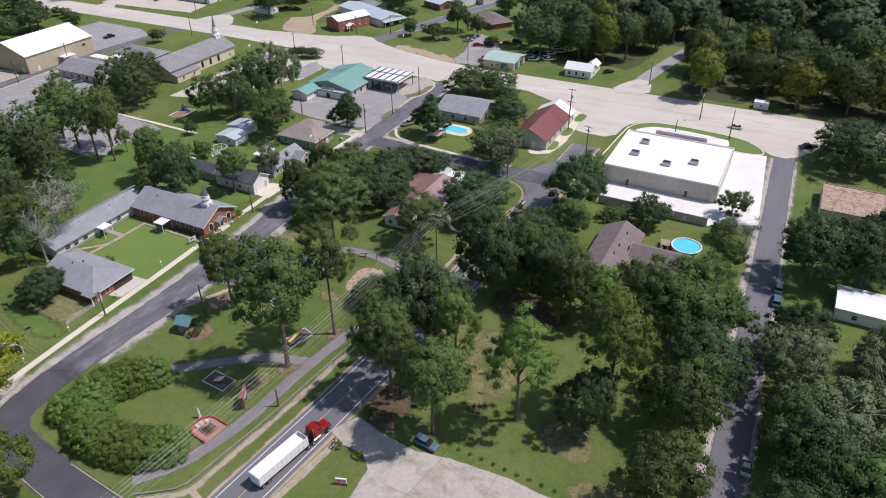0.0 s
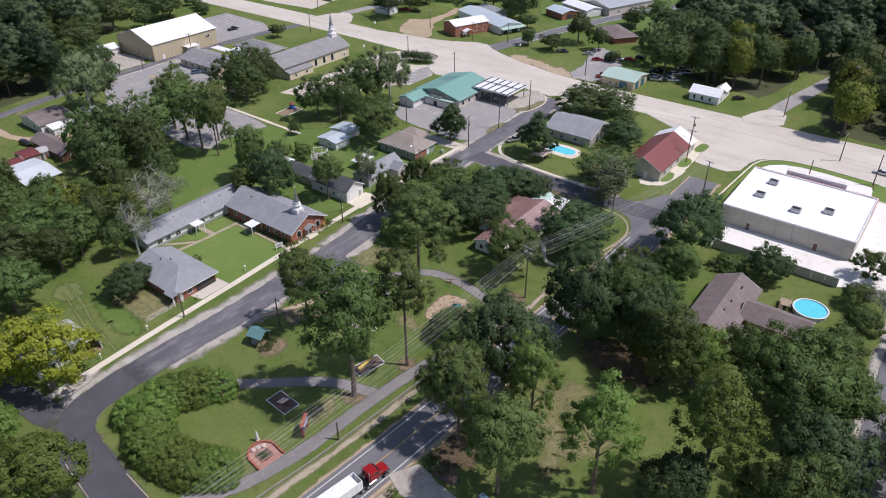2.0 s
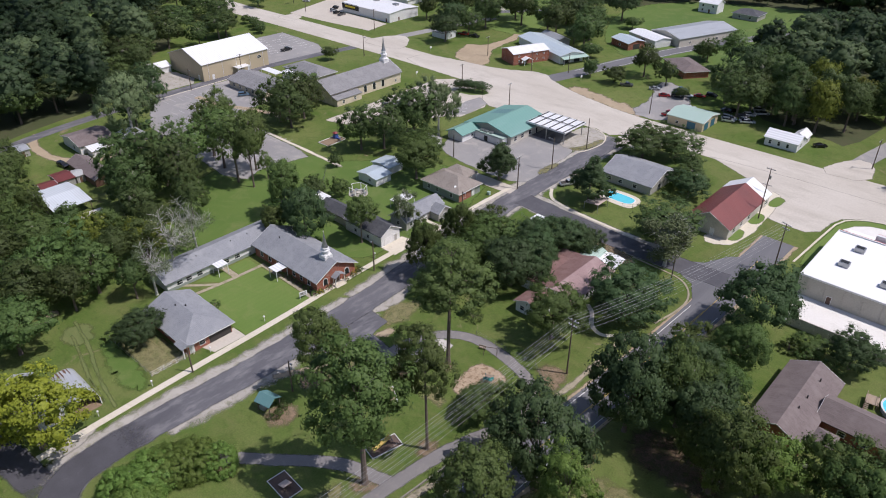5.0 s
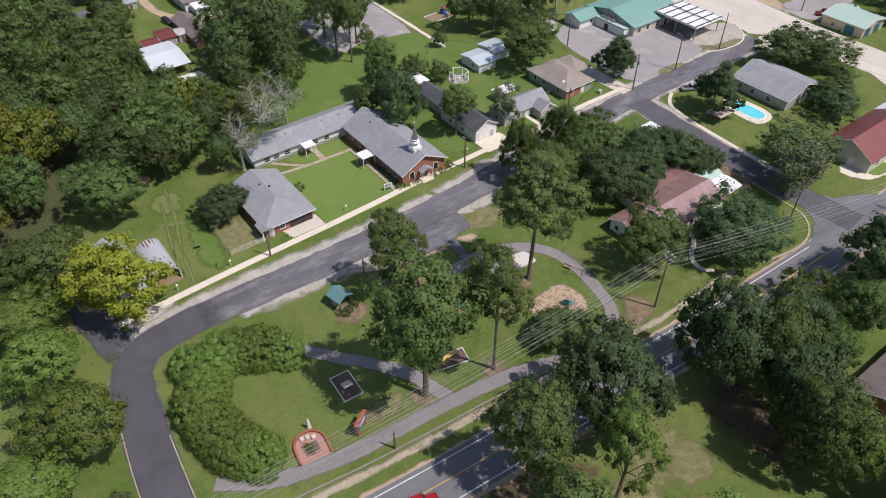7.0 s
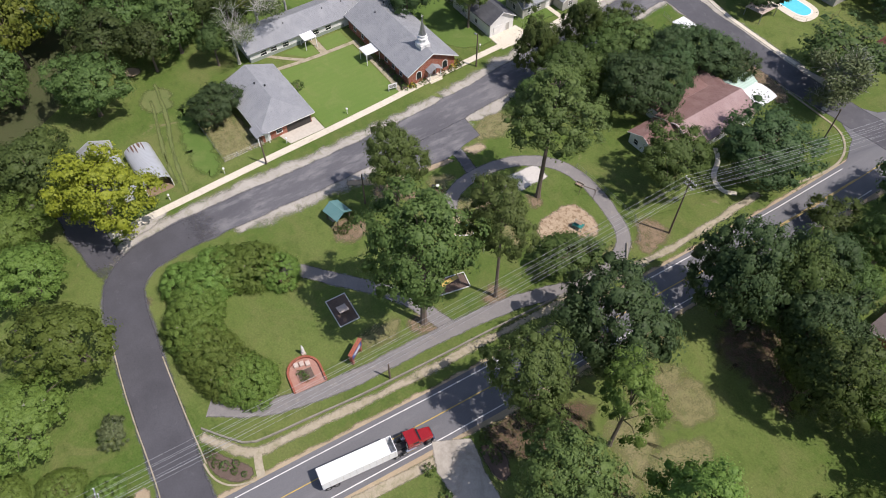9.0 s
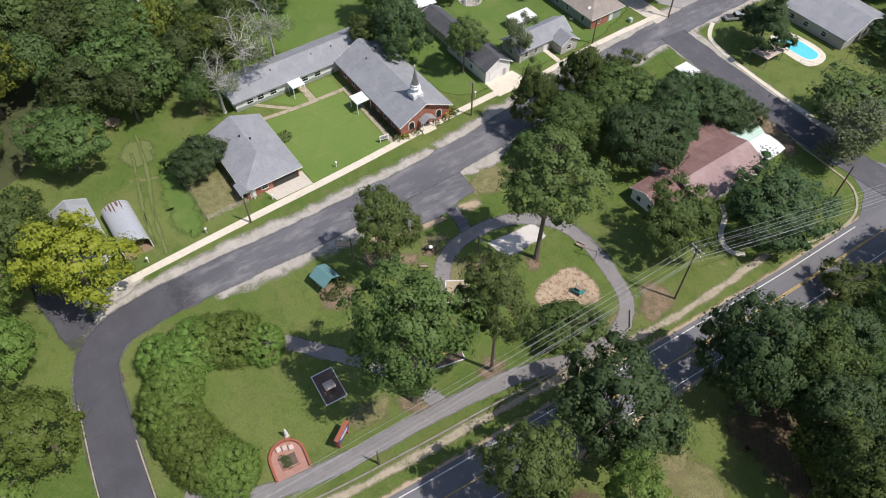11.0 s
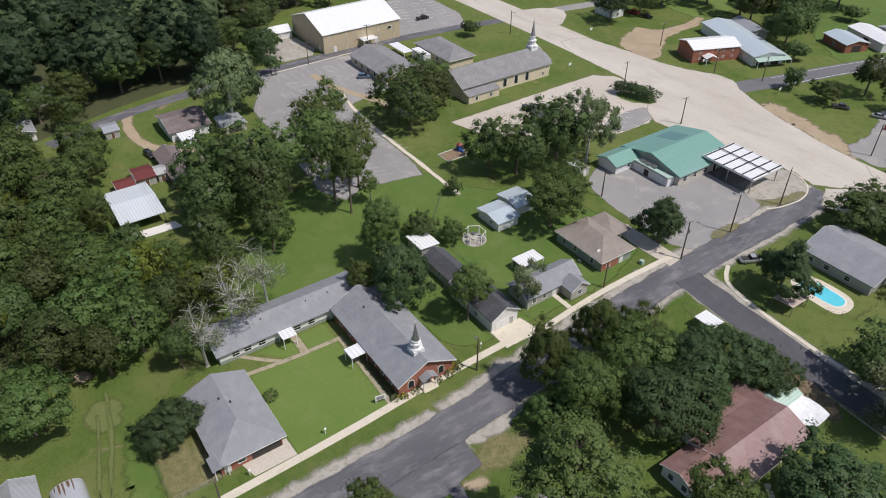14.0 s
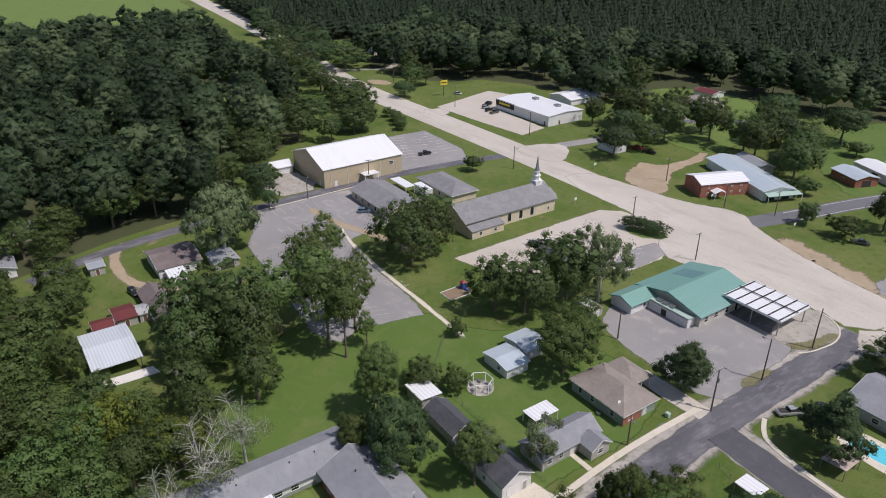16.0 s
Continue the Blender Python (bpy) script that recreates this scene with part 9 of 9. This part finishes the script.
for s in (-1, 1):
    part("side_window", boxes((5.2, 6.1, *sorted((s * 1.08, s * 1.13)), 2.0, 2.6)), "glass_car", cab)
    part("fuel_tank", tube(bmesh.new(), [(4.0, s * 1.0, 0.75), (5.6, s * 1.0, 0.75)], 0.32, 10), "chrome", semi)
    part("exhaust_stack", tube(bmesh.new(), [(4.2, s * 1.0, 1.0), (4.2, s * 1.0, 3.6)], 0.08, 8), "chrome", semi)
    part("mirror", boxes((6.3, 6.4, *sorted((s * 1.25, s * 1.45)), 1.9, 2.5)), "chrome", cab)
part("bumper", boxes((8.45, 8.7, -1.15, 1.15, 0.5, 0.9, 0.03)), "chrome", semi)
wheels(semi, (-8.0, -6.8, 2.6, 3.8, 7.6), 1.22, 0.5)

# ---- signs and small yard things ----
ms = thing("monument_sign", "low white sign on a brick base beside the drive", "sign", -53.2, 63.2, 0, 20)
part("base", boxes((-1.1, 1.1, -0.3, 0.3, 0, 0.5)), "brick_red", ms)
part("panel", boxes((-0.95, 0.95, -0.14, 0.14, 0.5, 1.4)), "trim_white", ms)
for s in (-1, 1):
    part("text_bar", boxes((-0.7, 0.7, *sorted((s * 0.14, s * 0.155)), 0.85, 1.1)), "trim_red", ms)
ys = thing("pylon_sign", "yellow shop sign on a tall steel pole", "sign", -378.6, 294.8)
part("pole", tube(bmesh.new(), [(0, 0, 0), (0, 0, 6)], 0.15, 8), "steel_black", ys)
part("panel", boxes((-0.2, 0.2, -2.2, 2.2, 6, 8.4)), "sign_yellow", ys)
part("text_bar", boxes((0.2, 0.24, -1.7, 1.7, 7.0, 7.6)), "sign_black", ys)
for x, y in ((-172, 291), (-250, 279), (-228, 247), (-203, 290)):
    rs = thing("road_sign", "small white road sign on a steel post", "sign", x, y)
    part("post", tube(bmesh.new(), [(0, 0, 0), (0, 0, 2.4)], 0.05, 6), "steel", rs)
    part("plate", boxes((0.04, 0.08, -0.6, 0.6, 1.5, 2.5)), "trim_white", rs)
for x, y in ((-146.2, 173.4), (-142, 171.0), (-150.8, 160)):
    ac = thing("air_conditioner", "grey outdoor air conditioner beside the house", "air conditioner", x, y - 0.7)
    part("case", boxes((-0.4, 0.4, -0.4, 0.4, 0, 0.8, 0.03)), "steel", ac)
    part("fan_grille", tube(bmesh.new(), [(0, 0, 0.8), (0, 0, 0.83)], 0.32, 12), "steel_black", ac)
mb = thing("utility_box", "pale green utility box on the lawn", "utility box", -133.4, 181.8)
part("case", boxes((-0.45, 0.45, -0.4, 0.4, 0, 0.95, 0.04)), "metal_pale_green", mb)
part("lid", boxes((-0.48, 0.48, -0.43, 0.43, 0.95, 1.0)), "metal_pale_green", mb)
for x, y, h, r in ((-77.2, 44.8, 0.9, 0.7), (-78.6, 44.7, 1.2, 0.8), (-76.2, 45.8, 1.1, 0.8), (-74.6, 46.6, 0.8, 0.6), (-79.6, 44.7, 0.9, 0.6), (-75.6, 47.2, 0.9, 0.6), (-73.4, 47.6, 0.7, 0.5)):
    tree("bush", x, y, h, r, "small shrub in the corner bed")
for x, y, h, r in ((-58.6, 69.6, 2.2, 1.0), (-56.4, 78.6, 1.6, 1.2), (-54.4, 78.8, 1.4, 1.0), (-57.8, 79.2, 1.4, 0.9), (-54.0, 69.6, 1.2, 1.1)):
    tree("bush", x, y, h, r, "loose shrub beside the drive")
for x, y, h, r in ((-96.5, 131.5, 2.4, 2.2), (-98.5, 133.5, 2.2, 2.0), (-30, 168, 3.0, 2.6), (-35, 168.6, 3.2, 2.8), (-39, 169.6, 3.0, 2.4), (-33, 165, 2.5, 1.8)):
    tree("bush", x, y, h, r, "large loose garden shrub")

for x, y in ((-130.9, 114.2), (-131.4, 126.6), (-131.0, 125.2)):
    tree("gold_bush", x, y, 1.3, 1.0, "rounded golden-yellow shrub at the church front")

# ---- parking bay lines ----
def bay_lines(count, x, y, dx, dy, lx, ly, material="line_faded", top=0.040):
    """A row of short painted lines, each from (x, y) by (lx, ly), stepping by (dx, dy)."""
    for k in range(count):
        a, b = x + dx * k, y + dy * k
        ribbon("bay_line", [(a, b), (a + lx, b + ly)], 0.08, -0.08, top, material, 0, 0, "faded white parking bay line")


bay_lines(9, -282, 156, 0.3, 3.0, 5.0, 0)
bay_lines(8, -268, 152, 0.3, 3.0, 5.0, 0)
bay_lines(7, -266, 176, 2.7, 0.9, -1.6, 4.6)
bay_lines(6, -216, 146, 2.6, 1.0, 1.8, 4.8)
bay_lines(7, -228, 160, 2.6, 0.4, 0.8, 4.8)
bay_lines(8, -329, 232, 3.6, -1.2, 1.2, 5.0, "line_white", 0.044)
bay_lines(8, -327, 245, 3.8, -0.5, 0.5, 5.0, "line_white", 0.044)
bay_lines(6, -322, 238, 3.8, -0.9, 1.0, 4.6, "line_white", 0.044)
bay_lines(5, -186, 224, -2.0, 3.0, 3.6, 2.6, "line_white", 0.050)
